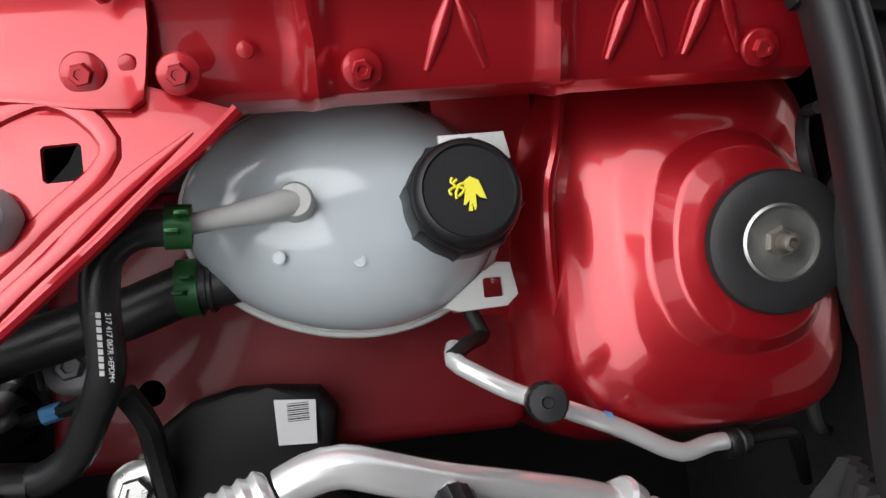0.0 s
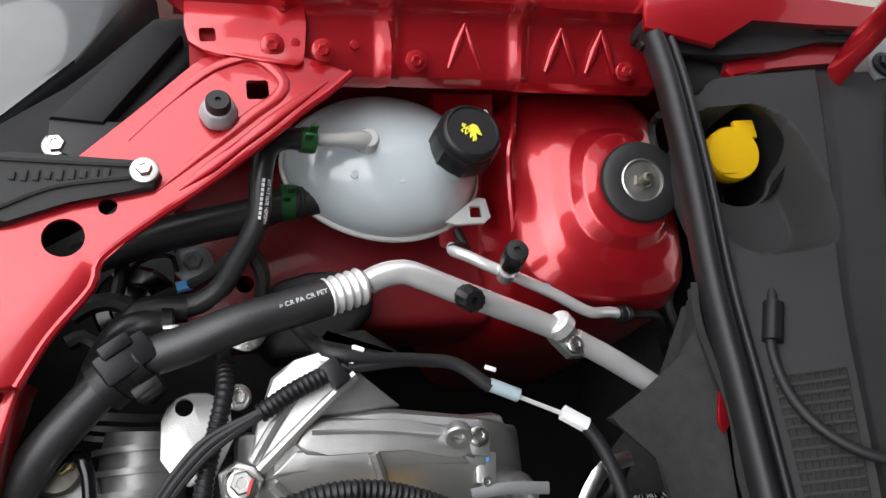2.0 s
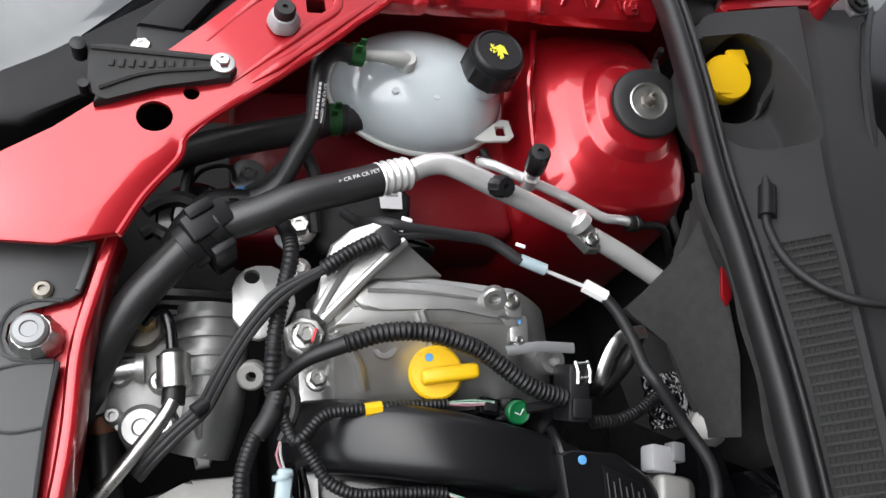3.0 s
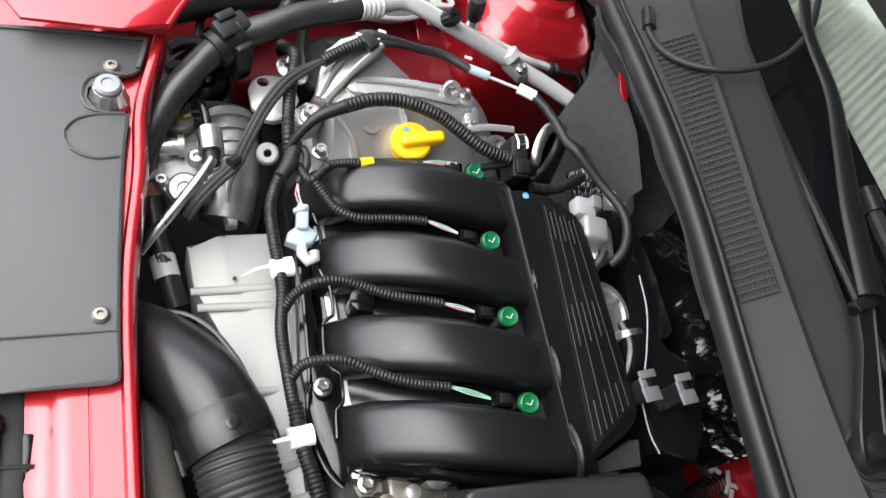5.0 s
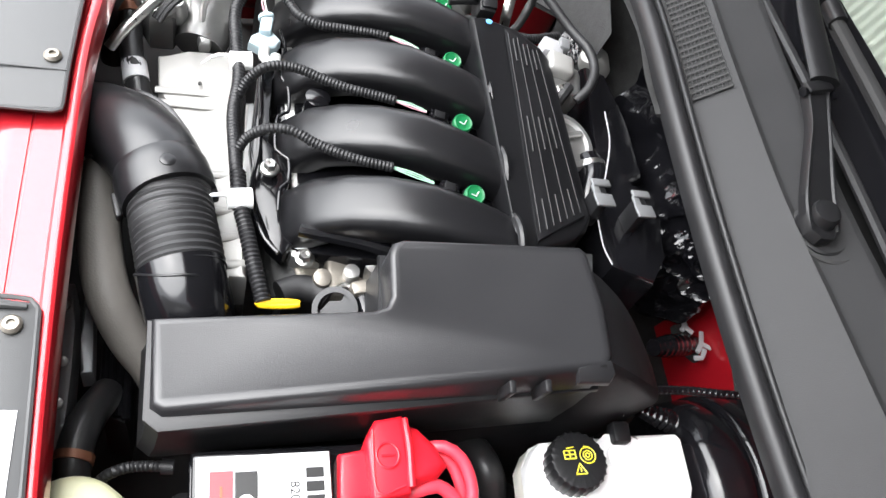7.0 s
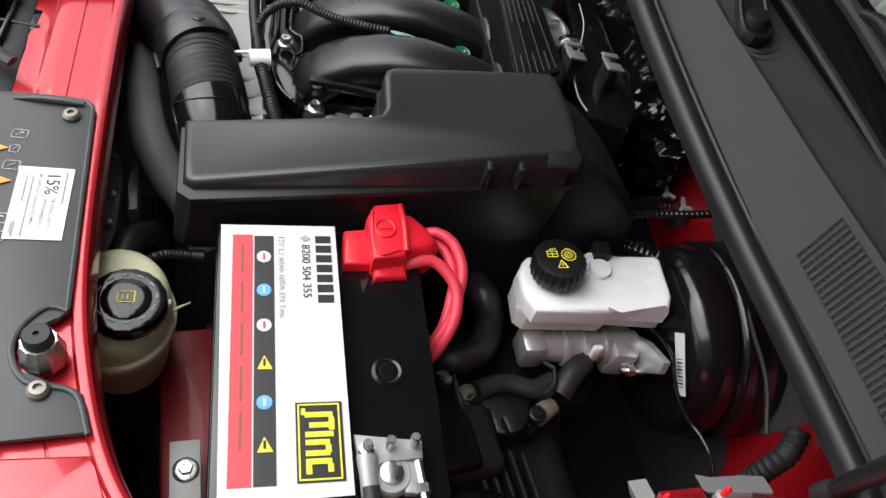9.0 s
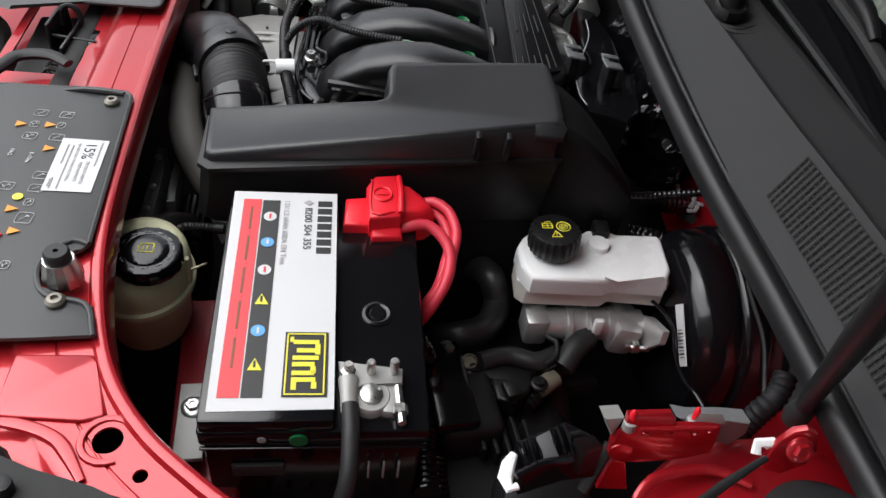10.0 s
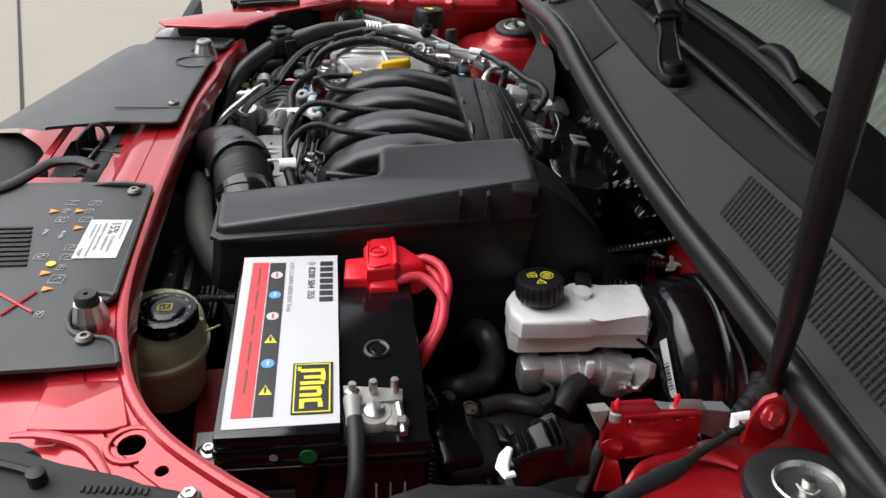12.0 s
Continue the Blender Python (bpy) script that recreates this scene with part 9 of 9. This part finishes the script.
part("casting", slab([(0.015, -0.445, 0.658), (0.037, -0.439, 0.658), (0.059, -0.445, 0.658), (0.054, -0.460, 0.658), (0.037, -0.475, 0.658), (0.019, -0.470, 0.658)], 0.02, 0.004, 3), DARK_METAL, gc)
part("arm", tube([(0.006, -0.428, 0.662), (0.036, -0.420, 0.662), (0.064, -0.428, 0.662), (0.086, -0.419, 0.662)], 0.010, n=12), HOSE, gc, "black hose")
part("tab", box((0.032, -0.467, 0.668), (0.016, 0.020, 0.010), (0, 0, 15), 0.003), DARK_METAL, gc)
part("wire", tube([(0.076, -0.405, 0.675), (0.085, -0.412, 0.675), (0.081, -0.431, 0.675), (0.068, -0.442, 0.675)], 0.0025, n=8), RUBBER, gc)
part("bolt", bolt_bm((-0.026, -0.422, 0.672), r=0.0055, washer=1.6), STEEL, gc)
part("ledge", box((0.071, -0.379, 0.600), (0.14, 0.10, 0.03), (0, 0, 8), 0.008), MATT_BLACK, gc, "dark ledge")
for i in range(5):
    part("rib", box(V((-0.001, -0.497, 0.640)) + Vector((0.012 * i, -0.004 * i, 0)), (0.004, 0.05, 0.02), (0, 0, 8), 0.001), MATT_BLACK, gc)
lk = thing("gear_linkage", "black cast linkage parts beside the battery", "linkage")
part("arm", box((-0.031, -0.461, 0.660), (0.045, 0.10, 0.03), (0, 0, 8), 0.006), BLACK_GLOSS, lk)
part("lever", box((0.024, -0.437, 0.650), (0.07, 0.022, 0.018), (0, 0, -14), 0.005), DARK_METAL, lk)

part("ring_plug", lathe([(0.008, -0.002), (0.008, 0.004), (0.0065, 0.0045), (0.0065, 0.001), (0.003, 0.001)], axis_m((-0.006, -0.431, 0.665), (0, -0.3, 1)), n=20), TAN, lk, "tan plastic ring")
part("socket_body", box((-0.013, -0.476, 0.640), (0.065, 0.075, 0.05), (0, 0, 8), 0.012, 3), BLACK, lk)
part("nut", bolt_bm((-0.028, -0.419, 0.672), r=0.005, washer=1.8), STEEL, lk)
col = thing("steering_shaft", "dull grey steering shaft joint going down by the bulkhead", "shaft")
part("tube", tube([(0.076, -0.424, 0.660), (0.090, -0.433, 0.620), (0.100, -0.457, 0.580)], 0.014, n=16), DARK_METAL, col)
part("collar", tube([(0.064, -0.454, 0.652), (0.083, -0.441, 0.652)], 0.010, n=14), TAN, col, "tan collar")
part("boot", tube([(0.090, -0.434, 0.660), (0.105, -0.417, 0.670), (0.121, -0.402, 0.670)], 0.0125, n=14), RUBBER, col, "ribbed rubber boot")
dk = thing("bulkhead_hose", "short dark ribbed hose at the foot of the red bulkhead", "hose")
part("hose", tube([(0.229, -0.545, 0.795), (0.224, -0.553, 0.790), (0.216, -0.561, 0.783), (0.208, -0.564, 0.770), (0.200, -0.566, 0.745)], 0.0095, n=14, rib=0.08, pitch=0.006), MATT_BLACK, dk)
wr = thing("wiper_wire", "thin black cable along the red bulkhead", "cable", "cables")
part("cable", tube([(0.290, -0.330, 0.780), (0.274, -0.358, 0.760), (0.264, -0.395, 0.760), (0.262, -0.425, 0.755), (0.257, -0.473, 0.750), (0.245, -0.520, 0.735)], 0.0022, n=8), RUBBER, wr)

# radiator frame, hoses and conduit between the slam panel and the air box
rf = thing("radiator_support", "grey steel radiator support rail beside the slam panel", "radiator support")
part("rail", slab([(-0.351, -0.148, 0.705), (-0.339, -0.148, 0.705), (-0.335, -0.192, 0.705), (-0.334, -0.242, 0.705), (-0.335, -0.288, 0.705), (-0.334, -0.318, 0.705), (-0.344, -0.318, 0.705), (-0.347, -0.269, 0.705), (-0.347, -0.202, 0.705)], 0.05, 0.003), GREYCAST, rf)
part("stay", slab([(-0.332, -0.154, 0.690), (-0.323, -0.162, 0.690), (-0.319, -0.227, 0.690), (-0.329, -0.228, 0.690), (-0.331, -0.196, 0.690)], 0.03, 0.003), GREYCAST, rf, "short grey stay")
for p in [(-0.344, -0.172, 0.708), (-0.341, -0.224, 0.708), (-0.341, -0.261, 0.708)]:
    part("rivet", lathe([(0.0045, -0.002), (0.004, 0.001), (0.002, 0.002)], axis_m(p, (0, 0, 1)), n=14), STEEL, rf)
fs = thing("fan_shroud", "glossy black ribbed fan shroud below the hoses", "fan shroud")
part("shroud", slab([(-0.315, -0.181, 0.660), (-0.293, -0.181, 0.660), (-0.291, -0.265, 0.660), (-0.313, -0.254, 0.660)], 0.10, 0.006), MATT_BLACK, fs)
for i in range(4):
    part("rib", tube([V((-0.313, -0.189, 0.664)).lerp(V((-0.293, -0.189, 0.664)), i / 3), V((-0.311, -0.254, 0.664)).lerp(V((-0.292, -0.261, 0.664)), i / 3)], 0.004, n=8), BLACK_GLOSS, fs)
rh = thing("reservoir_hose", "thick dark hose rising to the steering reservoir", "hose", "coolant hoses")
part("hose", tube([(-0.309, -0.235, 0.660), (-0.317, -0.261, 0.685), (-0.323, -0.285, 0.700), (-0.326, -0.308, 0.700), (-0.327, -0.333, 0.690)], 0.0145, n=18), HOSE, rh)
part("clip", tube([(-0.325, -0.302, 0.701), (-0.326, -0.309, 0.701)], 0.0158, n=18), RUST, rh, "brown clip")
cdt = thing("front_loom", "thin black corrugated conduit in front of the battery", "cable", "wiring looms")
part("conduit", tube([(-0.307, -0.339, 0.720), (-0.301, -0.334, 0.735), (-0.291, -0.331, 0.745), (-0.277, -0.328, 0.745), (-0.255, -0.329, 0.745)], 0.0042, n=10, rib=0.10, pitch=0.0034), BLACK, cdt)
part("end_joint", tube([(-0.258, -0.329, 0.745), (-0.249, -0.330, 0.745)], 0.0060, n=10), BLACK, cdt)
